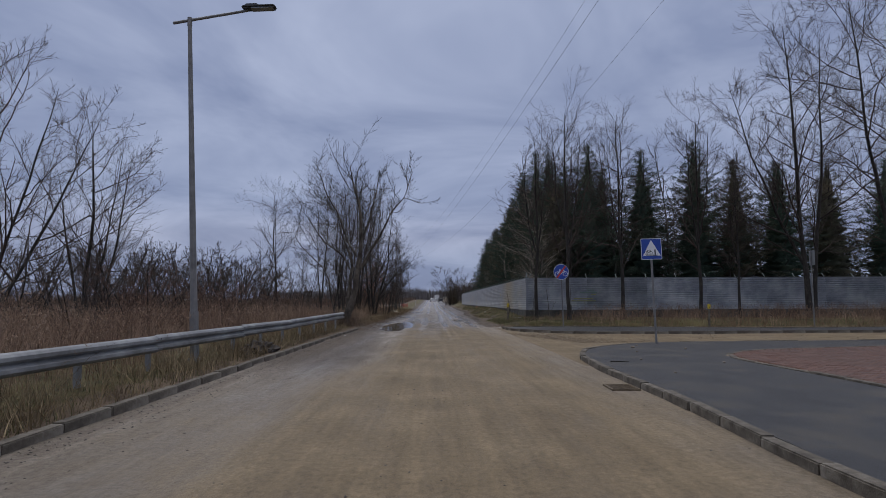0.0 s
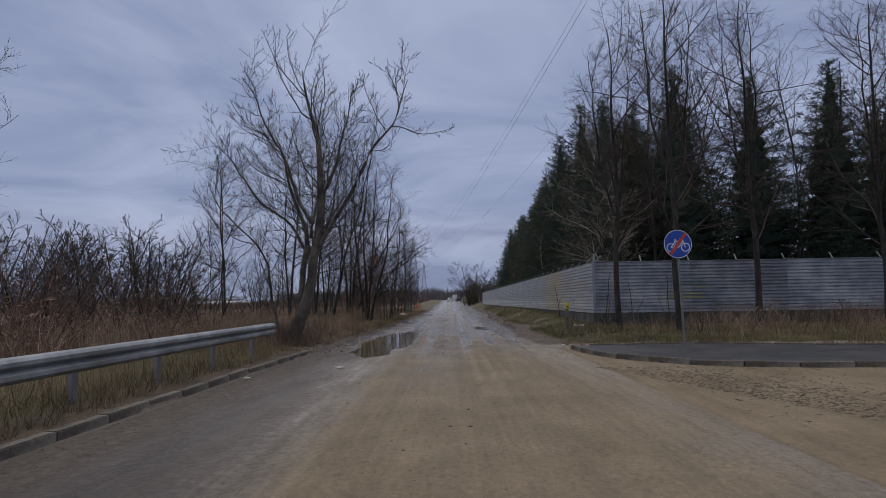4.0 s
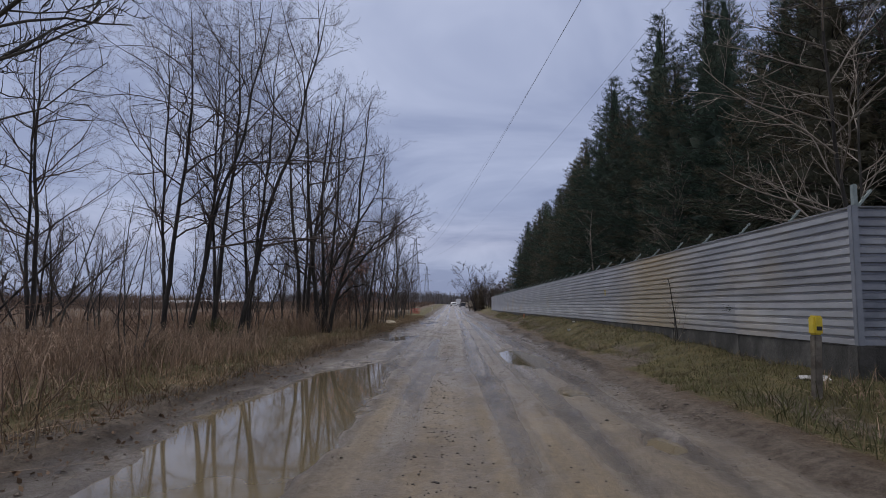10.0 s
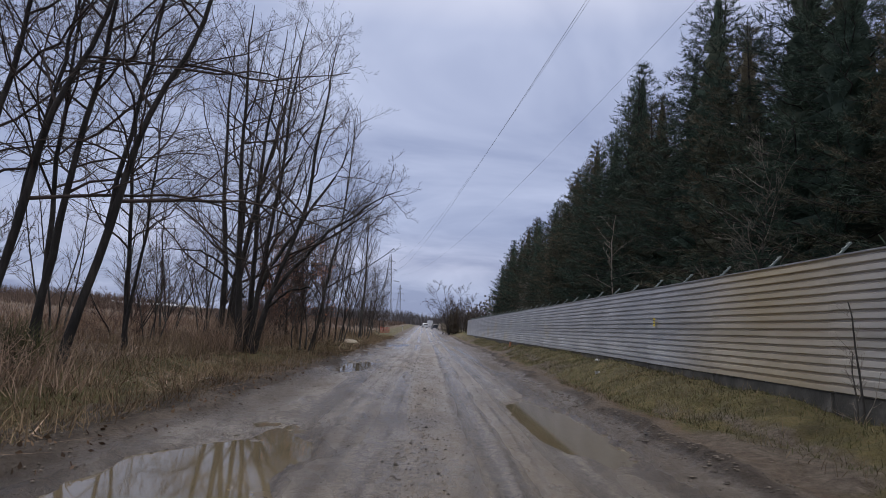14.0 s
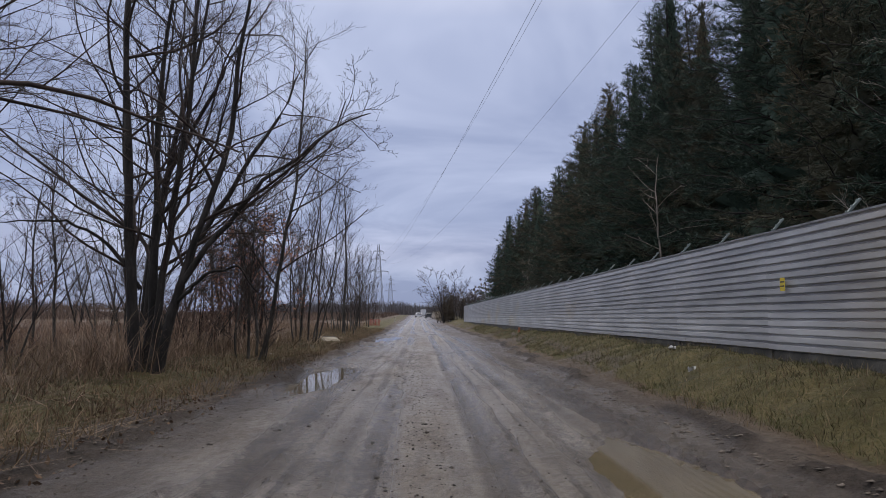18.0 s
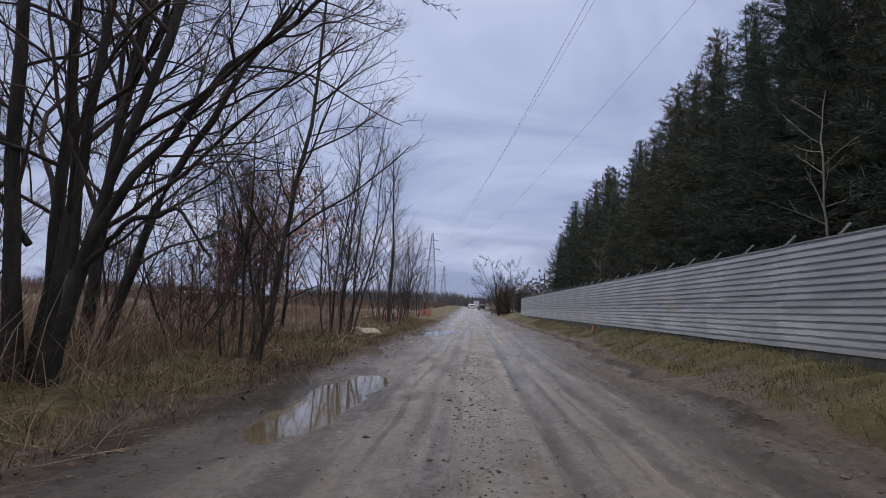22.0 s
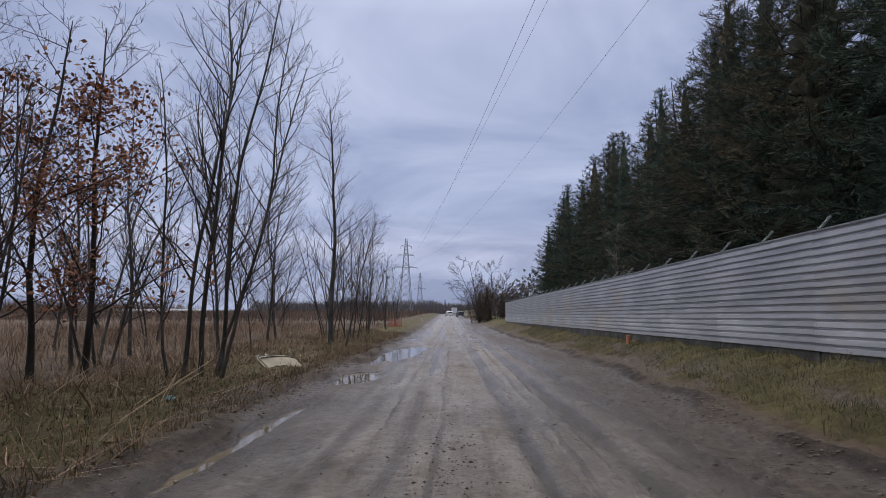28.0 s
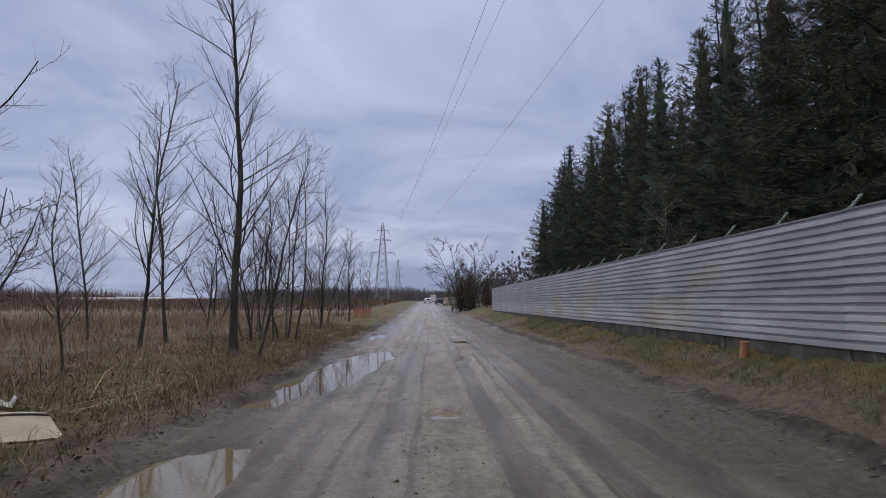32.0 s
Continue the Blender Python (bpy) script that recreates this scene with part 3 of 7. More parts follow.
def land(x, y):
    """Height of the ground, and its layers: mud, sand, soil, turf, wet."""
    x, y = np.asarray(x, float), np.asarray(y, float)
    xl, xr = np.interp(y, *LEFT_EDGE), np.interp(y, *RIGHT_EDGE)
    ragged = (fbm(x * 0.3, y * 0.55, 3, 3) - 0.5) * np.interp(y, [29, 34], [0.0, 0.9])
    dl = xl - x + ragged
    junction = smooth((y - 12) / 2) * (1 - smooth((y - 30.5) / 2.5))
    dr = x - xr + ragged - 40 * junction
    road = smooth(0.5 - dl / 0.25) * smooth(0.5 - dr / 0.3)
    left = smooth((dl + 0.1) / 0.35) * 0.11 + smooth((dl - 0.4) / 3.0) * 0.12
    left = np.where(y < 31.5, np.where(dl > 0.03, 0.085 + 0.06 * smooth(dl / 2.0), 0.0), left)
    north = smooth((y - 31.2) / 2.5)
    right = (0.10 * smooth((dr + 0.05) / 0.3) + np.interp(y, [34, 39, 44, 50, 60], [0.22, 0.26, 0.42, 0.56, 0.62]) * smooth((dr - 0.3) / 2.1)) * north
    rough = (fbm(x * 0.9, y * 0.9, 4, 7) - 0.5) * 0.24 * smooth((np.maximum(dl, dr * north) - 0.1) / 1.2)
    tuft = (fbm(x * 3.1, y * 3.1, 3, 11) - 0.5) * 0.13 * smooth((np.maximum(dl, dr * north)) / 0.5)
    z = np.maximum(left, 0) + np.maximum(right, 0) + rough + tuft
    # the carriageway: long shallow ruts, washboard, tyre prints in the churned right-hand side
    meander = (fbm(y * 0.05 + 3, y * 0 + 1.7, 2, 5) - 0.5) * 0.3
    ruts = sum(-d * np.exp(-(((x - c - meander) / w) ** 2)) for c, w, d in ((-1.75, 0.22, 0.022), (-0.62, 0.13, 0.02), (0.62, 0.10, 0.03), (0.95, 0.09, 0.018), (1.55, 0.16, 0.026), (2.35, 0.14, 0.024)))
    track = sum(np.exp(-(((x - c - meander) / 0.2) ** 4)) for c in (-1.75, -0.55, 0.72, 1.55, 2.35)) * smooth((y - 24) / 14)
    track = track * smooth((fbm(x * 0.7, y * 0.13, 3, 41) - 0.32) / 0.25)
    ruts = ruts * (0.5 + 0.9 * vnoise(x * 0.6, y * 0.12, 9)) * np.interp(y, [10, 30], [0.35, 1.0])
    lumps = (fbm(x * 2.2, y * 1.1, 4, 13) - 0.5) * 0.045 + (fbm(x * 6, y * 4, 3, 15) - 0.5) * 0.04 * np.interp(y, [30, 38, 56, 66], [1, 1.5, 1.4, 0.9])
    churn = np.exp(-(((x - xr + 0.55) / 0.65) ** 2)) * smooth((y - 36) / 6) * (1 - smooth((y - 96) / 10))
    prints = (np.sin(y * 21 + 3 * np.sin(x * 9)) * np.sin(x * 16 + y * 1.5) * 0.5 + fbm(x * 5, y * 3.5, 3, 19) - 0.5) * 0.045 * churn
    edge = 0.05 * np.exp(-((dl / 0.28) ** 2)) * (fbm(x * 1.5, y * 2.2, 3, 21)) * smooth((y - 33) / 3)
    z = z + road * (ruts + lumps * np.interp(y, [12, 24, 36], [0.1, 0.3, 1.0]) + prints - basin(x, y)) + edge
    lip = np.exp(-(((dr - 0.08) / 0.2) ** 2)) * (0.4 + 0.6 * smooth((fbm(x * 0.9, y * 0.8, 4, 65) - 0.36) / 0.25)) * north * smooth((y - 38) / 8)
    second = np.exp(-(((dr - 1.3 - ragged) / 0.22) ** 2)) * smooth((fbm(x * 0.4, y * 0.2, 3, 61) - 0.4) / 0.2) * north
    z = z + 0.12 * lip * (0.2 + 1.2 * fbm(x * 4, y * 3, 3, 67)) - 0.05 * second
    furrow = np.exp(-(((dl - 0.35) / 0.55) ** 2)) * smooth((y - 32.5) / 2)
    z = z + furrow * ((fbm(x * 5.5, y * 0.55, 3, 79) - 0.5) * 0.16 + (fbm(x * 6, y * 5, 2, 81) - 0.5) * 0.05)
    z = z - 0.25 * smooth((-x - 9) / 25) + rise(y)
    # layers
    sand = road * np.interp(y, [24, 34, 46, 56], [1.0, 0.65, 0.3, 0.0]) * (0.35 + 0.75 * np.exp(-(((x - 0.2) / 2.6) ** 2)))
    sand = np.maximum(sand, np.where(junction * (x > 3.3) > 0.3, 0.95, 0.0))
    sand = sand + road * (0.12 - 0.3 * track) * smooth((y - 26) / 10)
    sand = sand - 0.75 * road * smooth((-0.7 - x) / 1.6) * smooth((y - 8) / 10)
    soil = np.maximum(np.exp(-(((dl - 0.2) / 0.6) ** 2)) * np.where(y < 31.5, 0.0, 1.05), 0.85 * churn)
    soil = np.maximum(soil, np.exp(-(((dr - 0.1) / 0.5) ** 2)) * 0.85 * north)
    soil = np.maximum(soil, 0.62 * smooth((x - 1.4) / 1.6) * (dr < 0.2) * smooth((y - 44) / 8))
    soil = np.maximum(soil, 0.60 * smooth((-1.5 - x) / 1.3) * (dl < 0.2) * smooth((y - 40) / 8))
    soil = np.maximum(soil, np.where(y < 33, 0.62 * np.exp(-(((dl + 0.25) / 0.3) ** 2)), 0))
    soil = np.maximum(soil, 0.75 * np.exp(-(((dr - 1.35 - ragged) / 0.2) ** 2)) * north * smooth((fbm(x * 0.4, y * 0.2, 3, 61) - 0.4) / 0.2))
    soil = soil + 0.5 * np.exp(-((dr / 0.13) ** 2)) * north * smooth((y - 40) / 8)
    soil = np.maximum(soil, 1.0 * lip)
    soil = soil + 0.28 * road * smooth((y - 56) / 10)
    # the worn, wet tarmac that shows through along the left of the first stretch
    soil = np.maximum(soil, 0.85 * road * smooth((-0.4 - x + 2.4 * (fbm(x * 0.8, y * 0.22, 4, 77) - 0.5)) / 2.8) * smooth((y - 7) / 9) * (1 - smooth((y - 31) / 6)))
    soil = np.maximum(soil, 0.8 * smooth((fbm(x * 0.55, y * 0.3, 4, 69) - 0.52) / 0.1) * np.exp(-(((dr - 0.9) / 0.7) ** 2)) * north)
    # churned patches in the middle of the muddy stretch
    blot = smooth((fbm(x * 1.1, y * 0.7, 4, 73) - 0.53) / 0.07) * road * smooth((y - 29) / 4) * np.interp(y, [36, 48, 70], [1.0, 0.6, 0.75])
    for bx, by in ((0.25, 34.6), (0.5, 41.2), (1.2, 37.5)):
        blot = np.maximum(blot, road * smooth((fbm(x * 2.2, y * 1.4, 4, 85) - 0.36) / 0.12) * np.exp(-(((x - bx) / 0.55) ** 2 + ((y - by) / 1.1) ** 2) ** 2))
    soil = np.maximum(soil, 0.62 * blot)
    z = z + blot * (fbm(x * 7, y * 6, 2, 75) - 0.6) * 0.07
    turf = smooth((dr - 0.3) / 0.7) + smooth((dl - 0.5) / 0.5) * (1 - smooth((dl - 2.6) / 2.0)) * 0.8
    wet = road * np.clip(0.15 + 0.42 * smooth((y - 22) / 20) + 0.55 * (fbm(x * 0.8, y * 0.16, 3, 23) - 0.35) + 6 * basin(x, y), 0, 1)
    wet = np.clip(wet + road * (0.4 * track - 0.1), 0, 1)
    wet = np.maximum(wet, road * 0.5 * np.exp(-(((x + 2.6) / 0.9) ** 2)))
    return z, {"mud": road, "sand": sand, "soil": soil * (1 - 0.4 * np.clip(sand, 0, 1)) + road * 0.6 * (fbm(x * 1.5, y * 0.7, 4, 63) - 0.46) * smooth((y - 30) / 8), "turf": turf, "wet": wet, "bank": np.clip(np.maximum(1.1 * lip * np.where(dr > -0.25, 1, 0.6), 0.85 * furrow * smooth((fbm(x * 1.6, y * 0.5, 4, 83) - 0.3) / 0.3)), 0, 1) * (1 - smooth((y - 120) / 10)), "rut": road * np.clip(-ruts / 0.03, 0, 1) * np.interp(y, [20, 36], [0.35, 0.85])}


def ground_z(x, y):
    return float(land(np.array([x]), np.array([y]))[0][0])


def axis(*spans):
    """Coordinates from spans of (start, end, step at start, step at end)."""
    out = []
    for a, b, s0, s1 in spans:
        v = a
        while v < b - 1e-6:
            out.append(v)
            v += s0 + (s1 - s0) * (v - a) / (b - a)
    return np.array(out + [spans[-1][1]])


gx = axis((-1800, -60, 260, 18), (-60, -14, 16, 1.2), (-14, -5.2, 0.8, 0.12), (-5.2, 6.2, 0.065, 0.065), (6.2, 9, 0.14, 0.6), (9, 60, 0.7, 14), (60, 1800, 18, 260))
gy = axis((-400, -12, 60, 2), (-12, 2, 1.5, 0.16), (2, 92, 0.12, 0.12), (92, 130, 0.14, 0.6), (130, 340, 0.7, 6), (340, 3600, 8, 400))
GX, GY = np.meshgrid(gx, gy)
GZ, layers = land(GX.ravel(), GY.ravel())
nx, ny = len(gx), len(gy)
ii = (np.arange(ny - 1)[:, None] * nx + np.arange(nx - 1)[None, :]).ravel()
quads = np.stack([ii, ii + 1, ii + nx + 1, ii + nx], 1)
cx_, cy_ = GX.ravel()[quads].mean(1), GY.ravel()[quads].mean(1)
on_road = (layers["mud"][quads].mean(1) > 0.5) & (np.abs(cx_) < 40) & (cy_ > -60) & (cy_ < 330)
pts = np.stack([GX.ravel(), GY.ravel(), GZ], 1)


def sheet(name, keep, label, category):
    used, inv = np.unique(quads[keep], return_inverse=True)
    me = raw_mesh(name, pts[used], inv.reshape(-1, 4), GROUND, {k: v[used] for k, v in layers.items()})
    me.polygons.foreach_set("use_smooth", [True] * len(me.polygons))
    return tagged(new(name, me), label, category, kind="structure")


sheet("ground", ~on_road, "muddy winter ground with trodden turf and brown dead weeds", "ground")
sheet("road", on_road, "wet unpaved road of sand and rutted grey-brown mud", "road")

for cx, cy, rx, ry, sl, dp in PUDDLES:
    if dp < 0.05:
        continue
    n = 40
    ring = [(cx + sl * math.sin(a) * ry * 1.3 + math.cos(a) * (rx * 1.25 + 0.2), cy + math.sin(a) * (ry * 1.2 + 0.15)) for a in (2 * math.pi * k / n for k in range(n))]
    bm = bmesh.new()
    bm.faces.new([bm.verts.new((px, py, WATER_Z)) for px, py in ring])
    tagged(part("water", bm, WATER), "brown rainwater puddle standing in the muddy road", "puddle", "puddles in the road", "structure")
# ---- the sheet-metal fence ----
def wave_profile(z0, z1, n, depth):
    """Heights and offsets of a trapezoid-ribbed sheet with n ribs."""
    out, p = [], (z1 - z0) / n
    for k in range(n):
        a = z0 + k * p
        out += [(a, -depth), (a + 0.56 * p, -depth), (a + 0.7 * p, 0.0), (a + 0.88 * p, 0.0)]
    return out + [(z1, -depth)]


def sheet_panel(name, length, z0, z1, n, rng_):
    """One ribbed sheet along +y from 0, facing -x, 1 mm steel with a bent top edge."""
    prof = wave_profile(z0, z1, n, 0.052)
    bm = bmesh.new()
    cols = max(2, int(length / 0.6))
    rows = []
    for c in range(cols + 1):
        y = length * c / cols
        bulge = 0.012 * math.sin(3.1 * c / cols + rng_.uniform(0, 1))
        rows.append([bm.verts.new((d + bulge, y, z + rng_.uniform(-0.002, 0.002))) for z, d in prof])
    for a, b in zip(rows, rows[1:]):
        for k in range(len(prof) - 1):
            bm.faces.new((a[k], a[k + 1], b[k + 1], b[k]))
    me = bpy.data.meshes.new(name)
    bm.to_mesh(me)
    bm.free()
    me.materials.append(SHEET)
    return me


rng = random.Random(4)
SHEETS = [sheet_panel("sheet", 3.9, 0.0, 2.02, 15, rng) for _ in range(3)]
# the same sheets again in the shade-darkened zinc
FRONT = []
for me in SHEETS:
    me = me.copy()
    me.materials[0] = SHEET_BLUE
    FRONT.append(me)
bm = bmesh.new()
box(bm, 0, 0, 0, 0.05, 0.05, 2.6)
POST_ME = bpy.data.meshes.new("post")
bm.to_mesh(POST_ME)
bm.free()
POST_ME.materials.append(GALV)
bm = bmesh.new()
box(bm, 0, 0, 0.19, 0.035, 0.045, 0.42, bevel=0.006)
for k in range(3):
    box(bm, -0.028, 0, 0.1 + k * 0.12, 0.02, 0.012, 0.035)
ARM_ME = bpy.data.meshes.new("barbed_wire_arm")
bm.to_mesh(ARM_ME)
bm.free()
ARM_ME.materials.append(GREENSTEEL)
bm = bmesh.new()
box(bm, 0, 1.9, -0.30, 0.16, 3.8, 0.6, bevel=0.015)
BASE_ME = bpy.data.meshes.new("concrete_base")
bm.to_mesh(BASE_ME)
bm.free()
BASE_ME.materials.append(BASEWALL)
bm = bmesh.new()
box(bm, -0.005, 1.91, 0.0, 0.05, 3.83, 0.035)
CAP_ME = bpy.data.meshes.new("top_rail")
bm.to_mesh(CAP_ME)
bm.free()
CAP_ME.materials.append(GALV_DIRTY)


def fence_run(name, label, origin, turn, length, inward, sheets):
    """A run of ribbed sheets between posts on a concrete base; inward: which way the arms lean."""
    f = thing(name, label, "fence", pose(*origin, 0, 0, turn), kind="structure")
    n = int(length / 3.84 + 0.5)
    for k in range(n):
        y = k * 3.84
        bottom = 0.86 + 0.005 * math.sin(k * 1.7) - 0.03 * (k / max(n, 1)) * 0
        tilt = rng.uniform(-0.04, 0.04)
        for nm, me, m in (("sheet", sheets[k % 3], pose(0.004 * (k % 2), y - 0.03, bottom, 0, rng.uniform(-0.03, 0.03), 0)),
                          ("top_rail", CAP_ME, pose(0, y, bottom + 2.03, tilt, 0, 0)), ("concrete_base", BASE_ME, pose(0.06, y, bottom - 0.02))):
            o = part(nm, me, None, f)
            o.matrix_basis = m
        for j in (0, 1):
            o = part("post", POST_ME, None, f)
            o.matrix_basis = pose(0.075, y + j * 1.92 + 0.03, bottom + 0.72)
            o = part("barbed_wire_arm", ARM_ME, None, f, "pale green steel arm with a stub of barbed wire")
            o.matrix_basis = pose(0.05, y + j * 1.92 + 0.03, bottom + 2.0, rng.uniform(-5, 5), 42 * inward, 0)
    return f


fence_run("fence_long", "long fence of bare ribbed zinc sheets on a low concrete base", (FENCE_X, FENCE_Y, 0), -math.degrees(math.atan(0.0028)), FENCE_END - FENCE_Y, 1, SHEETS)
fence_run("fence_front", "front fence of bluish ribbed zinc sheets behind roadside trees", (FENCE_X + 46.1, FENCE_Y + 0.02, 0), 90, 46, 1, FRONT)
corner = thing("fence_corner_post", "galvanised corner post joining two ribbed fences", "post", pose(FENCE_X - 0.03, FENCE_Y - 0.03, 0))
bm = bmesh.new()
box(bm, 0, 0, 1.88, 0.1, 0.1, 2.06, bevel=0.01)
part("post", bm, GALV, corner)
bm = bmesh.new()
box(bm, 0.03, 0, 3.05, 0.06, 0.09, 0.34, bevel=0.01)
part("arm", bm, GREENSTEEL, corner)
bm = bmesh.new()
box(bm, 0.05, 0.05, 0.5, 0.26, 0.26, 0.72, bevel=0.02)
part("footing", bm, BASEWALL, corner)
# ---- trees ----
def tubes(P, R, sides):
    """Tapered tubes round N lines of k points (N, k, 3) with radii (N, k): points and four-sided faces."""
    N, k = R.shape
    d = np.gradient(P, axis=1)
    d /= np.linalg.norm(d, axis=2)[..., None] + 1e-9
    ref = np.where(np.abs(d[..., 2:3]) > 0.9, [[[1.0, 0, 0]]], [[[0, 0, 1.0]]])
    u = np.cross(d, ref)
    u /= np.linalg.norm(u, axis=2)[..., None] + 1e-9
    w = np.cross(d, u)
    a = np.arange(sides) * 2 * math.pi / sides
    ring = P[:, :, None] + R[:, :, None, None] * (np.cos(a)[None, None, :, None] * u[:, :, None] + np.sin(a)[None, None, :, None] * w[:, :, None])
    n, i, j = np.arange(N)[:, None, None] * k * sides, np.arange(k - 1)[None, :, None] * sides, np.arange(sides)[None, None, :]
    j2 = (j + 1) % sides
    q = np.stack([n + i + j, n + i + j2, n + i + sides + j2, n + i + sides + j], -1)
    return ring.reshape(-1, 3), q.reshape(-1, 4)


def joined(pieces):
    """Several (points, faces) as one."""
    vs, fs, n = [], [], 0
    for v, f in pieces:
        vs.append(v), fs.append(f + n)
        n += len(v)
    return np.concatenate(vs), np.concatenate(fs)


def limbs(rg, start, way, length, segs, wander, lift):
    """N wandering lines at once: points and ways (N, segs + 1, 3)."""
    p, d = np.array(start, float), np.array(way, float)
    d /= np.linalg.norm(d, axis=1)[:, None]
    out, ways = [p], [d]
    step = (np.asarray(length) / segs)[:, None]
    for _ in range(segs):
        d = d + rg.normal(0, wander, d.shape) + np.array([0, 0, lift])
        d = d / np.linalg.norm(d, axis=1)[:, None]
        p = p + d * step
        out.append(p), ways.append(d)
    return np.stack(out, 1), np.stack(ways, 1)


def limb(rg, start, direction, length, segs, wander, lift):
    p, w = limbs(rg, [start], [direction], np.array([length]), segs, wander, lift)
    return p[0], w[0]


SEGS, SIDES = (8, 5, 3, 1), (6, 4, 3, 3)


def bare_tree(name, label, seed, stems, kids=(13, 8, 5), spread=(46, 45, 40, 36), ratio=(0.42, 0.42, 0.5, 0.6), bark=None, twig=None, lift=(0.03, 0.06, 0.07, 0.05), first=0.3, leaves=0, twig_r=0.0048, group="", category="tree", low=0.12, droop=0.0, thin=0.66, fall=0.75, wild=1.0):
    """A leafless tree. stems: (base x, base y, way x, way y, way z, length, radius)."""
    rg = np.random.default_rng(seed)
    spread, ratio, lift = (tuple(q) + (q[-1],) for q in (spread, ratio, lift))
    root = thing(name, label, category, group=group)
    stems_p, stems_w, stems_r, lengths = [], [], [], []
    for st in stems:
        if len(st) == 2:
            # a stem bent through a few knees
            rad0, knees = st[0] * thin, st[1]
            q = np.array(knees, float)
            u = np.r_[0, np.cumsum(np.linalg.norm(np.diff(q, axis=0), axis=1))]
            at = np.linspace(0, u[-1], 17)
            p = np.stack([np.interp(at, u, q[:, k]) for k in range(3)], 1)
            p[1:-1] = 0.25 * p[:-2] + 0.5 * p[1:-1] + 0.25 * p[2:] + rg.normal(0, 0.012, (15, 3))
            bend = rg.normal(0, 0.045 * wild, (17, 3))
            for _ in range(2):
                bend[1:-1] = 0.25 * bend[:-2] + 0.5 * bend[1:-1] + 0.25 * bend[2:]
            p += bend * np.minimum(1.0, np.linspace(0, 2.4, 17))[:, None]
            ln = u[-1]
            w = np.gradient(p, axis=0)
            w /= np.linalg.norm(w, axis=1)[:, None]
        else:
            bx, by, wx, wy, wz, ln, rad0 = st
            rad0 *= thin
            p, w = limb(rg, (bx, by, -0.25), (wx, wy, wz), ln, 16, 0.05, lift[0] * 0.5)
        s = np.linspace(0, 1, 17)
        rad = rad0 * (1 - s) ** 0.85 * (1 + 0.05 * rg.normal(0, 1, 17)) + 0.008
        if p[0, 2] < 0.3:
            rad[:2] *= (1.4, 1.12)
        part("trunk", raw_mesh("trunk", *tubes(p[None], np.abs(rad)[None], 10), bark or BARK), None, root, smooth=True)
        stems_p.append(p), stems_w.append(w), stems_r.append(rad), lengths.append(ln)
    P, W, R = np.array(stems_p), np.array(stems_w), np.array(stems_r)
    L = np.array(lengths, float)
    pieces, tips = [], []
    for level, n in enumerate(kids):
        N, m = R.shape
        s0 = first if level == 0 else low
        s = s0 + (0.985 - s0) * (np.arange(n)[None] + rg.uniform(0.05, 0.95, (N, n))) / n
        k = np.minimum((s * (m - 1)).astype(int), m - 2)
        fr = s * (m - 1) - k
        I = np.arange(N)[:, None]
        st = P[I, k] * (1 - fr)[..., None] + P[I, k + 1] * fr[..., None]
        rh = R[I, k] * (1 - fr) + R[I, k + 1] * fr
        d = W[I, k].reshape(-1, 3)
        ln = (L[:, None] * ratio[level] * (1.2 - (fall if level == 0 else 0.75) * s) * rg.uniform(0.55, 1.3, (N, n))).ravel()
        side = np.cross(d, rg.normal(0, 1, d.shape))
        side /= np.linalg.norm(side, axis=1)[:, None] + 1e-9
        ang = np.radians(spread[level]) * rg.uniform(0.65, 1.3, (len(d), 1))
        way = d * np.cos(ang) + side * np.sin(ang)
        way[:, 2] += (0.06, 0.14, 0.1, 0.1)[level] - droop
        p, w = limbs(rg, st.reshape(-1, 3), way, ln, SEGS[level], (0.08, 0.1, 0.12, 0.13)[level] * wild, lift[level] * 0.8)
        r0 = np.clip(np.minimum(rh.ravel() * 0.6, (0.0065 if level else 0.008) * ln + 0.0015), twig_r, None)
        r = r0[:, None] * np.linspace(1, 0.3, SEGS[level] + 1)[None]
        r = np.maximum(r, twig_r * 0.55)
        pieces.append(tubes(p, r, SIDES[level]))
        tips.append(p[:, -1])
        P, W, R, L = p, w, r, ln
    tagged(part("crown", raw_mesh("crown", *joined(pieces), twig or TWIG), None, root), kind="stuff")
    if leaves:
        t_ = np.concatenate(tips[1:])
        c = t_[rg.integers(0, len(t_), leaves)] + rg.normal(0, 0.12, (leaves, 3))
        c = c[c[:, 2] < t_[:, 2].max() * 0.8]
        tagged(part("foliage", leaf_mesh("foliage", c, rg, 0.046, DRYLEAF), None, root, "clinging russet dead leaves"), kind="stuff")
    return root


def leaf_mesh(name, c, rg, size, mat):
    n = len(c)
    a, b = rg.normal(0, 1, (n, 3)), rg.normal(0, 1, (n, 3))
    a /= np.linalg.norm(a, axis=1)[:, None]
    b -= (a * b).sum(1)[:, None] * a
    b /= np.linalg.norm(b, axis=1)[:, None]
    s = size * rg.uniform(0.6, 1.4, (n, 1))
    v = np.stack([c - a * s, c + b * s * 0.55, c + a * s, c - b * s * 0.55], 1).reshape(-1, 3)
    return raw_mesh(name, v, np.arange(4 * n).reshape(-1, 4), mat)


def place(ob, x, y, turn=0.0, size=1.0, wide=1.0):
    m = pose(x, y, ground_z(x, y), 0, 0, turn) @ Matrix.Diagonal((size * wide, size * wide, size, 1))
    ob.matrix_basis = m
    return ob


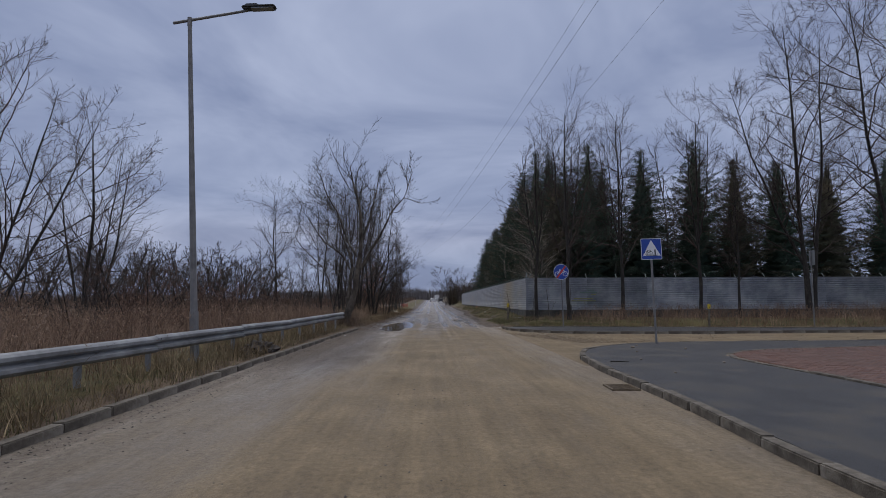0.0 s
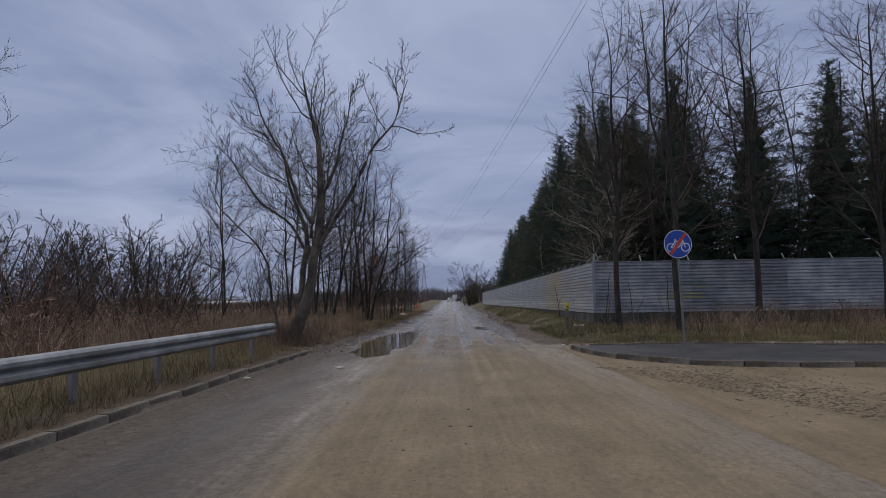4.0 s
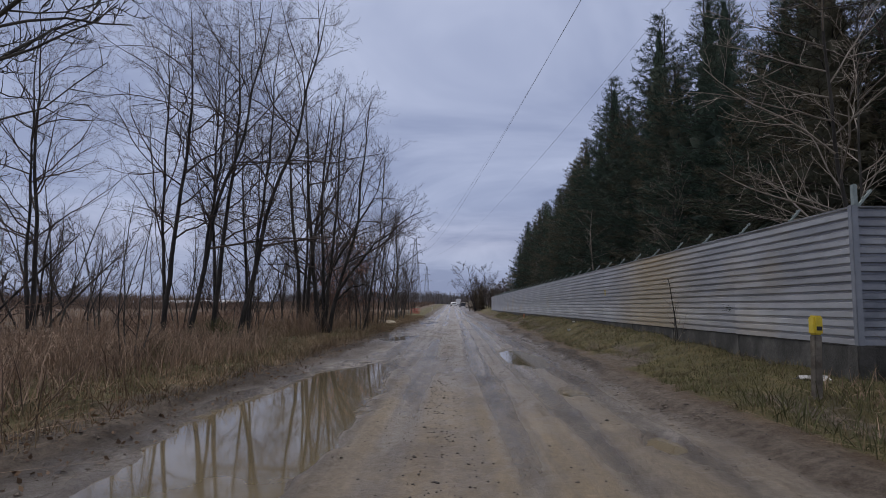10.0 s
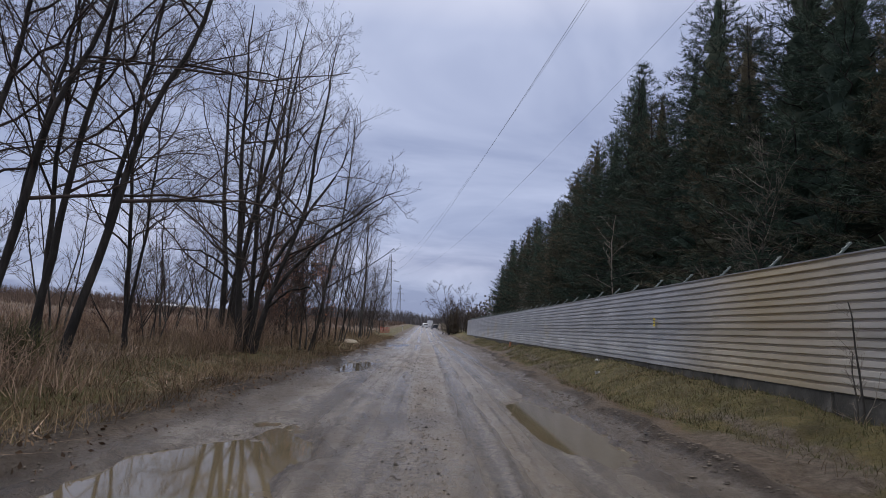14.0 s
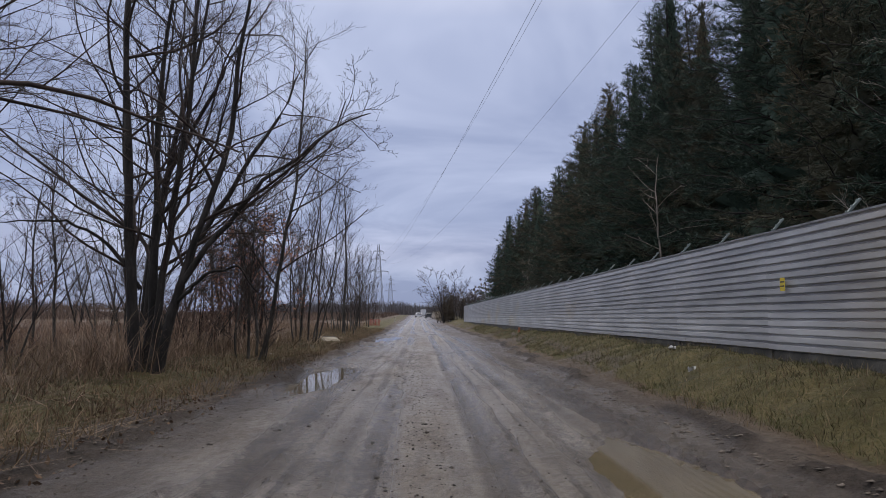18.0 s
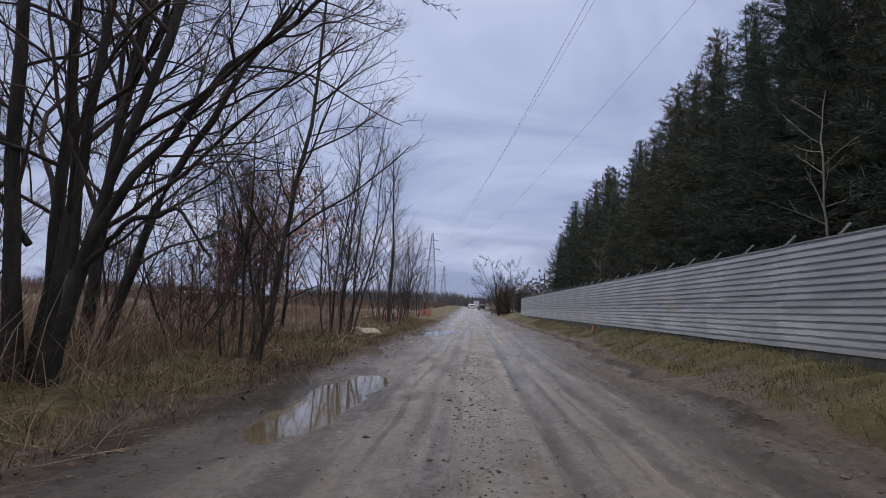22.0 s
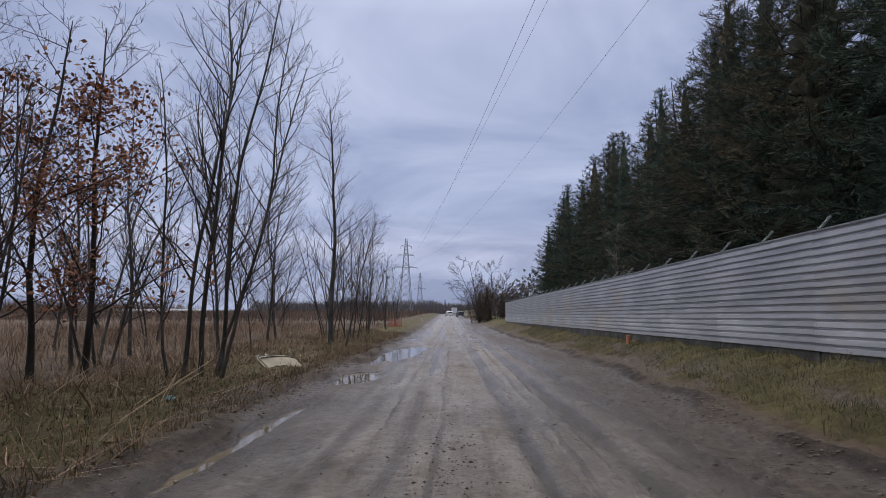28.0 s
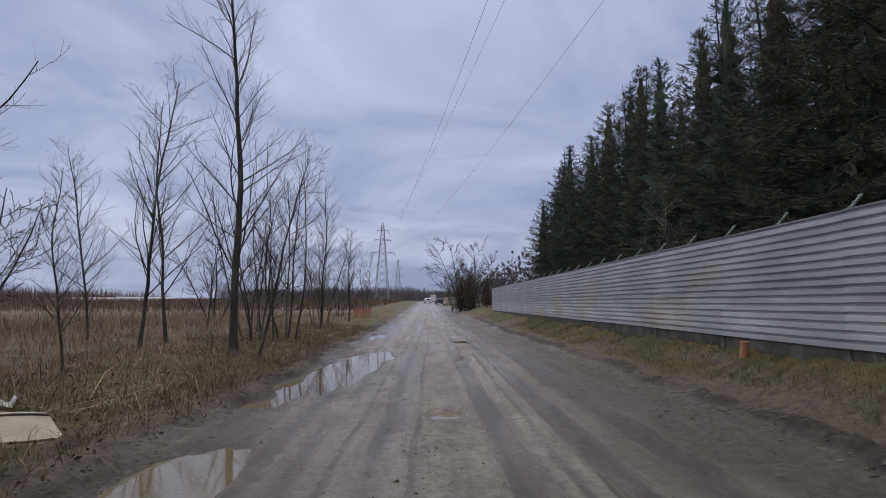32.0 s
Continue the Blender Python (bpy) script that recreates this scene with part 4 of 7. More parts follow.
def again(ob, x, y, turn, size=1.0, wide=1.0):
    c = copy_thing(ob, pose(x, y, ground_z(x, y), 0, 0, turn))
    c.scale = (size * wide, size * wide, size)
    return c


# the big roadside willow: two leaning stems from one bole, thick upswept shoots
willow = bare_tree("roadside_willow", "bare grey willow leaning over the road from a dark stump", 3,
                   [(0.26, [(-0.3, 0, -0.2), (-0.06, 0, 0.6), (0.33, 0, 1.05), (0.5, 0.05, 2.2), (0.62, 0, 3.4), (0.68, 0, 4.6), (0.72, 0.2, 6.1), (0.4, 0.3, 7.4), (0.0, 0.3, 9.2)]),
                    (0.085, [(0.47, 0, 3.8), (-0.1, 0.2, 4.7), (-0.66, 0.4, 6.1), (-1.37, 0.5, 7.5), (-2.0, 0.6, 9.0)]), (0.10, [(0.59, 0, 2.9), (1.13, -0.1, 3.9), (1.65, -0.2, 4.7), (2.31, -0.1, 5.9), (3.1, 0, 7.0), (3.6, 0, 8.6)]),
                    (0.15, [(-0.06, 0.05, 0.5), (0.1, 0.2, 2.0), (0.13, 0.4, 3.1), (-0.07, 0.5, 4.0), (-0.5, 0.7, 5.1), (-0.95, 0.8, 7.2)]), (0.06, [(0.12, 0.4, 3.0), (-0.47, 0.5, 4.0), (-1.42, 0.6, 4.6), (-2.42, 0.6, 6.1), (-3.2, 0.5, 6.8)]),
                    (0.06, [(-0.6, 0.2, -0.2), (-0.93, 0.3, 1.5), (-1.16, 0.4, 2.6), (-1.79, 0.5, 3.5), (-2.76, 0.5, 4.5), (-3.3, 0.5, 5.4)]), (0.07, [(0.7, 0.1, 4.6), (1.3, 0.5, 6.2), (1.7, 0.7, 8.6)]), (0.06, [(0.3, 0.4, 3.4), (0.5, 1.0, 5.4), (0.2, 1.4, 8.6)])],
                   kids=(18, 9, 6), fall=0.15, thin=0.74, spread=(56, 58, 56), ratio=(0.25, 0.36, 0.3), bark=BARK_WILLOW, twig=BARK_GREY, lift=(0.12, 0.22, 0.3), first=0.26, twig_r=0.0065, wild=1.9)
place(willow, -4.75, 33.4)

# alder clumps of several stems
clump_a = bare_tree("alder_clump", "bare alder with several dark stems from one foot", 11,
                    [(0.14, [(0.16, 0, -0.2), (0.04, 0, 0.95), (-0.12, 0, 2.2), (-0.3, 0.1, 4.0), (-0.6, 0.2, 7.0), (-0.8, 0.3, 11.0)]), (0.12, [(0.23, 0.2, -0.2), (0.27, 0.3, 1.4), (0.15, 0.5, 3.4), (0.05, 0.6, 5.4), (0.2, 0.9, 10.5)]),
                     (0.11, [(0.55, 0, -0.2), (0.82, 0, 1.5), (1.18, 0, 2.9), (1.6, 0.1, 4.2), (1.8, 0.2, 6.0), (2.1, 0.4, 10.0)]), (0.08, [(0.86, 0, 1.6), (1.65, -0.1, 2.8), (2.45, -0.2, 3.7), (3.4, -0.2, 4.5), (4.6, -0.1, 5.2)]),
                     (0.10, [(0.39, 0.1, -0.2), (0.51, 0.2, 2.2), (0.6, 0.3, 3.8), (0.75, 0.4, 6.0), (0.9, 0.6, 10.8)]), (0.055, [(0.1, 0.1, 1.6), (-0.5, 0, 2.5), (-1.3, -0.2, 2.9), (-2.4, -0.3, 2.7)]), (0.05, [(0.8, 0, 1.3), (1.5, -0.2, 1.95), (2.1, -0.3, 2.0), (2.6, -0.4, 1.5)])],
                    thin=0.72, kids=(13, 8, 5, 2), spread=(56, 48, 44, 40), ratio=(0.38, 0.46, 0.5, 0.55), first=0.16, group="roadside alders", lift=(0.05, 0.05, 0.06, 0.05), twig_r=0.0033, wild=2.0)
place(clump_a, -5.75, 55.3)
clump_b = bare_tree("alder_clump", "bare alder with three straight dark stems", 12,
                    [(0.15, [(0, 0, -0.2), (-0.14, 0, 2.7), (-0.44, 0.1, 5.5), (-0.8, 0.2, 9.0), (-0.9, 0.3, 11.5)]), (0.15, [(0.3, 0, -0.2), (0.47, 0, 3.3), (0.85, 0.1, 6.6), (1.4, 0.2, 9.5), (1.7, 0.3, 11.5)]),
                     (0.13, [(0.5, 0, -0.2), (1.47, -0.1, 2.9), (2.67, -0.1, 4.9), (3.6, 0, 6.6), (4.3, 0.1, 8.4)]), (0.10, [(0.1, 0.3, -0.2), (0.1, 0.6, 4.0), (0.3, 0.9, 10.5)]), (0.08, [(0.62, 0, 4.6), (1.6, -0.2, 6.4), (2.9, -0.3, 9.0)])],
                    thin=0.72, kids=(13, 8, 5, 2), spread=(52, 46, 42, 40), ratio=(0.36, 0.46, 0.5, 0.55), first=0.18, group="roadside alders", lift=(0.05, 0.05, 0.05, 0.05), twig_r=0.0033, wild=1.9)
place(clump_b, -7.3, 58.8)
lean_a = bare_tree("leaning_alder", "bare alder leaning towards the road", 13, [(0.13, [(0, 0, -0.2), (0.3, 0, 1.5), (0.75, 0, 3.6), (1.1, 0.1, 5.0), (1.7, 0.2, 6.6), (2.4, 0.3, 10.4)]), (0.07, [(0.5, 0, 2.4), (0.6, 0.2, 4.6), (0.9, 0.5, 9.4)])], kids=(18, 8, 5, 2), fall=0.45, thin=0.56, wild=2.0, twig_r=0.0033, spread=(56, 48, 42, 40), ratio=(0.34, 0.46, 0.5, 0.6), first=0.26, group="roadside alders", lift=(0.01, 0.04, 0.06, 0.05))
lean_b = bare_tree("leaning_alder", "bare alder with two dark leaning stems", 14, [(0.13, [(0, 0, -0.2), (0.25, 0, 1.8), (0.42, 0.1, 4.4), (0.55, 0.2, 7.0), (0.5, 0.3, 11.0)]), (0.09, [(0.1, 0.1, 0.3), (-0.1, 0.3, 3.0), (-0.2, 0.4, 10.0)])], kids=(18, 8, 5, 2), fall=0.45, thin=0.56, wild=2.0, twig_r=0.0033, spread=(56, 48, 42, 40), ratio=(0.32, 0.46, 0.5, 0.6), first=0.26, group="roadside alders", lift=(0.01, 0.04, 0.06, 0.05))
place(lean_a, -6.38, 47.5)
place(lean_b, -7.55, 48.5)
again(lean_b, -7.62, 52.6, 200, 0.8)
again(lean_a, -7.85, 47.5, -15, 0.98)
again(lean_b, -8.9, 48.0, 10, 1.0)
again(lean_b, -11.8, 46.5, 130, 0.9)

# poplar saplings and slim roadside trees
slim = [bare_tree("slim_poplar", "slim bare poplar sapling with upswept twigs", 21 + k, [(0, 0, 0.03 * (k - 1), 0.02, 1, 8.0, 0.085)], thin=0.56, twig_r=0.0027, kids=(34, 6, 4), spread=(46, 42, 38), ratio=(0.27, 0.46, 0.5), bark=BARK_GREY, lift=(0.02, 0.08, 0.08), first=0.2, group="roadside saplings") for k in range(3)]
multi = [bare_tree("sapling_clump", "clump of thin bare poplar stems in dead grass", 31 + k,
                   [(0.25 * math.cos(a), 0.25 * math.sin(a), 0.22 * math.cos(a), 0.22 * math.sin(a), 1, 6.2 + 0.9 * math.sin(5 * a + k), 0.055) for a in (0.3 + k, 1.8 + k, 3.4 + k, 5.0 + k)],
                   thin=0.56, twig_r=0.0027, kids=(15, 5, 4), spread=(44, 42, 38), ratio=(0.26, 0.46, 0.5), bark=BARK_GREY, lift=(0.03, 0.08, 0.08), first=0.2, group="roadside saplings") for k in range(2)]
oak = [bare_tree("young_oak", "young oak still hung with russet dead leaves", 41 + k, [(0, 0, 0.05 - 0.1 * k, 0, 1, 6.6, 0.085)], kids=(18, 7, 4), spread=(58, 50, 45), ratio=(0.34, 0.42, 0.5), first=0.16, leaves=3600 - 1400 * k, group="young oaks") for k in range(2)]
tree_e = bare_tree("leaning_poplar", "bare grey poplar leaning towards the road with basal shoots", 51,
                   [(0.085, [(0.05, 0, -0.2), (0.28, 0, 0.65), (0.44, 0, 1.95), (0.6, 0, 3.0), (0.8, 0, 4.4), (0.95, 0.1, 6.0), (1.0, 0.2, 9.6)]), (-0.25, 0.1, -0.12, 0.05, 1, 5.2, 0.05), (0.2, -0.2, 0.4, -0.3, 1, 2.0, 0.02), (-0.4, -0.2, -0.3, -0.1, 1, 3.0, 0.03), (-0.1, 0.3, 0.05, 0.2, 1, 5.5, 0.05)],
                   thin=0.62, twig_r=0.0028, kids=(30, 8, 4), spread=(48, 42, 38), ratio=(0.28, 0.46, 0.5), bark=BARK_GREY, lift=(0.02, 0.1, 0.08), first=0.22, group="roadside saplings")
place(tree_e, -4.5, 60.1)
big_p = bare_tree("roadside_poplar", "bare poplar with a grey-green trunk beside a puddle", 52, [(0, 0, 0.02, 0, 1, 10.2, 0.15), (0.5, 0.3, 0.12, 0.1, 1, 5.5, 0.05)], twig_r=0.0028, kids=(34, 8, 4), spread=(46, 40, 36), ratio=(0.28, 0.46, 0.5), bark=BARK_GREY, lift=(0.02, 0.09, 0.08), first=0.2, group="roadside saplings")
place(big_p, -4.85, 83.2)
first_multi = bare_tree("poplar_clump", "clump of tall bare poplar stems beside the road", 53,
                        [(0, 0, 0.04, 0, 1, 8.8, 0.08), (-0.35, 0.1, -0.06, 0.1, 1, 8.4, 0.075), (0.3, 0.1, 0.16, 0.0, 1, 8.6, 0.075), (0.4, -0.15, 0.24, -0.1, 1, 6.6, 0.055), (-0.5, -0.1, -0.28, -0.05, 1, 6.4, 0.05), (0.1, 0.4, 0.12, 0.2, 1, 8.0, 0.06)],
                        thin=0.5, twig_r=0.0028, kids=(26, 6, 4), spread=(44, 42, 38), ratio=(0.24, 0.46, 0.5), bark=BARK_GREY, lift=(0.03, 0.12, 0.08), first=0.18, group="roadside saplings")
place(first_multi, -4.9, 70.2)
place(oak[0], -7.25, 68.9)
place(oak[1], -6.9, 69.9, 40, 1.05)
place(slim[0], -7.85, 84.8)
place(slim[1], -8.2, 87.4, 30)
place(slim[2], -6.3, 74.9, 60, 0.95)
place(multi[0], -5.1, 90.2)
place(multi[1], -6.9, 93.3, 45)
rng = random.Random(8)
for x, y, k, s in ((-9.1, 75.9, 0, 0.95), (-6.0, 66.0, 1, 0.7), (-7.6, 66.0, 2, 0.75), (-9.2, 62.5, 0, 0.8), (-10.2, 60.8, 1, 0.8), (-5.6, 63.4, 2, 0.62), (-8.4, 72.0, 1, 0.8), (-10.5, 71.5, 2, 0.75),
                   (-5.3, 98.4, 0, 0.9), (-6.2, 104, 1, 0.85), (-5.3, 110, 2, 0.8), (-6.1, 117, 0, 0.8), (-5.7, 124, 1, 0.7), (-6.3, 132, 2, 0.8), (-5.2, 88.6, 2, 0.55), (-6.9, 79.6, 1, 0.5), (-12.6, 78, 0, 0.8), (-12, 90, 2, 0.9), (-14, 66, 1, 0.9), (-11, 99, 0, 0.8)):
    again(slim[k], x, y, rng.uniform(0, 360), s)
for x, y, k, s in ((-7.4, 67.6, 0, 0.9), (-7.9, 72.1, 1, 0.9), (-5.7, 87.8, 0, 0.8), (-6.8, 109, 1, 0.9), (-5.9, 101, 0, 0.75), (-9.6, 64, 1, 0.9), (-11.4, 82, 0, 0.9), (-8.4, 55.8, 1, 0.6),
                   (-12.6, 58, 0, 0.9), (-15, 52, 1, 1.0), (-13.5, 70, 1, 0.9), (-7.3, 120, 0, 0.8), (-8.8, 44.5, 1, 0.55), (-6.4, 41.5, 0, 0.5)):
    again(multi[k], x, y, rng.uniform(0, 360), s)
for x, y, s in ((-8.6, 69.6, 0.9), (-6.6, 64.6, 0.6),):
    again(oak[1], x, y, rng.uniform(0, 360), s)

# broad field trees and thorn bushes across the left-hand field
wide = [bare_tree("field_tree", "wide-crowned bare tree standing in brown weeds", 61 + k, [(0, 0, 0.05, 0, 1, 10.5, 0.18), (0.2, 0.1, 0.3, 0.1, 1, 9.0, 0.11), (-0.2, 0, -0.32, 0.1, 1, 9.0, 0.12), (0.1, 0.1, 0.12, 0.1, 1, 9.8, 0.1)], twig_r=0.007, wild=1.4, kids=(13, 8, 6), spread=(52, 46, 42), ratio=(0.42, 0.46, 0.5), first=0.16, group="field trees") for k in range(2)]
place(wide[0], -19.6, 34.5, 0, 1.12)
place(wide[1], -17.2, 22.5, 40, 1.1)
thorn = [bare_tree("thorn_bush", "low rounded bare thorn bush in brown weeds", 71 + k, [(0.2 * math.cos(a), 0.2 * math.sin(a), 0.5 * math.cos(a), 0.5 * math.sin(a), 1, 3.6, 0.05) for a in (0.2 + k, 1.8 + k, 3.4 + k, 5.0 + k)], twig_r=0.009, kids=(8, 5, 4), spread=(50, 46, 42), ratio=(0.42, 0.45, 0.5), first=0.15, group="field bushes", category="bush") for k in range(2)]
russet = bare_tree("russet_bush", "dense russet-twigged bush rising from dead weeds", 75, [(0.25 * math.cos(a), 0.25 * math.sin(a), 0.6 * math.cos(a), 0.6 * math.sin(a), 1, 3.0, 0.035) for a in (0.4, 1.5, 2.6, 3.8, 5.1)], twig=TWIG_RUSSET, twig_r=0.010, kids=(8, 5, 4), spread=(52, 48, 44), ratio=(0.46, 0.46, 0.5), first=0.08, group="field bushes", category="bush")
place(russet, -9.6, 27.5)
for x, y, s in ((-12, 25, 1.1), (-8.8, 32.5, 0.8), (-11.2, 31, 0.95), (-14.5, 29, 1.15), (-8.0, 38.5, 0.6), (-6.6, 61.6, 0.75), (-7.3, 63.2, 0.9), (-9.8, 57, 0.8)):
    again(russet, x, y, 77 * x, s)
place(thorn[0], -12.5, 39.5, 0, 1.35)
place(thorn[1], -15.0, 43.5, 50, 1.6)
for x, y, s, k in ((-10.9, 36.2, 0.75, 0), (-18.5, 47, 1.2, 1), (-23, 45, 1.3, 0), (-27, 52, 1.4, 1), (-21, 60, 1.3, 0), (-33, 62, 1.5, 1), (-26, 72, 1.3, 0), (-38, 50, 1.5, 0), (-30, 38, 1.4, 1), (-20, 95, 1.4, 0), (-28, 105, 1.5, 1), (-17, 118, 1.3, 0), (-13, 36, 0.8, 1), (-44, 85, 1.6, 0), (-17, 33, 0.95, 0), (-20, 39, 1.1, 1), (-24, 35, 1.2, 0), (-15.5, 48, 1.0, 0), (-22, 51, 1.2, 1), (-30, 46, 1.3, 0), (-36, 40, 1.4, 1), (-28, 60, 1.3, 1), (-10.4, 33.6, 0.72, 1), (-12.2, 31.2, 0.8, 0), (-9.2, 37.2, 0.62, 1), (-14.2, 34.6, 0.85, 0), (-16, 27, 0.8, 1), (-12.6, 21, 0.7, 0), (-19, 25, 0.9, 1)):
    again(thorn[k], x, y, rng.uniform(0, 360), s * 1.4)
for x, y, s, k in ((-34, 44, 0.8, 0), (-42, 66, 0.9, 1), (-27, 30, 1.0, 0), (-24, 54, 0.62, 1), (-31, 76, 0.75, 0), (-22, 84, 0.6, 1), (-52, 92, 0.95, 0)):
    again(wide[k], x, y, rng.uniform(0, 360), s)

# trees in front of the front fence, and bare crowns between the spruces behind it
kerbtree = [bare_tree("verge_tree", "bare dark-stemmed verge tree against the zinc fence", 81 + k, [(0.15, [(0, 0, -0.2), (-0.03, 0, 1.5), (0.02 - 0.06 * k, 0, 3.6), (0.1 - 0.2 * k, 0, 6.5), (0.05, 0.1, 11.5)]), (0.06, [(0.0, 0, 3.8), (0.5, 0.2, 6.0), (0.8, 0.3, 10.4)]), (0.06, [(0, 0, 4.2), (-0.5, 0.2, 6.4), (-0.7, 0.3, 10.6)])], kids=(20, 9, 5), fall=0.45, wild=1.6, spread=(62, 50, 42), ratio=(0.28, 0.46, 0.5), lift=(0.05, 0.05, 0.05, 0.05), first=0.22, twig=TWIG, group="verge trees") for k in range(2)]
place(kerbtree[0], 6.05, 35.3, 0, 0.95)
place(kerbtree[1], 7.6, 33.7, 0, 1.05)
for x, y, k, s, a in ((11.4, 36.2, 0, 1.08, 100), (16.2, 36.4, 1, 1.1, 200), (18.8, 36.8, 0, 0.8, 30)):
    again(kerbtree[k], x, y, a, s)
bigr = bare_tree("verge_tree", "large spreading bare tree with a dark double trunk", 91, [(0.26, [(0, 0, -0.2), (-0.1, 0, 3), (-0.4, 0, 6), (-0.3, 0.1, 10), (-0.6, 0.2, 18.5)]), (0.2, [(0.3, 0, -0.2), (0.5, 0, 4), (1.2, 0.1, 9), (1.6, 0.3, 17.5)]), (0.14, [(-0.1, 0, 3.0), (-1.6, 0, 6), (-3.0, 0.2, 10), (-4.2, 0.3, 14.5)])], kids=(24, 12, 7), fall=0.4, wild=1.4, spread=(58, 50, 42), ratio=(0.28, 0.44, 0.5), twig_r=0.008, first=0.2, group="verge trees")
place(bigr, 22.9, 36.4)
again(bigr, 27.5, 34.5, 130, 1.15)
pale = bare_tree("pale_shrub_tree", "thin pale-barked bare tree growing through the fence line", 92, [(0, 0, 0.02, 0, 1, 8.6, 0.06), (0.1, 0.1, -0.12, 0.05, 1, 6.5, 0.04)], kids=(24, 7, 4), spread=(64, 48, 40), ratio=(0.32, 0.42, 0.5), first=0.1, bark=BARK_GREY, twig=TWIG_PALE, group="verge trees")
place(pale, 7.3, 40.0)
for x, y, s, a in ((8.4, 52.6, 0.72, 40), (8.2, 88.0, 0.6, 250)):
    again(pale, x, y, a, s)
for x, y, s, a in ((9.5, 41.5, 1.25, 10), (13.2, 42.5, 1.3, 80), (17, 42.8, 1.25, 150), (21, 43, 1.2, 240)):
    again(slim[0], x, y, a, s * 1.25)


pale_sap = bare_tree("pale_sapling", "slender pale sapling with level twigs behind the zinc fence", 97, [(0.035, [(0, 0, -0.2), (0.05, 0, 2.2), (-0.06, 0, 4.2), (0.0, 0.1, 6.0)])], kids=(11, 3), thin=1.0, spread=(72, 45), ratio=(0.3, 0.4), first=0.45, bark=TWIG_PALE, twig=TWIG_PALE, lift=(0.0, 0.08), twig_r=0.006, group="verge trees")
place(pale_sap, 7.5, 62.3)


# ---- spruces ----
def spruce(name, label, seed, height, reach, group="spruces behind the fence", mat=None, fine=1.0):
    """A spruce: whorls of boughs that sag and turn up at the end, side twigs along them, and needled shoots on every twig."""
    rg = np.random.default_rng(seed)
    root = thing(name, label, "spruce", group=group)
    p, _ = limb(rg, (0, 0, -0.2), (0, 0, 1), height + 0.2, 10, 0.012, 0.0)
    part("trunk", raw_mesh("trunk", *tubes(p[None], np.linspace(0.15, 0.012, 11)[None], 7), BARK), None, root)
    zs, az = [], []
    z = 0.6
    while z < height - 0.1:
        n = int(rg.integers(6, 9))
        a0 = rg.uniform(0, 6.28)
        zs += list(z + rg.uniform(-0.16, 0.16, n))
        az += list(a0 + 2 * math.pi * (np.arange(n) + rg.uniform(-0.3, 0.3, n)) / n)
        z += (0.26 + 0.14 * (1 - z / height)) * (1.0 if fine > 0.4 else 1.5)
    zs, az = np.array(zs), np.array(az)
    f = np.clip(zs / height, 0, 1)
    N = len(zs)
    # the crown is lobed and a little lopsided
    lobe = 0.86 + 0.14 * np.sin(az * 2 + seed + 9 * f) + 0.1 * np.sin(az * 3 - 2 * seed + 5 * f)
    ln = reach * (1 - f) ** 1.0 * rg.uniform(0.7, 1.2, N) * lobe * np.minimum(1.0, 0.55 + 0.1 * zs) + 0.14
    ln = np.where(zs < 3.0, np.minimum(ln, 3.1), ln)
    u = np.linspace(0, 1, 6)
    ahead = np.stack([np.cos(az), np.sin(az), 0 * az], 1)
    slope, turn_up = -0.24 + 0.5 * f + rg.uniform(-0.18, 0.18, N), 0.10 + 0.18 * rg.uniform(0, 1, N)
    b = ahead[:, None] * (ln[:, None] * u[None])[..., None]
    b[..., 2] = zs[:, None] + ln[:, None] * (slope[:, None] * u[None] + turn_up[:, None] * u[None] ** 2.4)
    b[:, 1:] += rg.normal(0, 0.03, (N, 5, 3)) * ln[:, None, None]
    w = np.gradient(b, axis=1)
    w /= np.linalg.norm(w, axis=2)[..., None]
    boughs = tubes(b, (0.008 + 0.009 * ln)[:, None] * np.linspace(1, 0.3, 6)[None], 3)
    tagged(part("bough", raw_mesh("bough", *boughs, BARK), None, root), kind="stuff")
    # side twigs
    m = np.maximum(3, (ln / 0.17 * fine**0.5).astype(int) * 2)
    B = np.repeat(np.arange(N), m)
    s = rg.uniform(0.1, 1.0, len(B)) ** 0.8
    k = np.minimum((s * 5).astype(int), 4)
    fr = (s * 5 - k)[:, None]
    o = b[B, k] * (1 - fr) + b[B, k + 1] * fr
    d = w[B, k]
    side = np.cross(d, [0, 0, 1.0])
    side /= np.linalg.norm(side, axis=1)[:, None] + 1e-9
    sg = rg.choice([-1.0, 1.0], (len(B), 1))
    tw = d * rg.uniform(0.35, 0.9, (len(B), 1)) + side * sg * rg.uniform(0.3, 1.0, (len(B), 1)) + np.array([0, 0, 1.0]) * rg.normal(-0.08, 0.28, (len(B), 1))
    tw /= np.linalg.norm(tw, axis=1)[:, None]
    tl = (0.24 + 0.3 * ln[B] * (1 - s)) * rg.uniform(0.5, 1.15, len(B))
    # needled shoots
    cnt = np.maximum(2, ((4 + tl / 0.038) * fine**0.5).astype(int))
    T = np.repeat(np.arange(len(B)), cnt)
    v = rg.uniform(0.0, 1.0, len(T))
    c = o[T] + tw[T] * (tl[T] * v)[:, None] + np.array([0, 0, -0.14]) * (tl[T] * v * v)[:, None]
    t = tw[T] * 0.75 + rg.normal(0, 0.42, (len(T), 3)) + np.array([0, 0, 0.16])
    size = rg.uniform(0.07, 0.19, len(T)) / fine**0.4
    # leaders that stand up at the bough ends and round the tip
    q = 7
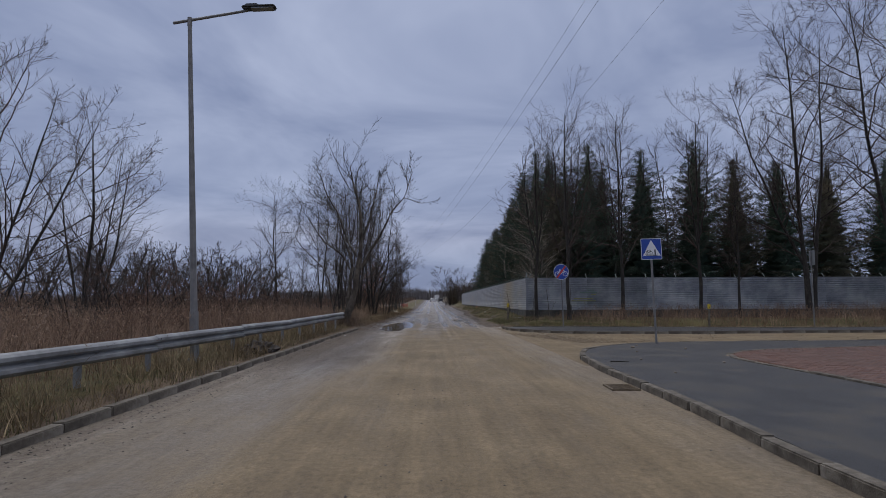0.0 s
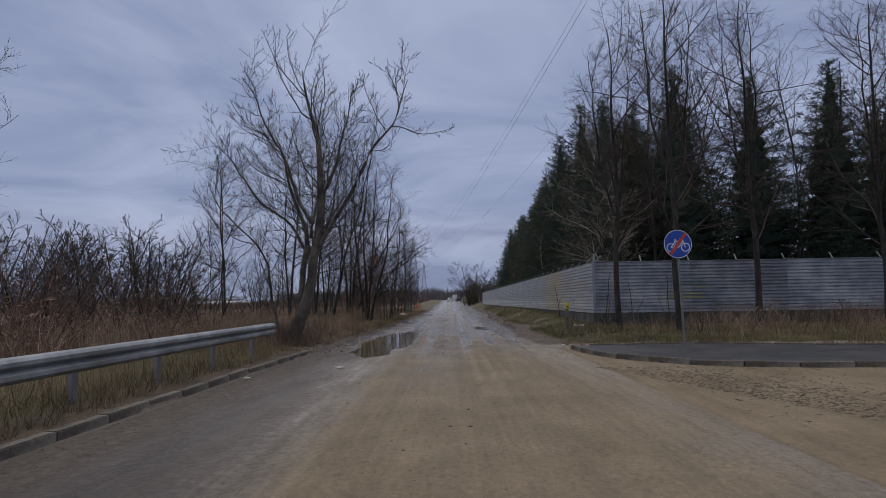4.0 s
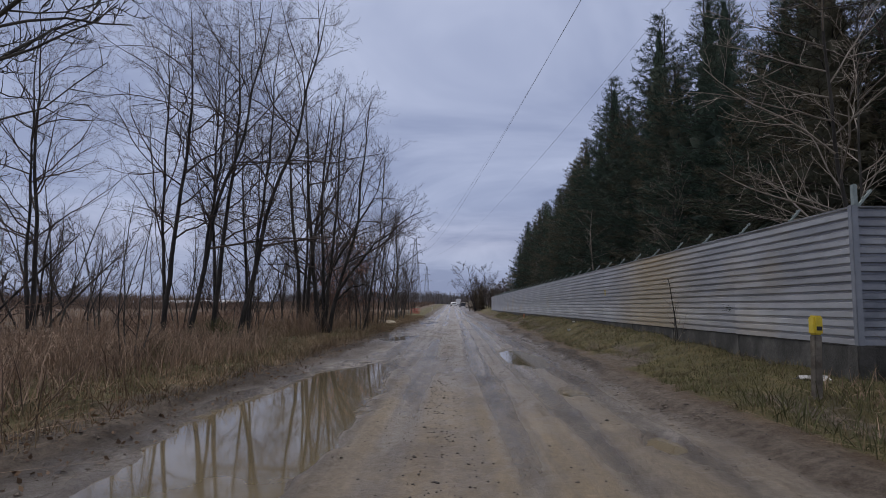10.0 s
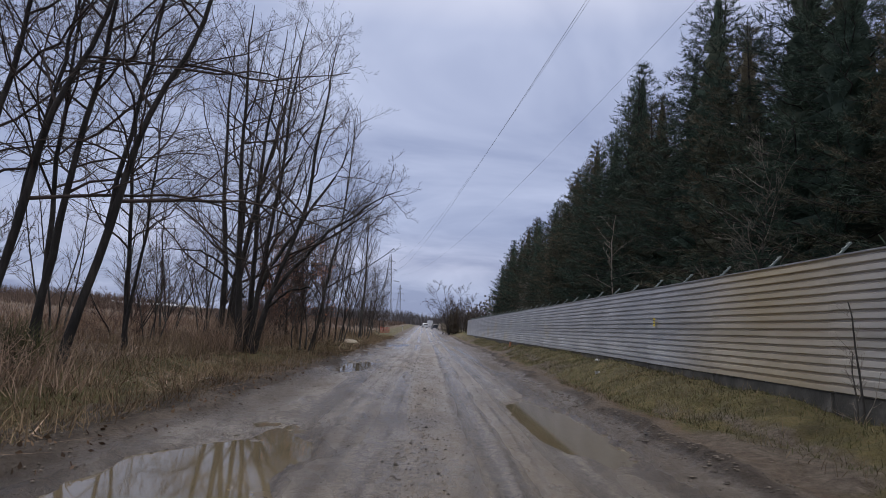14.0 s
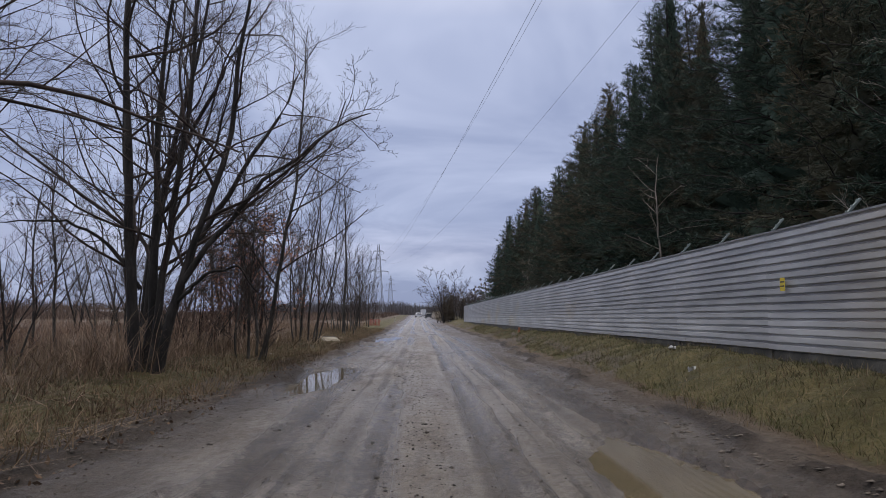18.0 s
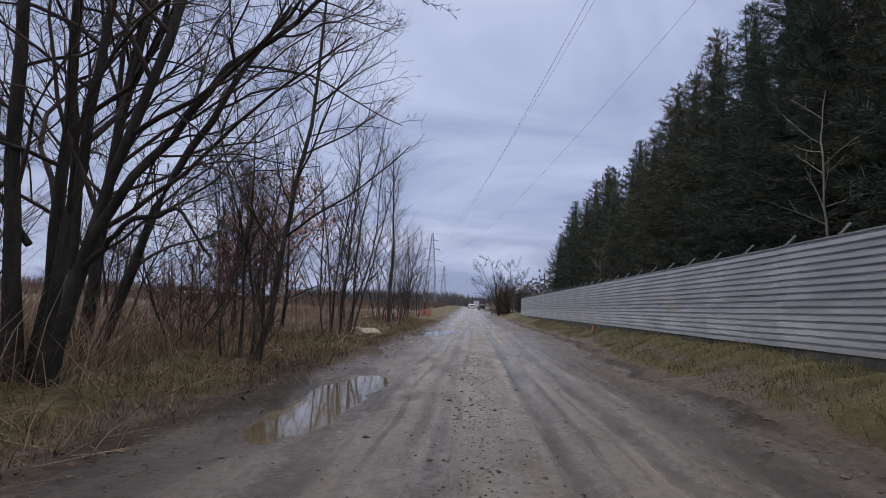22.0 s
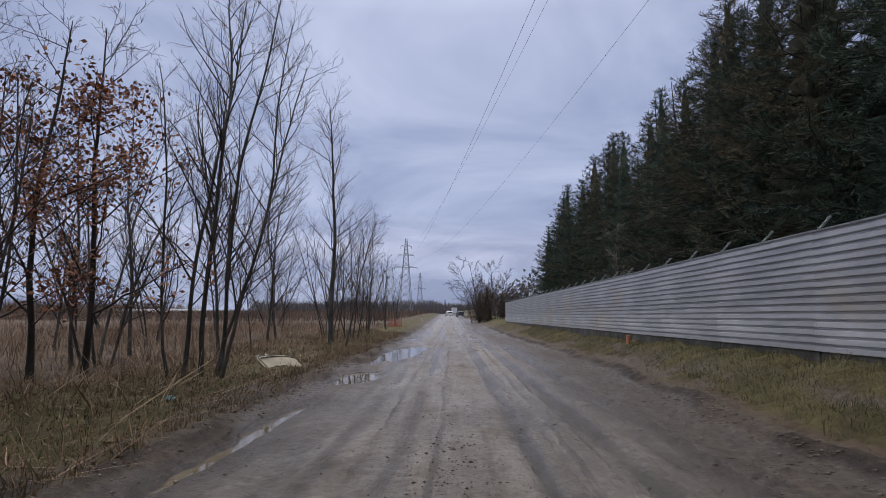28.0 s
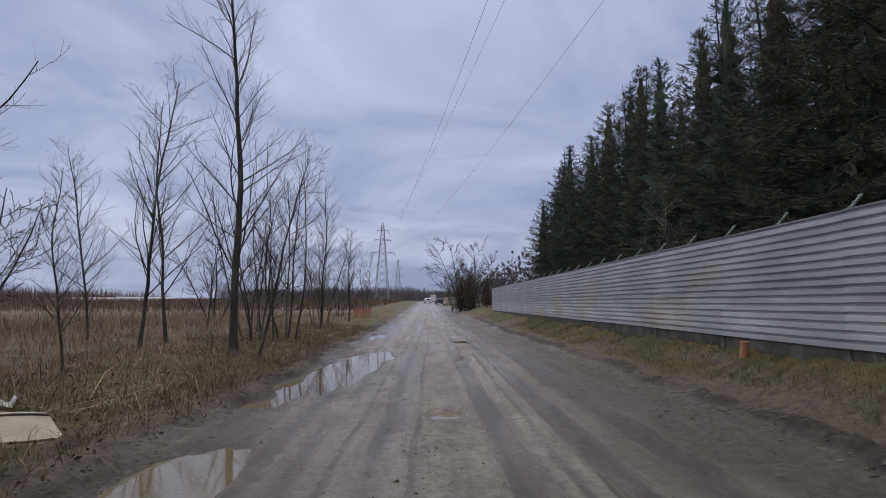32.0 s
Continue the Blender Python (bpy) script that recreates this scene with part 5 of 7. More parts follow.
    ce = np.repeat(b[:, -1], q, 0) - np.repeat(w[:, -1], q, 0) * rg.uniform(0, 0.4, (N * q, 1))
    te = np.repeat(w[:, -1], q, 0) * 0.8 + rg.normal(0, 0.4, (N * q, 3)) + np.array([0, 0, 0.5])
    tip = np.stack([rg.normal(0, 0.03, 40), rg.normal(0, 0.03, 40), height - rg.uniform(0, 1.0, 40)], 1)
    tt = np.stack([rg.normal(0, 0.7, 40), rg.normal(0, 0.7, 40), rg.uniform(0.5, 1.4, 40)], 1)
    c, t = np.concatenate([c, ce, tip]), np.concatenate([t, te, tt])
    size = np.concatenate([size, rg.uniform(0.14, 0.36, N * q), rg.uniform(0.15, 0.32, 40)])
    t /= np.linalg.norm(t, axis=1)[:, None]
    n = len(c)
    sd = np.cross(t, rg.normal(0, 1, (n, 3)))
    sd /= np.linalg.norm(sd, axis=1)[:, None]
    S, h = size[:, None], (0.004 + 0.022 * size)[:, None] / fine**0.4
    vv = np.stack([c - t * S * 0.2, c + t * S * 0.3 + sd * h, c + t * S, c + t * S * 0.38 - sd * h], 1).reshape(-1, 3)
    tagged(part("crown", raw_mesh("crown", vv, np.arange(4 * n).reshape(-1, 4), mat or NEEDLE), None, root), kind="stuff")
    # the close dead growth round the trunk
    ks, ns = 40, 14
    f = np.linspace(0.05, 0.95, ks)[:, None] * np.ones((1, ns))
    a = np.linspace(0, 2 * math.pi, ns, endpoint=False)[None] + rg.uniform(-0.2, 0.2, (ks, ns))
    q = reach * (1 - f) * np.minimum(1.0, 0.55 + 0.1 * f * height) * (0.16 + 0.2 * (np.arange(ks)[:, None] % 2) + rg.uniform(-0.1, 0.1, (ks, ns)))
    core = np.stack([q * np.cos(a), q * np.sin(a), f * height + rg.uniform(-0.15, 0.15, (ks, ns))], -1).reshape(-1, 3)
    fi, fj = np.meshgrid(np.arange(ks - 1), np.arange(ns), indexing="ij")
    fj2 = (fj + 1) % ns
    part("inner_growth", raw_mesh("inner_growth", core, np.stack([fi * ns + fj, fi * ns + fj2, (fi + 1) * ns + fj2, (fi + 1) * ns + fj], -1).reshape(-1, 4), mat or NEEDLE), None, root)
    return root


spr = [spruce("spruce", "tall dark green spruce rising over the zinc fence", 101, 12.4, 5.0), spruce("spruce", "dense dark spruce with browned tips over the fence", 102, 11.6, 5.0, mat=NEEDLE_BROWN),
       spruce("spruce", "narrow dark spruce with a thin pointed top", 103, 12.8, 4.9)]
coarse = [spruce("spruce", ("dark spruce standing in the belt behind the fence", "browned spruce standing in the belt behind the fence")[k], 104 + k, 12.2, 5.0, fine=0.4, mat=(NEEDLE, NEEDLE_BROWN)[k]) for k in range(2)]
medium = spruce("spruce", "dense dark spruce with bare lower boughs behind the fence", 109, 12.0, 5.0, fine=0.75)
place(medium, 12.2, 82.0, 0, 1.0, 1.2)
place(spr[0], 11.4, 43.6, 0, 0.98, 1.2)
place(spr[1], 8.9, 43.4, 40, 0.84, 1.15)
place(spr[2], 15.4, 44.0, 20, 0.93, 1.3)
rng = random.Random(21)
for k, (x, y, s) in enumerate(((19.2, 43.6, 1.0), (22.4, 44.2, 0.9), (26, 44.5, 0.92), (30, 45, 0.95), (34.5, 45, 0.95), (39, 45.5, 0.9))):
    again(spr[k % 3] if k < 1 else coarse[k % 2], x, y, rng.uniform(0, 360), s, 1.3)
place(coarse[0], 28, 48.5)
place(coarse[1], 24.4, 48.0, 90)
for k, x in enumerate((10.2, 13.6, 17.2, 20.8, 31.6, 36)):
    again(coarse[k % 2], x, 47.6, 60 * k, 0.86)
y = 46.6
k = 0
while y < 124:
    s = rng.uniform(0.9, 1.05) * np.interp(y, [46, 51, 56, 75, 86, 100, 112, 124], [0.88, 0.96, 1.14, 1.12, 1.01, 0.98, 0.94, 0.86])
    again(spr[k % 3] if y < 71 else (medium, spr[1])[k % 2] if y < 88 else coarse[k % 2], 10.3 + rng.uniform(-0.4, 0.4), y, rng.uniform(0, 360), float(s), 1.02)
    y += rng.uniform(2.3, 3.1)
    k += 1
y = 47.5
while y < 122:
    again(coarse[k % 2], 13.0 + rng.uniform(-0.6, 0.6), y, rng.uniform(0, 360), rng.uniform(0.86, 1.02), 1.15)
    y += rng.uniform(2.9, 3.8) if y < 72 else rng.uniform(4.0, 5.2)
    k += 1
# ---- kerbs, pavements and road furniture at the junction ----
def polyline(points, step):
    """Evenly spaced points and headings along a line of corners."""
    p = np.array(points, float)
    seg = np.linalg.norm(np.diff(p, axis=0), axis=1)
    s = np.r_[0, np.cumsum(seg)]
    n = int(s[-1] / step)
    at = np.linspace(0, s[-1], n + 1)
    q = np.stack([np.interp(at, s, p[:, k]) for k in range(2)], 1)
    return [((a + b) / 2, math.degrees(math.atan2(*(b - a)[::-1])), np.linalg.norm(b - a)) for a, b in zip(q, q[1:])]


bm = bmesh.new()
box(bm, 0, 0, 0, 0.985, 0.15, 0.3, bevel=0.014)
KERB_ME = bpy.data.meshes.new("kerb_stone")
bm.to_mesh(KERB_ME)
bm.free()
KERB_ME.materials.append(CONCRETE)
rng = random.Random(17)


def kerb(name, label, points, top):
    k = thing(name, label, "kerb", kind="structure")
    for (x, y), turn, ln in polyline(points, 1.0):
        o = part("kerb_stone", KERB_ME, None, k)
        o.matrix_basis = pose(x + rng.uniform(-0.012, 0.012), y, top - 0.15 + rng.uniform(-0.014, 0.01), rng.uniform(-1.5, 1.5), rng.uniform(-0.6, 0.6), turn + rng.uniform(-0.8, 0.8)) @ Matrix.Diagonal((ln * 1.008, 1, 1, 1))
    return k


SE_KERB = [(3.0, -8), (3.05, 3.5), (3.3, 7.5), (3.4, 12.2), (3.6, 14.5), (4.05, 16.0), (4.8, 17.2), (5.8, 18.2), (7.4, 18.95), (11.5, 19.25), (34, 19.4)]
NE_KERB = [(3.62, 31.2), (3.75, 29.3), (4.2, 28.0), (5.05, 26.7), (6.5, 25.95), (10, 25.5), (17, 25.7), (34, 26.0)]
kerb("kerb_left", "concrete kerb stones half buried in dirt along the guard rail", [(-4.3, -8), (-4.24, 5), (-4.18, 14), (-4.03, 25), (-3.9, 31.0)], 0.115)
kerb("kerb_corner_near", "curved concrete kerb round the near junction corner", SE_KERB, 0.112)
kerb("kerb_corner_far", "curved concrete kerb round the far junction corner", NE_KERB, 0.12)


def slab(name, ring, top, thick, mat, label, category):
    bm = bmesh.new()
    lo = [bm.verts.new((x, y, top - thick)) for x, y in ring]
    hi = [bm.verts.new((x, y, top)) for x, y in ring]
    bm.faces.new(hi)
    for k in range(len(ring)):
        j = (k + 1) % len(ring)
        bm.faces.new((lo[k], lo[j], hi[j], hi[k]))
    bmesh.ops.recalc_face_normals(bm, faces=bm.faces)
    return tagged(part(name, bm, mat), label, category, kind="structure")


inset = [(x + 0.07, y) for x, y in SE_KERB[:6]] + [(x, y - 0.07) for x, y in SE_KERB[6:]]

red_edge = [(6.82, -8), (6.8, 8.4), (6.78, 12.6), (6.95, 13.9), (7.6, 14.8), (9.0, 15.7), (13.0, 16.5), (34, 16.8)]
slab("pavement_near", inset + [(34, -8)], 0.10, 0.16, ASPHALT, "dark wet asphalt cycle path with sand washed over it", "pavement")
slab("pavement_far", [(x + 0.05, y + 0.06) for x, y in NE_KERB] + [(34, 28.4), (17, 28.7), (10, 30.2), (7.4, 31.35), (4.1, 31.25)], 0.10, 0.16, ASPHALT, "fresh dark asphalt path ending at rough grass", "pavement")
paving = slab("pavement_brick", red_edge + [(34, -8)], 0.108, 0.05, JOINT, "red block paving with sandy joints", "pavement")
kerb("path_edging", "thin concrete edging between asphalt and red blocks", red_edge, 0.125)
edge_back = thing("path_edging_back", "thin concrete edging along the far asphalt path", "edging", kind="structure")
for (x, y), turn, ln in polyline([(4.1, 31.3), (7.4, 31.4), (10, 30.25), (17, 28.75), (34, 28.45)], 1.0):
    o = part("edging_stone", KERB_ME, None, edge_back)
    o.matrix_basis = pose(x, y, 0.13 - 0.15, 0, 0, turn) @ Matrix.Diagonal((ln, 0.5, 1, 1))
bm = bmesh.new()
box(bm, 0, 0, 0, 0.193, 0.093, 0.05, bevel=0.006)
BRICK_ME = bpy.data.meshes.new("brick")
bm.to_mesh(BRICK_ME)
bm.free()
BRICK_ME.materials.append(BRICK)
red_x = lambda y: float(np.interp(y, [-8, 12.6, 13.9, 14.8, 15.7, 16.5], [6.9, 6.88, 7.05, 7.7, 9.1, 13.1]))
rest, count = [], 0
for j in range(0, 80):
    y = 16.3 - 0.1 * j
    x = red_x(y) + 0.1 + (0.1 if j % 2 else 0.0)
    while x < 14.5:
        if x < 8.35 and y > 9.2 and count < 300:
            o = part("brick", BRICK_ME, None, paving)
            o.matrix_basis = pose(x, y, 0.092 + rng.uniform(-0.003, 0.003), rng.uniform(-0.5, 0.5), rng.uniform(-0.5, 0.5), 0)
            count += 1
        else:
            rest.append((x, y, 0.117 + rng.uniform(-0.003, 0.003)))
        x += 0.2
c = np.array(rest)
bv = np.stack([c + np.array([sx * 0.0965, sy * 0.0465, -dz]) for dz, sc in ((0.0, 1), (0.02, 1)) for sx, sy in ((-1, -1), (1, -1), (1, 1), (-1, 1))], 1).reshape(-1, 3)
bf = np.array([[0, 1, 2, 3], [0, 4, 5, 1], [1, 5, 6, 2], [2, 6, 7, 3], [3, 7, 4, 0]])
tagged(part("block_field", raw_mesh("block_field", bv, ((np.arange(len(c)) * 8)[:, None, None] + bf[None]).reshape(-1, 4), BRICK), None, paving), kind="stuff")

# guard rail: a W-beam on posts
rail = thing("guard_rail", "dusty galvanised W-beam guard rail on steel posts", "guard rail")
RAIL = [(-5.55, -8), (-5.42, 5), (-5.2, 13.0), (-4.85, 20.0), (-4.45, 29.4)]
prof = [(0.0, 0.0), (0.045, 0.02), (0.08, 0.055), (0.08, 0.105), (0.03, 0.135), (0.0, 0.155), (0.03, 0.175), (0.08, 0.205), (0.08, 0.255), (0.045, 0.29), (0.0, 0.31)]
spans = polyline(RAIL, 4.2)
for (mx_, my_), turn, ln in spans:
    bm = bmesh.new()
    rows = []
    for s in (-0.5, -0.17, 0.17, 0.5):
        rows.append([bm.verts.new((s * (ln + 0.12), -d, z)) for d, z in prof])
        rows[-1] += [bm.verts.new((s * (ln + 0.12), -d + 0.004, z)) for d, z in reversed(prof)]
    for a, b in zip(rows, rows[1:]):
        for k in range(len(a)):
            j = (k + 1) % len(a)
            bm.faces.new((a[k], a[j], b[j], b[k]))
    bm.faces.new(rows[0]), bm.faces.new(rows[-1])
    bmesh.ops.recalc_face_normals(bm, faces=bm.faces)
    o = part("beam", bm, GALV_DIRTY, rail)
    o.matrix_basis = pose(mx_, my_, 0.47 + float(np.interp(my_, [0, 12, 20, 29.4], [0.02, 0.04, 0.07, 0.15])), 0, -0.5 if my_ > 18 else 0.1, turn)
    bolt = bmesh.new()
    for s in (-0.5, 0.5):
        for z in (0.06, 0.245):
            for dx in (-0.05, 0.05):
                rod(bolt, (s * ln + dx, -0.085, z), (s * ln + dx, -0.1, z), 0.014, sides=8)
    b_ = part("bolt", bolt, GALV, o, "grey splice bolts")
for (px, py), turn, ln in polyline([(RAIL[0][0] - 0.1, RAIL[0][1])] + [(x - 0.1, y) for x, y in RAIL[1:]], 2.1):
    bm = bmesh.new()
    box(bm, 0, 0, 0.30, 0.12, 0.012, 0.95)
    box(bm, 0.055, 0.028, 0.28, 0.012, 0.055, 0.95)
    box(bm, -0.055, 0.028, 0.28, 0.012, 0.055, 0.95)
    o = part("post", bm, GALV, rail)
    o.matrix_basis = pose(px, py, 0, 0, 0, turn)

# street lamp
lamp = thing("street_lamp", "tall grey steel street lamp with a flat luminaire on one arm", "street lamp", pose(-5.4, 13.04, 0.1, 0, -2.5, 0) @ Matrix.Diagonal((1, 1, 0.983, 1)))
bm = bmesh.new()
rod(bm, (0, 0, -0.3), (0, 0, 8.0), 0.085, 0.045, 16)
rod(bm, (0, 0, -0.3), (0, 0, 1.15), 0.095, 0.095, 16)
part("pole", bm, POLE, lamp, smooth=False)
bm = bmesh.new()
rod(bm, (0, 0, -0.1), (0, 0, 0.1), 0.15, 0.14, 16)
part("base_collar", bm, POLE, lamp)
bm = bmesh.new()
rod(bm, (-0.38, 0, 7.98), (1.35, 0.0, 8.22), 0.035, 0.03, 10)
rod(bm, (0, 0, 7.9), (0, 0, 8.1), 0.055, 0.05, 12)
part("arm", bm, POLE, lamp)
bm = bmesh.new()
box(bm, 1.62, 0, 8.28, 0.78, 0.26, 0.07, bevel=0.03)
box(bm, 1.45, 0, 8.33, 0.32, 0.18, 0.08, bevel=0.03)
lum = part("luminaire", bm, DARKMETAL, lamp, "flat dark luminaire")
bm = bmesh.new()
box(bm, 1.7, 0, 8.24, 0.5, 0.2, 0.012)
part("lens_plate", bm, GALV, lum, "clear flat glass")
bm = bmesh.new()
box(bm, 0, -0.09, 0.85, 0.1, 0.012, 0.3, bevel=0.004)
part("service_door", bm, POLE, lamp)


def disc(bm, r, y, sides=40, thick=0.004):
    v = rod(bm, (0, y, 0), (0, y - thick, 0), r, sides=sides)
    return v


def ring(bm, cx, cz, r0, r1, y, sides=28):
    inner = [bm.verts.new((cx + r0 * math.cos(a), y, cz + r0 * math.sin(a))) for a in (2 * math.pi * k / sides for k in range(sides))]
    outer = [bm.verts.new((cx + r1 * math.cos(a), y, cz + r1 * math.sin(a))) for a in (2 * math.pi * k / sides for k in range(sides))]
    for k in range(sides):
        j = (k + 1) % sides
        bm.faces.new((inner[k], inner[j], outer[j], outer[k]))


def bar(bm, x0, z0, x1, z1, w, y):
    d = Vector((x1 - x0, 0, z1 - z0))
    n = Vector((-d.z, 0, d.x)).normalized() * w / 2
    bm.faces.new([bm.verts.new(Vector((x0, y, z0)) + n), bm.verts.new(Vector((x0, y, z0)) - n), bm.verts.new(Vector((x1, y, z1)) - n), bm.verts.new(Vector((x1, y, z1)) + n)])


def bicycle(bm, cx, cz, s, y, w):
    """A bicycle pictogram of size s."""
    ring(bm, cx - 0.5 * s, cz, 0.30 * s - w, 0.30 * s, y)
    ring(bm, cx + 0.5 * s, cz, 0.30 * s - w, 0.30 * s, y)
    for x0, z0, x1, z1 in ((-0.5, 0, -0.2, 0.42), (-0.2, 0.42, 0.36, 0.42), (-0.25, 0.36, 0.02, 0.0), (0.02, 0.0, -0.5, 0.0), (0.02, 0.0, 0.36, 0.42), (0.5, 0, 0.3, 0.62), (0.3, 0.62, 0.14, 0.6), (-0.24, 0.52, -0.1, 0.52), (-0.2, 0.42, -0.17, 0.52)):
        bar(bm, cx + x0 * s, cz + z0 * s, cx + x1 * s, cz + z1 * s, w, y)


# sign at the end of the cycle path: blue disc, white bicycle, red stroke
sign = thing("cycle_path_end_sign", "round blue end-of-cycle-path sign on a grey post", "road sign", pose(6.66, 30.85, 0.1, 0, -1.5, 0))
bm = bmesh.new()
rod(bm, (0, 0.05, -0.4), (0, 0.05, 3.0), 0.032, sides=14)
part("post", bm, POLE, sign)
bm = bmesh.new()
disc(bm, 0.40, 0.012, 44, 0.012)
plate = part("plate", bm, GALV, sign)
plate.matrix_basis = pose(0, 0, 2.82, 0, 0, 4)
for nm, mat_, fn in (("white_rim", WHITE, lambda b: ring(b, 0, 0, 0.385, 0.40, -0.004, 44)), ("blue_face", BLUE, lambda b: disc(b, 0.386, -0.0015, 44, 0.001)),
                     ("bicycle_mark", WHITE, lambda b: bicycle(b, 0, -0.1, 0.42, -0.008, 0.024)), ("red_stroke", RED, lambda b: bar(b, -0.235, -0.29, 0.235, 0.29, 0.085, -0.012))):
    bm = bmesh.new()
    fn(bm)
    part(nm, bm, mat_, plate, {"red_stroke": "red diagonal stroke", "bicycle_mark": "white bicycle symbol"}.get(nm, ""))

# crossing sign: blue square, white triangle, dark symbols
sign = thing("crossing_sign", "square blue crossing sign with a white triangle on a grey post", "road sign", pose(6.82, 18.1, 0.1, 0, -1.6, 0))
bm = bmesh.new()
rod(bm, (0, 0.05, -0.4), (0, 0.05, 3.25), 0.034, sides=14)
part("post", bm, POLE, sign)
bm = bmesh.new()
box(bm, 0, 0.006, 0, 0.66, 0.012, 0.66, bevel=0.003)
plate = part("plate", bm, GALV, sign)
plate.matrix_basis = pose(0, 0, 2.93, 0, 0, 3)


def square(b, w, y):
    bar(b, -w / 2, 0, w / 2, 0, w, y)


def crossing(b):
    bar(b, -0.2, -0.165, 0.2, -0.165, 0.012, -0.012)
    bar(b, -0.2, -0.205, 0.2, -0.205, 0.012, -0.012)
    bicycle(b, -0.1, -0.12, 0.16, -0.012, 0.011)
    bar(b, 0.11, -0.2, 0.11, -0.02, 0.04, -0.012)


for nm, mat_, fn in (("white_rim", WHITE, lambda b: square(b, 0.655, -0.003)), ("blue_face", BLUE, lambda b: square(b, 0.625, -0.006)),
                     ("white_triangle", WHITE, lambda b: b.faces.new([b.verts.new(v) for v in ((-0.29, -0.009, -0.215), (0.29, -0.009, -0.215), (0.0, -0.009, 0.285))])), ("dark_symbols", BLACK, crossing)):
    bm = bmesh.new()
    fn(bm)
    part(nm, bm, mat_, plate)

# a second, edge-on sign by the side road
sign = thing("side_road_sign", "narrow grey sign turned edge-on on a thin post", "road sign", pose(19.2, 30.0, 0.1, 0, 0, 78))
bm = bmesh.new()
rod(bm, (0, 0.05, -0.3), (0, 0.05, 3.85), 0.034, sides=12)
part("post", bm, POLE, sign)
bm = bmesh.new()
box(bm, 0, 0, 3.45, 0.7, 0.015, 0.75, bevel=0.004)
part("plate", bm, GALV, sign)


def marker_post(x, y, h, turn):
    p = thing("marker_post", "short pale concrete marker post with a yellow painted top", "marker post", pose(x, y, ground_z(x, y), 0, 1.5, turn), "marker posts")
    bm = bmesh.new()
    box(bm, 0, 0, h / 2 - 0.15, 0.1, 0.1, h - 0.1, bevel=0.012)
    part("shaft", bm, CONCRETE, p)
    bm = bmesh.new()
    box(bm, 0, 0, h - 0.08, 0.125, 0.125, 0.24, bevel=0.02)
    cap = part("cap", bm, YELLOW, p, "yellow painted cap")
    bm = bmesh.new()
    box(bm, 0, -0.065, h - 0.12, 0.07, 0.006, 0.05)
    part("plate", bm, BLACK, cap)


marker_post(4.55, 37.0, 0.98, 8)
marker_post(14.34, 29.5 + 1.7, 1.2, 0)
stub = thing("orange_pipe_stub", "short orange plastic pipe standing in the verge grass", "pipe", pose(5.75, 79.2, ground_z(5.75, 79.2), 3, 4, 0))
bm = bmesh.new()
r = bmesh.ops.create_cone(bm, cap_ends=False, segments=20, radius1=0.07, radius2=0.07, depth=0.34)
bmesh.ops.translate(bm, vec=(0, 0, 0.1), verts=r["verts"])
bmesh.ops.solidify(bm, geom=list(bm.faces), thickness=0.008)
part("tube", bm, ORANGE, stub)
bm = bmesh.new()
rod(bm, (0, 0, 0.25), (0, 0, 0.275), 0.08, sides=20)
part("cap", bm, ORANGE, stub)

# the dumped cream-coloured panel
panel = thing("dumped_panel", "dumped cream plastic panel with a dirty lip lying in grass", "panel", pose(-4.22, 73.95, ground_z(-4.22, 73.95) - 0.01, -56, 3, 62))
bm = bmesh.new()
box(bm, 0, 0, 0.2, 1.3, 0.09, 0.5, bevel=0.035)
bmesh.ops.subdivide_edges(bm, edges=[e for e in bm.edges if e.calc_length() > 0.3], cuts=7, use_grid_fill=True)
for v in bm.verts:
    k = noise.noise(v.co * 2.6)
    v.co += Vector((0.03 * k, 0.07 * (v.co.x / 0.65) ** 2 + 0.03 * k, 0.05 * noise.noise(Vector((v.co.x * 2.2, 3, 1))) * (v.co.z > 0.2)))
part("shell", bm, CARDBOARD, panel)
bm = bmesh.new()
for k in range(12):
    x0, x1 = -0.6 + 0.1 * k, -0.5 + 0.1 * k
    rod(bm, (x0, 0.07 * (x0 / 0.65) ** 2 - 0.055, 0.36), (x1, 0.07 * (x1 / 0.65) ** 2 - 0.055, 0.36), 0.014, sides=6)
part("lip", bm, MUDCLOD, panel, "dirt-stained lip")


def scrap(name, label, x, y, sx, sy, sz, mat_, seed):
    """A crumpled scrap of rubbish."""
    r_ = random.Random(seed)
    bm = bmesh.new()
    bmesh.ops.create_grid(bm, x_segments=4, y_segments=4, size=0.5)
    for v in bm.verts:
        v.co = Vector((v.co.x * sx, v.co.y * sy, r_.uniform(0.1, 1) * sz)) + Vector((r_.uniform(-1, 1), r_.uniform(-1, 1), 0)) * 0.12 * min(sx, sy)
    bmesh.ops.solidify(bm, geom=list(bm.faces), thickness=0.003)
    o = part(name, bm, mat_)
    o.matrix_basis = pose(x, y, ground_z(x, y) + 0.005, 0, 0, r_.uniform(0, 360))
    return tagged(o, label, "litter", "roadside litter")


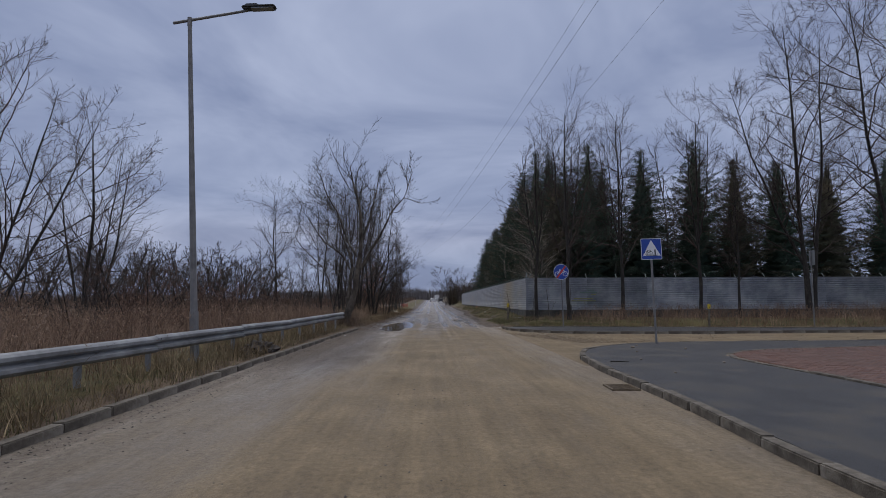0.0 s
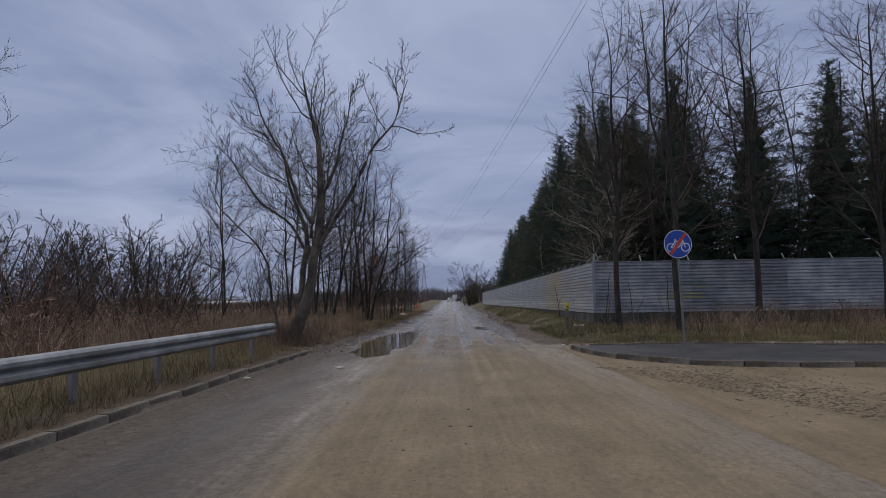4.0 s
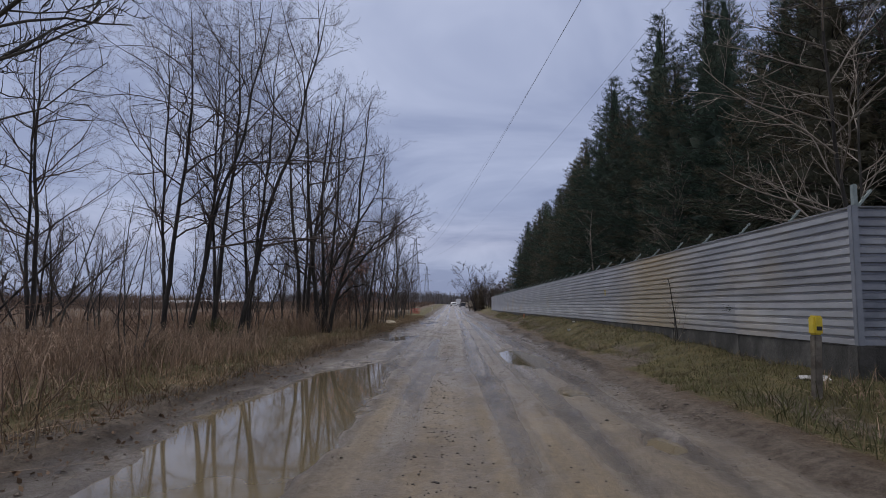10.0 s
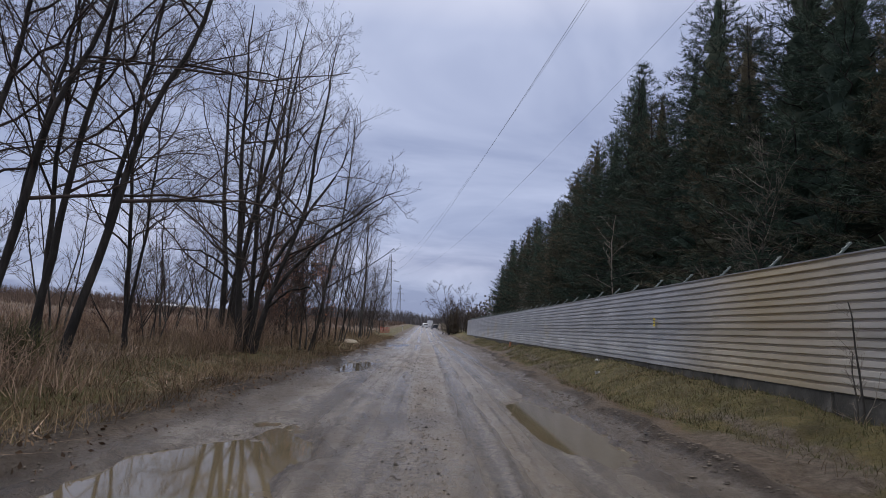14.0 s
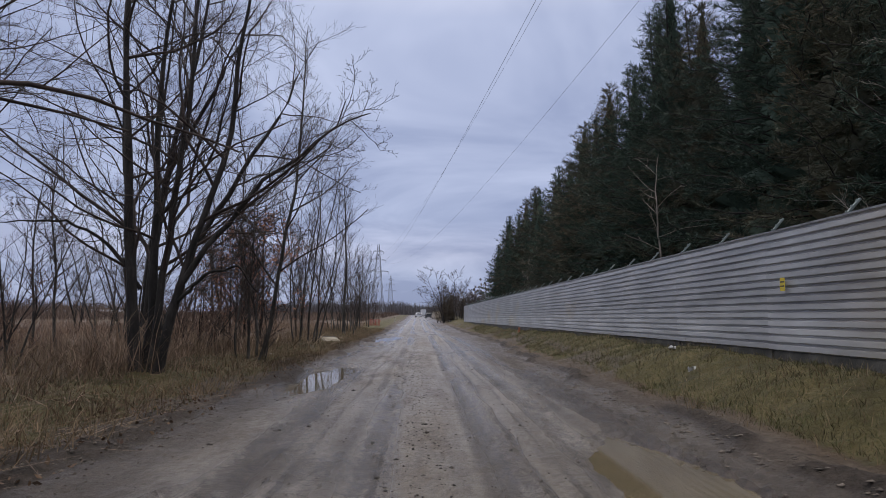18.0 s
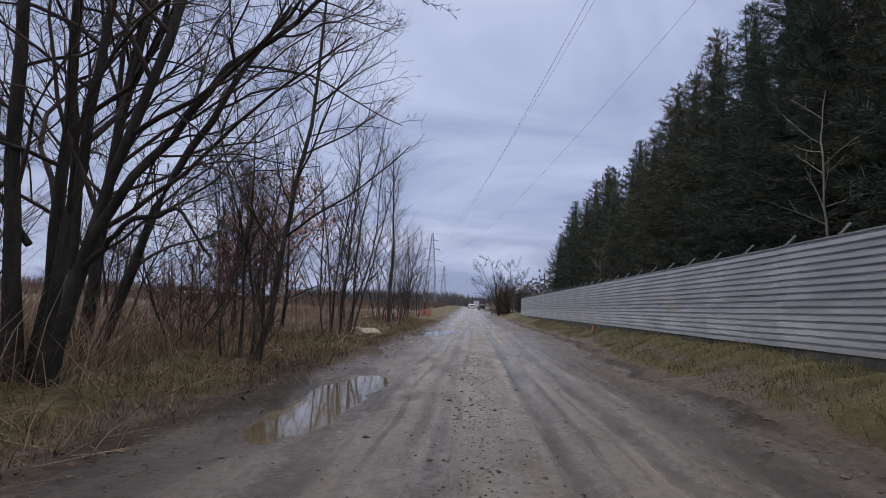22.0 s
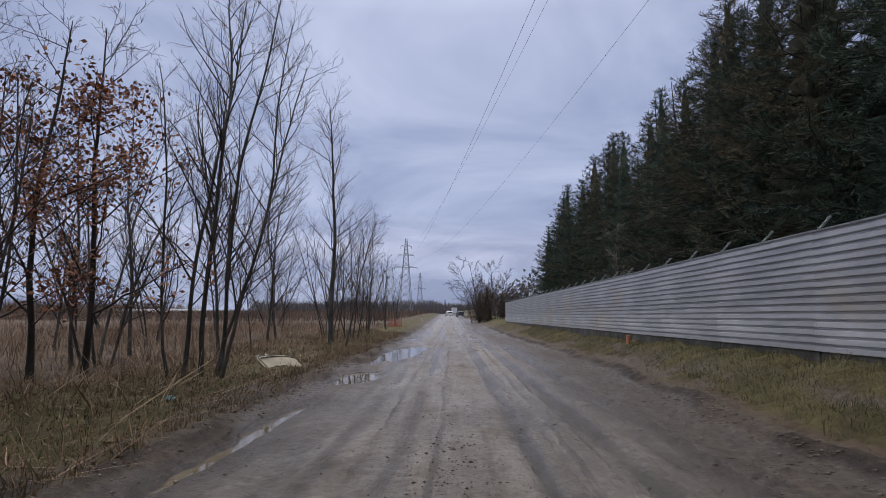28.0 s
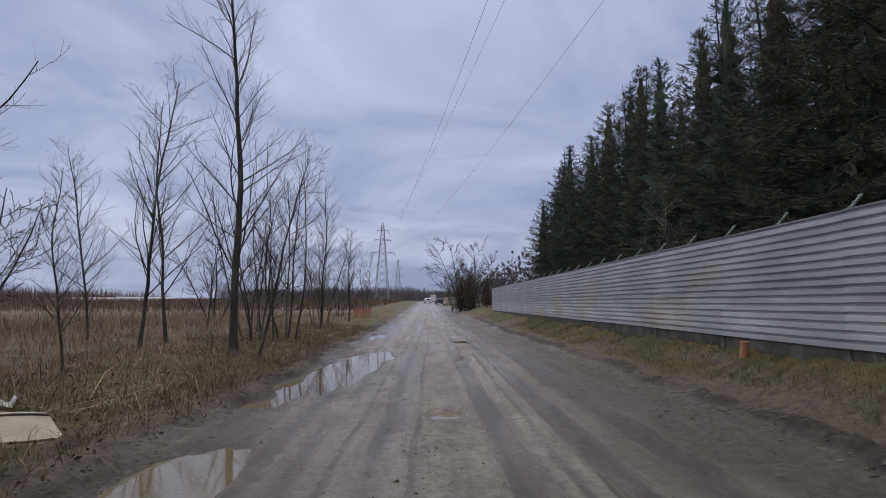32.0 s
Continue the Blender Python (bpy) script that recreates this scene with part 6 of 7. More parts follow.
TEAL = material("faded_teal_plastic", [(0.08, 0.2, 0.24), (0.14, 0.3, 0.34)], 9, 0.5)
for k, (nm, lb, x, y, a, b, c_, m_) in enumerate((("paper_cup", "crushed white cup lying at the kerb end", 3.55, 32.3, 0.12, 0.08, 0.07, LITTER), ("plastic_scrap", "white plastic scrap in the muddy verge", 5.3, 56.3, 0.16, 0.1, 0.1, LITTER),
        ("plastic_scrap", "white plastic scrap on the wet road", -2.3, 27.0, 0.2, 0.12, 0.03, LITTER), ("plastic_scrap", "white plastic scrap on the wet road", -3.75, 25.3, 0.14, 0.1, 0.04, LITTER),
        ("plastic_bag", "torn pale plastic bag under the zinc fence", 5.3, 38.4, 0.5, 0.2, 0.1, LITTER), ("plastic_bottle", "crushed teal plastic bottle in dead grass", -4.3, 67.6, 0.26, 0.12, 0.08, TEAL),
        ("board_scrap", "pale scrap of board in the muddy verge", -4.1, 48.6, 0.5, 0.1, 0.03, LITTER), ("plastic_scrap", "white plastic scrap behind the dumped panel", -5.35, 75.6, 0.3, 0.25, 0.18, LITTER),
        ("plastic_scrap", "white plastic scrap among fallen stems", -4.6, 62.0, 0.22, 0.14, 0.06, LITTER), ("plastic_scrap", "white plastic scrap in the verge mud", 4.63, 53.85, 0.12, 0.08, 0.14, LITTER))):
    scrap(nm, lb, x, y, a, b, c_, m_, 60 + k)
heap = thing("earth_heap", "dark heap of dumped earth under the guard rail", "heap", pose(-4.75, 15.8, 0.1))
bm = bmesh.new()
bmesh.ops.create_icosphere(bm, subdivisions=4, radius=1.0)
for v in bm.verts:
    q = v.co * (0.8 + 0.45 * noise.noise(v.co * 2.3) + 0.18 * noise.noise(v.co * 7))
    v.co = Vector((q.x * 0.5, q.y * 0.95, q.z * 0.32))
part("mound", bm, DARKSOIL, heap)
tag = thing("fence_tag", "small yellow service tag riveted to the zinc fence", "sign", pose(5.885, 53.1, 1.95, 0, 0, -90), kind="")
bm = bmesh.new()
box(bm, 0, 0, 0, 0.14, 0.006, 0.22, bevel=0.002)
part("plate", bm, YELLOW, tag)
bm = bmesh.new()
bar(bm, -0.05, 0.04, 0.05, 0.04, 0.022, -0.006)
bar(bm, -0.05, -0.03, 0.05, -0.03, 0.022, -0.006)
part("print", bm, BLACK, tag)

# drain grate by the kerb, a stick and stones on the cycle path
grate = thing("drain_grate", "rusty iron drain grate choked with sand beside the kerb", "drain", pose(2.98, 9.2, 0.012, 0, 0, -2))
for nm, cx, cy, sx, sy in [("frame_bar", sg * 0.21, 0, 0.04, 0.62) for sg in (-1, 1)] + [("frame_bar", 0, sg * 0.29, 0.38, 0.04) for sg in (-1, 1)] + [("grate_bar", 0, -0.23 + 0.0767 * k, 0.38, 0.028) for k in range(7)]:
    bm = bmesh.new()
    box(bm, cx, cy, 0, sx, sy, 0.03 if nm == "frame_bar" else 0.024, bevel=0.004)
    part(nm, bm, RUSTIRON, grate)
stick = thing("fallen_stick", "short dark stick lying on the asphalt path", "stick", pose(3.95, 12.45, 0.115, 0, 0, -12))
bm = bmesh.new()
rod(bm, (-0.2, 0, 0), (0.0, 0.012, 0.004), 0.014, 0.012, 7)
rod(bm, (0.0, 0.012, 0.004), (0.19, -0.01, 0), 0.012, 0.006, 7)
part("shaft", bm, BARK, stick)
rs_ = random.Random(71)
for x, y, r in ((5.55, 16.5, 0.05), (6.8, 15.9, 0.04), (5.2, 15.1, 0.03), (4.6, 13.0, 0.025), (6.1, 12.2, 0.03), (4.35, 10.4, 0.022), (5.9, 17.2, 0.035)):
    bm = bmesh.new()
    bmesh.ops.create_icosphere(bm, subdivisions=2, radius=r)
    for v in bm.verts:
        v.co = Vector((v.co.x * 1.3, v.co.y, v.co.z * 0.7)) * (1 + 0.35 * noise.noise(v.co * 22 + Vector((x, y, 0))))
    o = part("stone", bm, MUDBROWN, None)
    o.matrix_basis = pose(x, y, 0.10 + r * 0.45, 0, 0, rs_.uniform(0, 360))
    tagged(o, "small muddy stone lying on the asphalt path", "stone", "stones on the path")
# spray paint on the ribs of the front fence
smear = thing("spray_paint", "faded yellow and green spray paint on the front fence", "graffiti", pose(0, FENCE_Y + 0.02 - 0.056, 0.86))
for nm, k, x0, x1, m_ in (("yellow_stroke", 4, 8.75, 10.3, PAINT_YELLOW), ("yellow_stroke", 5, 8.9, 10.15, PAINT_YELLOW), ("green_stroke", 8, 9.3, 10.4, PAINT_GREEN), ("green_stroke", 9, 9.8, 10.2, PAINT_GREEN), ("yellow_stroke", 7, 10.0, 10.35, PAINT_YELLOW)):
    bm = bmesh.new()
    zc = (k + 0.25) * 2.02 / 15
    bar(bm, x0, zc, x1, zc, 0.055, 0)
    part(nm, bm, m_, smear)

# ---- overhead line ----
for nm, a, b, c_, d, e in (("power_line", 16.446, -0.11504, 27.139, -0.07794, 0.0004), ("power_line", 10.542, -0.08798, 16.549, -0.0283, 0.0003), ("power_line", 20.014, -0.11217, 24.706, -0.08281, 0.00042)):
    ys = np.linspace(-60, 285, 40)
    P = np.stack([a + b * ys, ys, c_ + d * ys + e * (ys - 60) ** 2], 1)
    tagged(part(nm, raw_mesh(nm, *tubes(P[None], np.full((1, 40), 0.0095), 5), WIRE), None), "thin grey overhead power cable sagging towards a pylon", "power line", "overhead cables")


def pylon(x, y, h, turn):
    p = thing("lattice_pylon", "distant grey steel lattice pylon with three crossarms", "pylon", pose(x, y, float(rise(y)) - 0.2, 0, 0, turn), "pylons")
    half = lambda z: 2.2 * (1 - z / h) + 0.28
    for sx in (-1, 1):
        for sy in (-1, 1):
            bm = bmesh.new()
            rod(bm, (sx * half(0), sy * half(0), 0), (sx * half(h), sy * half(h), h), 0.10, 0.07, 5)
            part("leg", bm, LATTICE, p)
    bm = bmesh.new()
    z = 0.0
    while z < h - 1:
        st = 0.9 * half(z) + 0.9
        for sx, sy, tx, ty in ((-1, -1, 1, -1), (1, -1, 1, 1), (1, 1, -1, 1), (-1, 1, -1, -1)):
            z2 = min(z + st, h)
            rod(bm, (sx * half(z), sy * half(z), z), (tx * half(z2), ty * half(z2), z2), 0.045, sides=4)
            rod(bm, (tx * half(z), ty * half(z), z), (sx * half(z2), sy * half(z2), z2), 0.045, sides=4)
        z += st
    tagged(part("bracing", bm, LATTICE, p), kind="stuff")
    for zz, w in ((h * 0.62, 4.2), (h * 0.78, 3.0), (h * 0.9, 2.0)):
        bm = bmesh.new()
        for sx in (-1, 1):
            rod(bm, (0, 0, zz + 0.7), (sx * w, 0, zz), 0.07, sides=4)
            rod(bm, (0, 0.3, zz), (sx * w, 0, zz), 0.07, sides=4)
            rod(bm, (sx * w, 0, zz), (sx * w, 0, zz - 1.0), 0.06, sides=5)
        part("crossarm", bm, LATTICE, p)


pylon(-15.4, 285, 28, 12)
pylon(-19.5, 500, 29, 12)


# ---- far vehicles ----
def vehicle(name, label, x, y, turn, paint, L, W, H, boxy):
    v = thing(name, label, "car", pose(x, y, float(rise(y)), 0, 0, turn), "parked vehicles far down the road")
    bm = bmesh.new()
    if boxy:
        side = [(-L / 2, 0.35), (L / 2, 0.35), (L / 2, 0.95), (L / 2 - 0.7, 1.15), (L / 2 - 1.3, H), (-L / 2, H)]
    else:
        side = [(-L / 2, 0.3), (L / 2, 0.3), (L / 2, 0.75), (L / 2 - 1.1, 0.95), (L / 2 - 1.8, H), (-L / 2 + 0.9, H), (-L / 2 + 0.1, 0.95)]
    a = [bm.verts.new((-W / 2, s, z)) for s, z in side]
    b = [bm.verts.new((W / 2, s, z)) for s, z in side]
    bm.faces.new(a), bm.faces.new(b)
    for k in range(len(side)):
        j = (k + 1) % len(side)
        bm.faces.new((a[k], a[j], b[j], b[k]))
    bmesh.ops.recalc_face_normals(bm, faces=bm.faces)
    bmesh.ops.bevel(bm, geom=list(bm.edges), offset=0.06, segments=2, affect="EDGES")
    part("body", bm, paint, v)
    for sgn in (-1, 1):
        bm = bmesh.new()
        box(bm, 0, sgn * (L / 2 - (0.02 if sgn < 0 else 0.02)), H * 0.72, W * 0.8, 0.03, H * 0.22, bevel=0.01)
        part("windscreen" if sgn > 0 else "rear_window", bm, GLASS, v)
        for s in (-1, 1):
            bm = bmesh.new()
            rod(bm, (s * (W / 2 - 0.2), sgn * L * 0.31, 0.32), (s * (W / 2 + 0.01), sgn * L * 0.31, 0.32), 0.32, sides=18)
            w = part("wheel", bm, TYRE, v)
            bm = bmesh.new()
            rod(bm, (s * (W / 2 + 0.008), sgn * L * 0.31, 0.32), (s * (W / 2 + 0.02), sgn * L * 0.31, 0.32), 0.19, sides=14)
            part("rim", bm, GALV, w)
    return v


vehicle("white_van", "tall white van standing far down the muddy road", 2.5, 300, 4, CARWHITE, 5.6, 2.0, 2.6, True)
vehicle("white_car", "white car parked on the verge far down the road", 0.4, 250, 8, CARWHITE, 4.4, 1.8, 1.45, False)
vehicle("beige_van", "beige van parked beside dark bushes", 5.1, 205, 10, CARTAN, 4.8, 1.9, 1.9, True)
vehicle("dark_car", "dark car parked beside dark bushes", 3.4, 230, 6, CARDARK, 4.4, 1.8, 1.5, False)

# white sheds across the field
for k, (x, y, w, h) in enumerate(((-112, 279, 15, 2.9), (-96, 283, 17, 3.1), (-128, 274, 12, 2.6))):
    s = thing("field_shed", "long low shed with a white sheet roof across the field", "shed", pose(x, y, -0.4 + float(rise(y)) * 0.3, 0, 0, 24), "sheds across the field")
    bm = bmesh.new()
    box(bm, 0, 0, h * 0.3, w, 6, h * 0.6)
    part("wall", bm, BASEWALL, s)
    bm = bmesh.new()
    for sg in (-1, 1):
        v = [bm.verts.new(q) for q in ((-w / 2 - 0.3, sg * 3.4, h * 0.58), (w / 2 + 0.3, sg * 3.4, h * 0.58), (w / 2 + 0.3, 0, h), (-w / 2 - 0.3, 0, h))]
        bm.faces.new(v)
    bmesh.ops.solidify(bm, geom=list(bm.faces), thickness=0.12)
    part("roof", bm, ROOFWHITE, s)
    for j in range(4):
        bm = bmesh.new()
        box(bm, -w * 0.36 + j * w * 0.24, -3.02, h * 0.34, 1.1, 0.06, 0.7)
        part("window", bm, GLASS, s)
# ---- grass, weeds, fallen stems, clods ----
def blades(name, x, y, h, w, lean, mat, seed, label, category, z=None, head=0.0, curl=0.35):
    """Many thin blades as one object: two faces each, and a ragged seed head where head > 0."""
    rg = np.random.default_rng(seed)
    n = len(x)
    z = land(x, y)[0] if z is None else z
    a = rg.uniform(0, 2 * math.pi, n)
    la, lm = rg.uniform(0, 2 * math.pi, n), rg.uniform(1.3, 1.56, n) if lean > 1.3 else np.minimum(np.abs(rg.normal(0, lean, n)), 1.5)
    up_ = np.stack([np.cos(la) * np.sin(lm), np.sin(la) * np.sin(lm), np.cos(lm)], 1) * h[:, None]
    side = np.stack([np.cos(a), np.sin(a), 0 * a], 1) * w[:, None] / 2
    b = np.stack([x, y, z - 0.02], 1)
    bend = np.stack([np.cos(la), np.sin(la), -0.5 * np.ones(n)], 1) * (h * curl * rg.uniform(0, 1, n))[:, None]
    mid, tip = b + up_ * 0.55 + bend * 0.2, b + up_ + bend
    tip[:, 2] = np.maximum(tip[:, 2], z + 0.02)
    v = [b - side, b + side, mid + side * 0.8, mid - side * 0.8, tip + side * 0.2, tip - side * 0.2]
    f = [[0, 1, 2, 3], [3, 2, 4, 5]]
    if head:
        k = 6
        for s in range(3):
            c = b + up_ * (0.62 + 0.14 * s) + bend * (0.4 + 0.2 * s)
            d = rg.normal(0, 1, (n, 3))
            d[:, 2] = np.abs(d[:, 2]) * 0.8
            d *= (head * h * rg.uniform(0.4, 1.3, n) / np.linalg.norm(d, axis=1))[:, None]
            q = np.cross(d, rg.normal(0, 1, (n, 3)))
            q *= (0.07 * head * h / (np.linalg.norm(q, axis=1) + 1e-9))[:, None]
            v += [c, c + d * 0.5 + q, c + d, c + d * 0.5 - q]
            f.append([k, k + 1, k + 2, k + 3])
            k += 4
    v = np.stack(v, 1)
    m = v.shape[1]
    faces = ((np.arange(n) * m)[:, None, None] + np.array(f)[None]).reshape(-1, 4)
    return tagged(part(name, raw_mesh(name, v.reshape(-1, 3), faces, mat), None), label, category, kind="stuff")


def scatter(n, x0, x1, y0, y1, seed, patch=0.0, scale=0.4):
    rg = np.random.default_rng(seed)
    x, y = rg.uniform(x0, x1, n), rg.uniform(y0, y1, n)
    if patch:
        k = fbm(x * scale, y * scale, 3, seed) > rg.uniform(0.5 - patch, 0.5 + patch, n) * 0.9
        x, y = x[k], y[k]
    return x, y


def left_of(x, y, gap):
    """Keeps what grows at least gap metres off the road's left edge."""
    k = (np.interp(y, *LEFT_EDGE) - x > gap) & (((x + 4.2) / 0.9) ** 2 + ((y - 73.2) / 1.2) ** 2 > 1)
    return x[k], y[k]


R_ = np.random.default_rng(77)
U = lambda n, a, b: R_.uniform(a, b, n)
# tall brown weeds over the left-hand field
x, y = scatter(56000, -15, -5.6, -4, 62, 201, 0.35)
k = x < np.interp(y, [28, 34, 48, 62], [-5.6, -6.2, -7.4, -7.8])
x, y = x[k], y[k]
blades("tall_weeds", x, y, U(len(x), 0.7, 1.5) * np.interp(y, [28, 36, 44, 62], [1.15, 0.75, 0.55, 0.4]) * (0.3 + 1.25 * fbm(x * 0.45, y * 0.45, 4, 71)), U(len(x), 0.004, 0.010), 0.28, WEED, 1, "tall dead reddish-brown weeds filling the field", "weeds", head=0.07, curl=0.35)
x, y = scatter(24000, -70, -14, -20, 130, 202, 0.3, 0.15)
blades("field_weeds", x, y, U(len(x), 0.7, 1.5) * np.interp(y, [30, 70, 130], [1.0, 0.72, 0.6]), U(len(x), 0.02, 0.04), 0.16, WEED, 2, "dead brown weeds of the open field", "weeds", head=0.06)
x, y = scatter(11000, -260, -60, -40, 420, 203)
blades("far_field_brush", x, y, U(len(x), 0.5, 1.1), U(len(x), 0.15, 0.4), 0.3, FIELDBRUSH, 3, "far brown brush across the field", "brush")
# straw-coloured field grass further on
x, y = scatter(30000, -22, -5.2, 58, 128, 204, 0.35)
blades("straw_field", x, y, U(len(x), 0.12, 0.5), U(len(x), 0.008, 0.018), 0.75, TANGRASS, 4, "tan dead grass of the field", "grass", head=0.1)
x, y = scatter(9000, -9.5, -5.6, 40, 66, 205, 0.35)
blades("straw_tussocks", x, y, U(len(x), 0.15, 0.6), U(len(x), 0.006, 0.014), 0.7, STRAW, 5, "straw tussocks under the roadside alders", "grass", head=0.1)
x, y = scatter(9000, -8.6, -4.4, 31, 46, 206, 0.35)
x, y = left_of(x, y, 1.5)
blades("dead_stems", x, y, U(len(x), 0.25, 0.9), U(len(x), 0.008, 0.016), 0.35, REED, 6, "pale dead stems under the roadside willow", "weeds", head=0.1)
x, y = scatter(15000, -26, -8.6, 64, 116, 225, 0.35, 0.3)
blades("russet_weeds", x, y, U(len(x), 0.3, 0.95), U(len(x), 0.008, 0.018), 0.4, WEED, 39, "russet dead weeds standing across the open field", "weeds", head=0.1)
# verge behind the kerb and along the guard rail
x, y = scatter(15000, -5.7, -4.35, -4, 31.5, 207, 0.4, 0.8)
blades("verge_straw", x, y, U(len(x), 0.12, 0.5), U(len(x), 0.006, 0.014), 0.5, STRAW, 7, "matted straw-coloured grass under the guard rail", "grass")
x, y = scatter(7000, -5.4, -4.3, -4, 31, 208, 0.4, 0.8)
blades("verge_green", x, y, U(len(x), 0.06, 0.2), U(len(x), 0.005, 0.011), 0.5, GREEN, 8, "thin green grass behind the kerb", "grass")
# left verge past the kerb: flattened grass, fallen stems, leaves
x, y = scatter(60000, -8.2, -3.0, 32.0, 104, 209, 0.35, 0.7)
x, y = left_of(x, y, 0.22)
blades("flattened_grass", x, y, U(len(x), 0.1, 0.38), U(len(x), 0.006, 0.015), 0.95, TANGRASS, 9, "flattened tan grass on the muddy verge", "grass")
x, y = scatter(24000, -6.4, -3.2, 36, 104, 210, 0.35, 0.5)
x, y = left_of(x, y, 0.35)
blades("verge_tufts", x, y, U(len(x), 0.06, 0.2), U(len(x), 0.006, 0.012), 0.55, GREEN, 10, "low green tufts on the muddy verge", "grass")
x, y = scatter(13000, -7.2, -3.4, 31.5, 96, 211, 0.4, 0.5)
x, y = left_of(x, y, 0.35)
blades("fallen_stems", x, y, U(len(x), 0.4, 1.3), U(len(x), 0.008, 0.018), 1.38, REED, 11, "fallen grey-brown stems matted on the verge", "stems", curl=0.05)
# the frayed edge where verge grass creeps over the mud
re_ = np.random.default_rng(91)
n = 34000
y = re_.uniform(33, 104, n)
x = np.interp(y, *LEFT_EDGE) - 0.1 - np.abs(re_.normal(0, 0.75, n)) - 0.45 * fbm(y * 0.5, y * 0 + 2, 3, 92)
k = fbm(x * 0.8, y * 0.6, 3, 93) > re_.uniform(0.25, 0.62, n)
x, y = x[k], y[k]
k = re_.uniform(size=len(x)) < np.interp(y, [33, 56, 66, 100], [0.75, 0.6, 0.35, 0.3])
blades("edge_thatch", x[k], y[k], re_.uniform(0.08, 0.3, k.sum()), re_.uniform(0.005, 0.012, k.sum()), 1.1, TANGRASS, 94, "matted brown thatch creeping over the road's muddy edge", "grass")
blades("edge_moss_grass", x[~k], y[~k], re_.uniform(0.03, 0.13, (~k).sum()), re_.uniform(0.005, 0.011, (~k).sum()), 0.7, GREEN, 95, "short dark green grass along the muddy edge", "grass")
# right verge
x, y = scatter(130000, 3.3, 6.1, 33.5, 104, 212, 0.35, 0.6)
k = x - np.interp(y, *RIGHT_EDGE) > 0.3 + 0.9 * fbm(x * 0.55, y * 0.3, 4, 69)
x, y = x[k], y[k]
blades("verge_turf", x, y, U(len(x), 0.04, 0.15), U(len(x), 0.005, 0.011), 0.8, GREEN, 12, "short winter grass under the zinc fence", "grass")
x, y = scatter(46000, 3.3, 6.1, 33.5, 126, 213, 0.4, 0.5)
k = x - np.interp(y, *RIGHT_EDGE) > 0.2 + 0.7 * fbm(x * 0.7, y * 0.4, 4, 70)
x, y = x[k], y[k]
blades("verge_thatch", x, y, U(len(x), 0.08, 0.24), U(len(x), 0.005, 0.01), 1.15, STRAW, 13, "dead tan thatch on the fence verge", "grass")
# rough growth before the front fence
x, y = scatter(13000, 4.8, 40, 31.6, 38.0, 214, 0.35, 0.5)
k = y > np.interp(x, [4.1, 7.4, 10, 17, 34], [31.7, 31.8, 30.6, 29.2, 28.8]) + 0.3
x, y = x[k], y[k]
blades("rough_weeds", x, y, U(len(x), 0.3, 1.15) * np.interp(x, [7, 9.5], [0.32, 1.0]), U(len(x), 0.009, 0.02), 0.5, WEED, 14, "rough dead weeds before the front fence", "weeds", head=0.12)
x, y = scatter(6000, 9, 40, 28.6, 34, 215, 0.35, 0.5)
k = y > np.interp(x, [10, 17, 34], [30.6, 29.2, 28.8])
x, y = x[k], y[k]
blades("rough_straw", x, y, U(len(x), 0.1, 0.45), U(len(x), 0.01, 0.02), 0.7, STRAW, 15, "straw and brash beside the side road", "grass")
# brash, stalks and dead stems before the fence corner
x, y = scatter(2600, 3.7, 9.5, 32.0, 37.6, 221, 0.4, 0.8)
k = x - np.interp(y, *RIGHT_EDGE) > 0.35
x, y = x[k], y[k]
blades("corner_brash", x, y, U(len(x), 0.25, 0.9), U(len(x), 0.007, 0.015), 1.35, REED, 31, "broken pale stalks and brash before the fence corner", "stems", curl=0.1)
x, y = scatter(4200, 3.6, 9.5, 32.0, 37.6, 222, 0.4, 0.8)
k = x - np.interp(y, *RIGHT_EDGE) > 0.3
x, y = x[k], y[k]
blades("corner_weeds", x, y, U(len(x), 0.08, 0.4), U(len(x), 0.008, 0.018), 0.8, GREEN, 32, "low dull green weeds before the fence corner", "weeds", head=0.1)
# brash heaped round the willow's foot
rg_ = np.random.default_rng(96)
n = 1500
a_, d_ = rg_.uniform(0, 6.28, n), np.abs(rg_.normal(0, 0.75, n))
x, y = left_of(-5.0 + d_ * np.cos(a_), 33.3 + 1.5 * d_ * np.sin(a_), 0.25)
blades("willow_brash", x, y, rg_.uniform(0.25, 1.0, len(x)), rg_.uniform(0.008, 0.016, len(x)), 1.1, BRASH, 97, "dark broken brash heaped round the willow's foot", "stems", curl=0.2)
# tall pale stalks beyond the long puddle, and arching stems at the alder's foot
x, y = scatter(6500, -10.5, -5.6, 33, 66, 223, 0.3, 0.7)
blades("pale_stalks", x, y, U(len(x), 0.5, 1.25) * np.interp(y, [38, 46], [1.0, 0.5]), U(len(x), 0.008, 0.016), 0.3, REED, 33, "tall pale dead stalks beyond the long puddle", "weeds", head=0.08, curl=0.5)
for cx, cy, n, sd in ((-6.0, 55.0, 420, 34), (-6.6, 58.2, 420, 35), (-5.4, 61.5, 300, 36), (-5.6, 70.6, 140, 37)):
    rg_ = np.random.default_rng(sd)
    blades("arching_stems", cx + rg_.normal(0, 0.55, n), cy + rg_.normal(0, 0.7, n), rg_.uniform(0.6, 1.7, n), rg_.uniform(0.008, 0.015, n), 0.75, REED, sd, "arching pale dead stems at a tree's foot", "stems", curl=0.5)
x, y = scatter(60, -6.0, -3.9, 65.6, 68.6, 224)
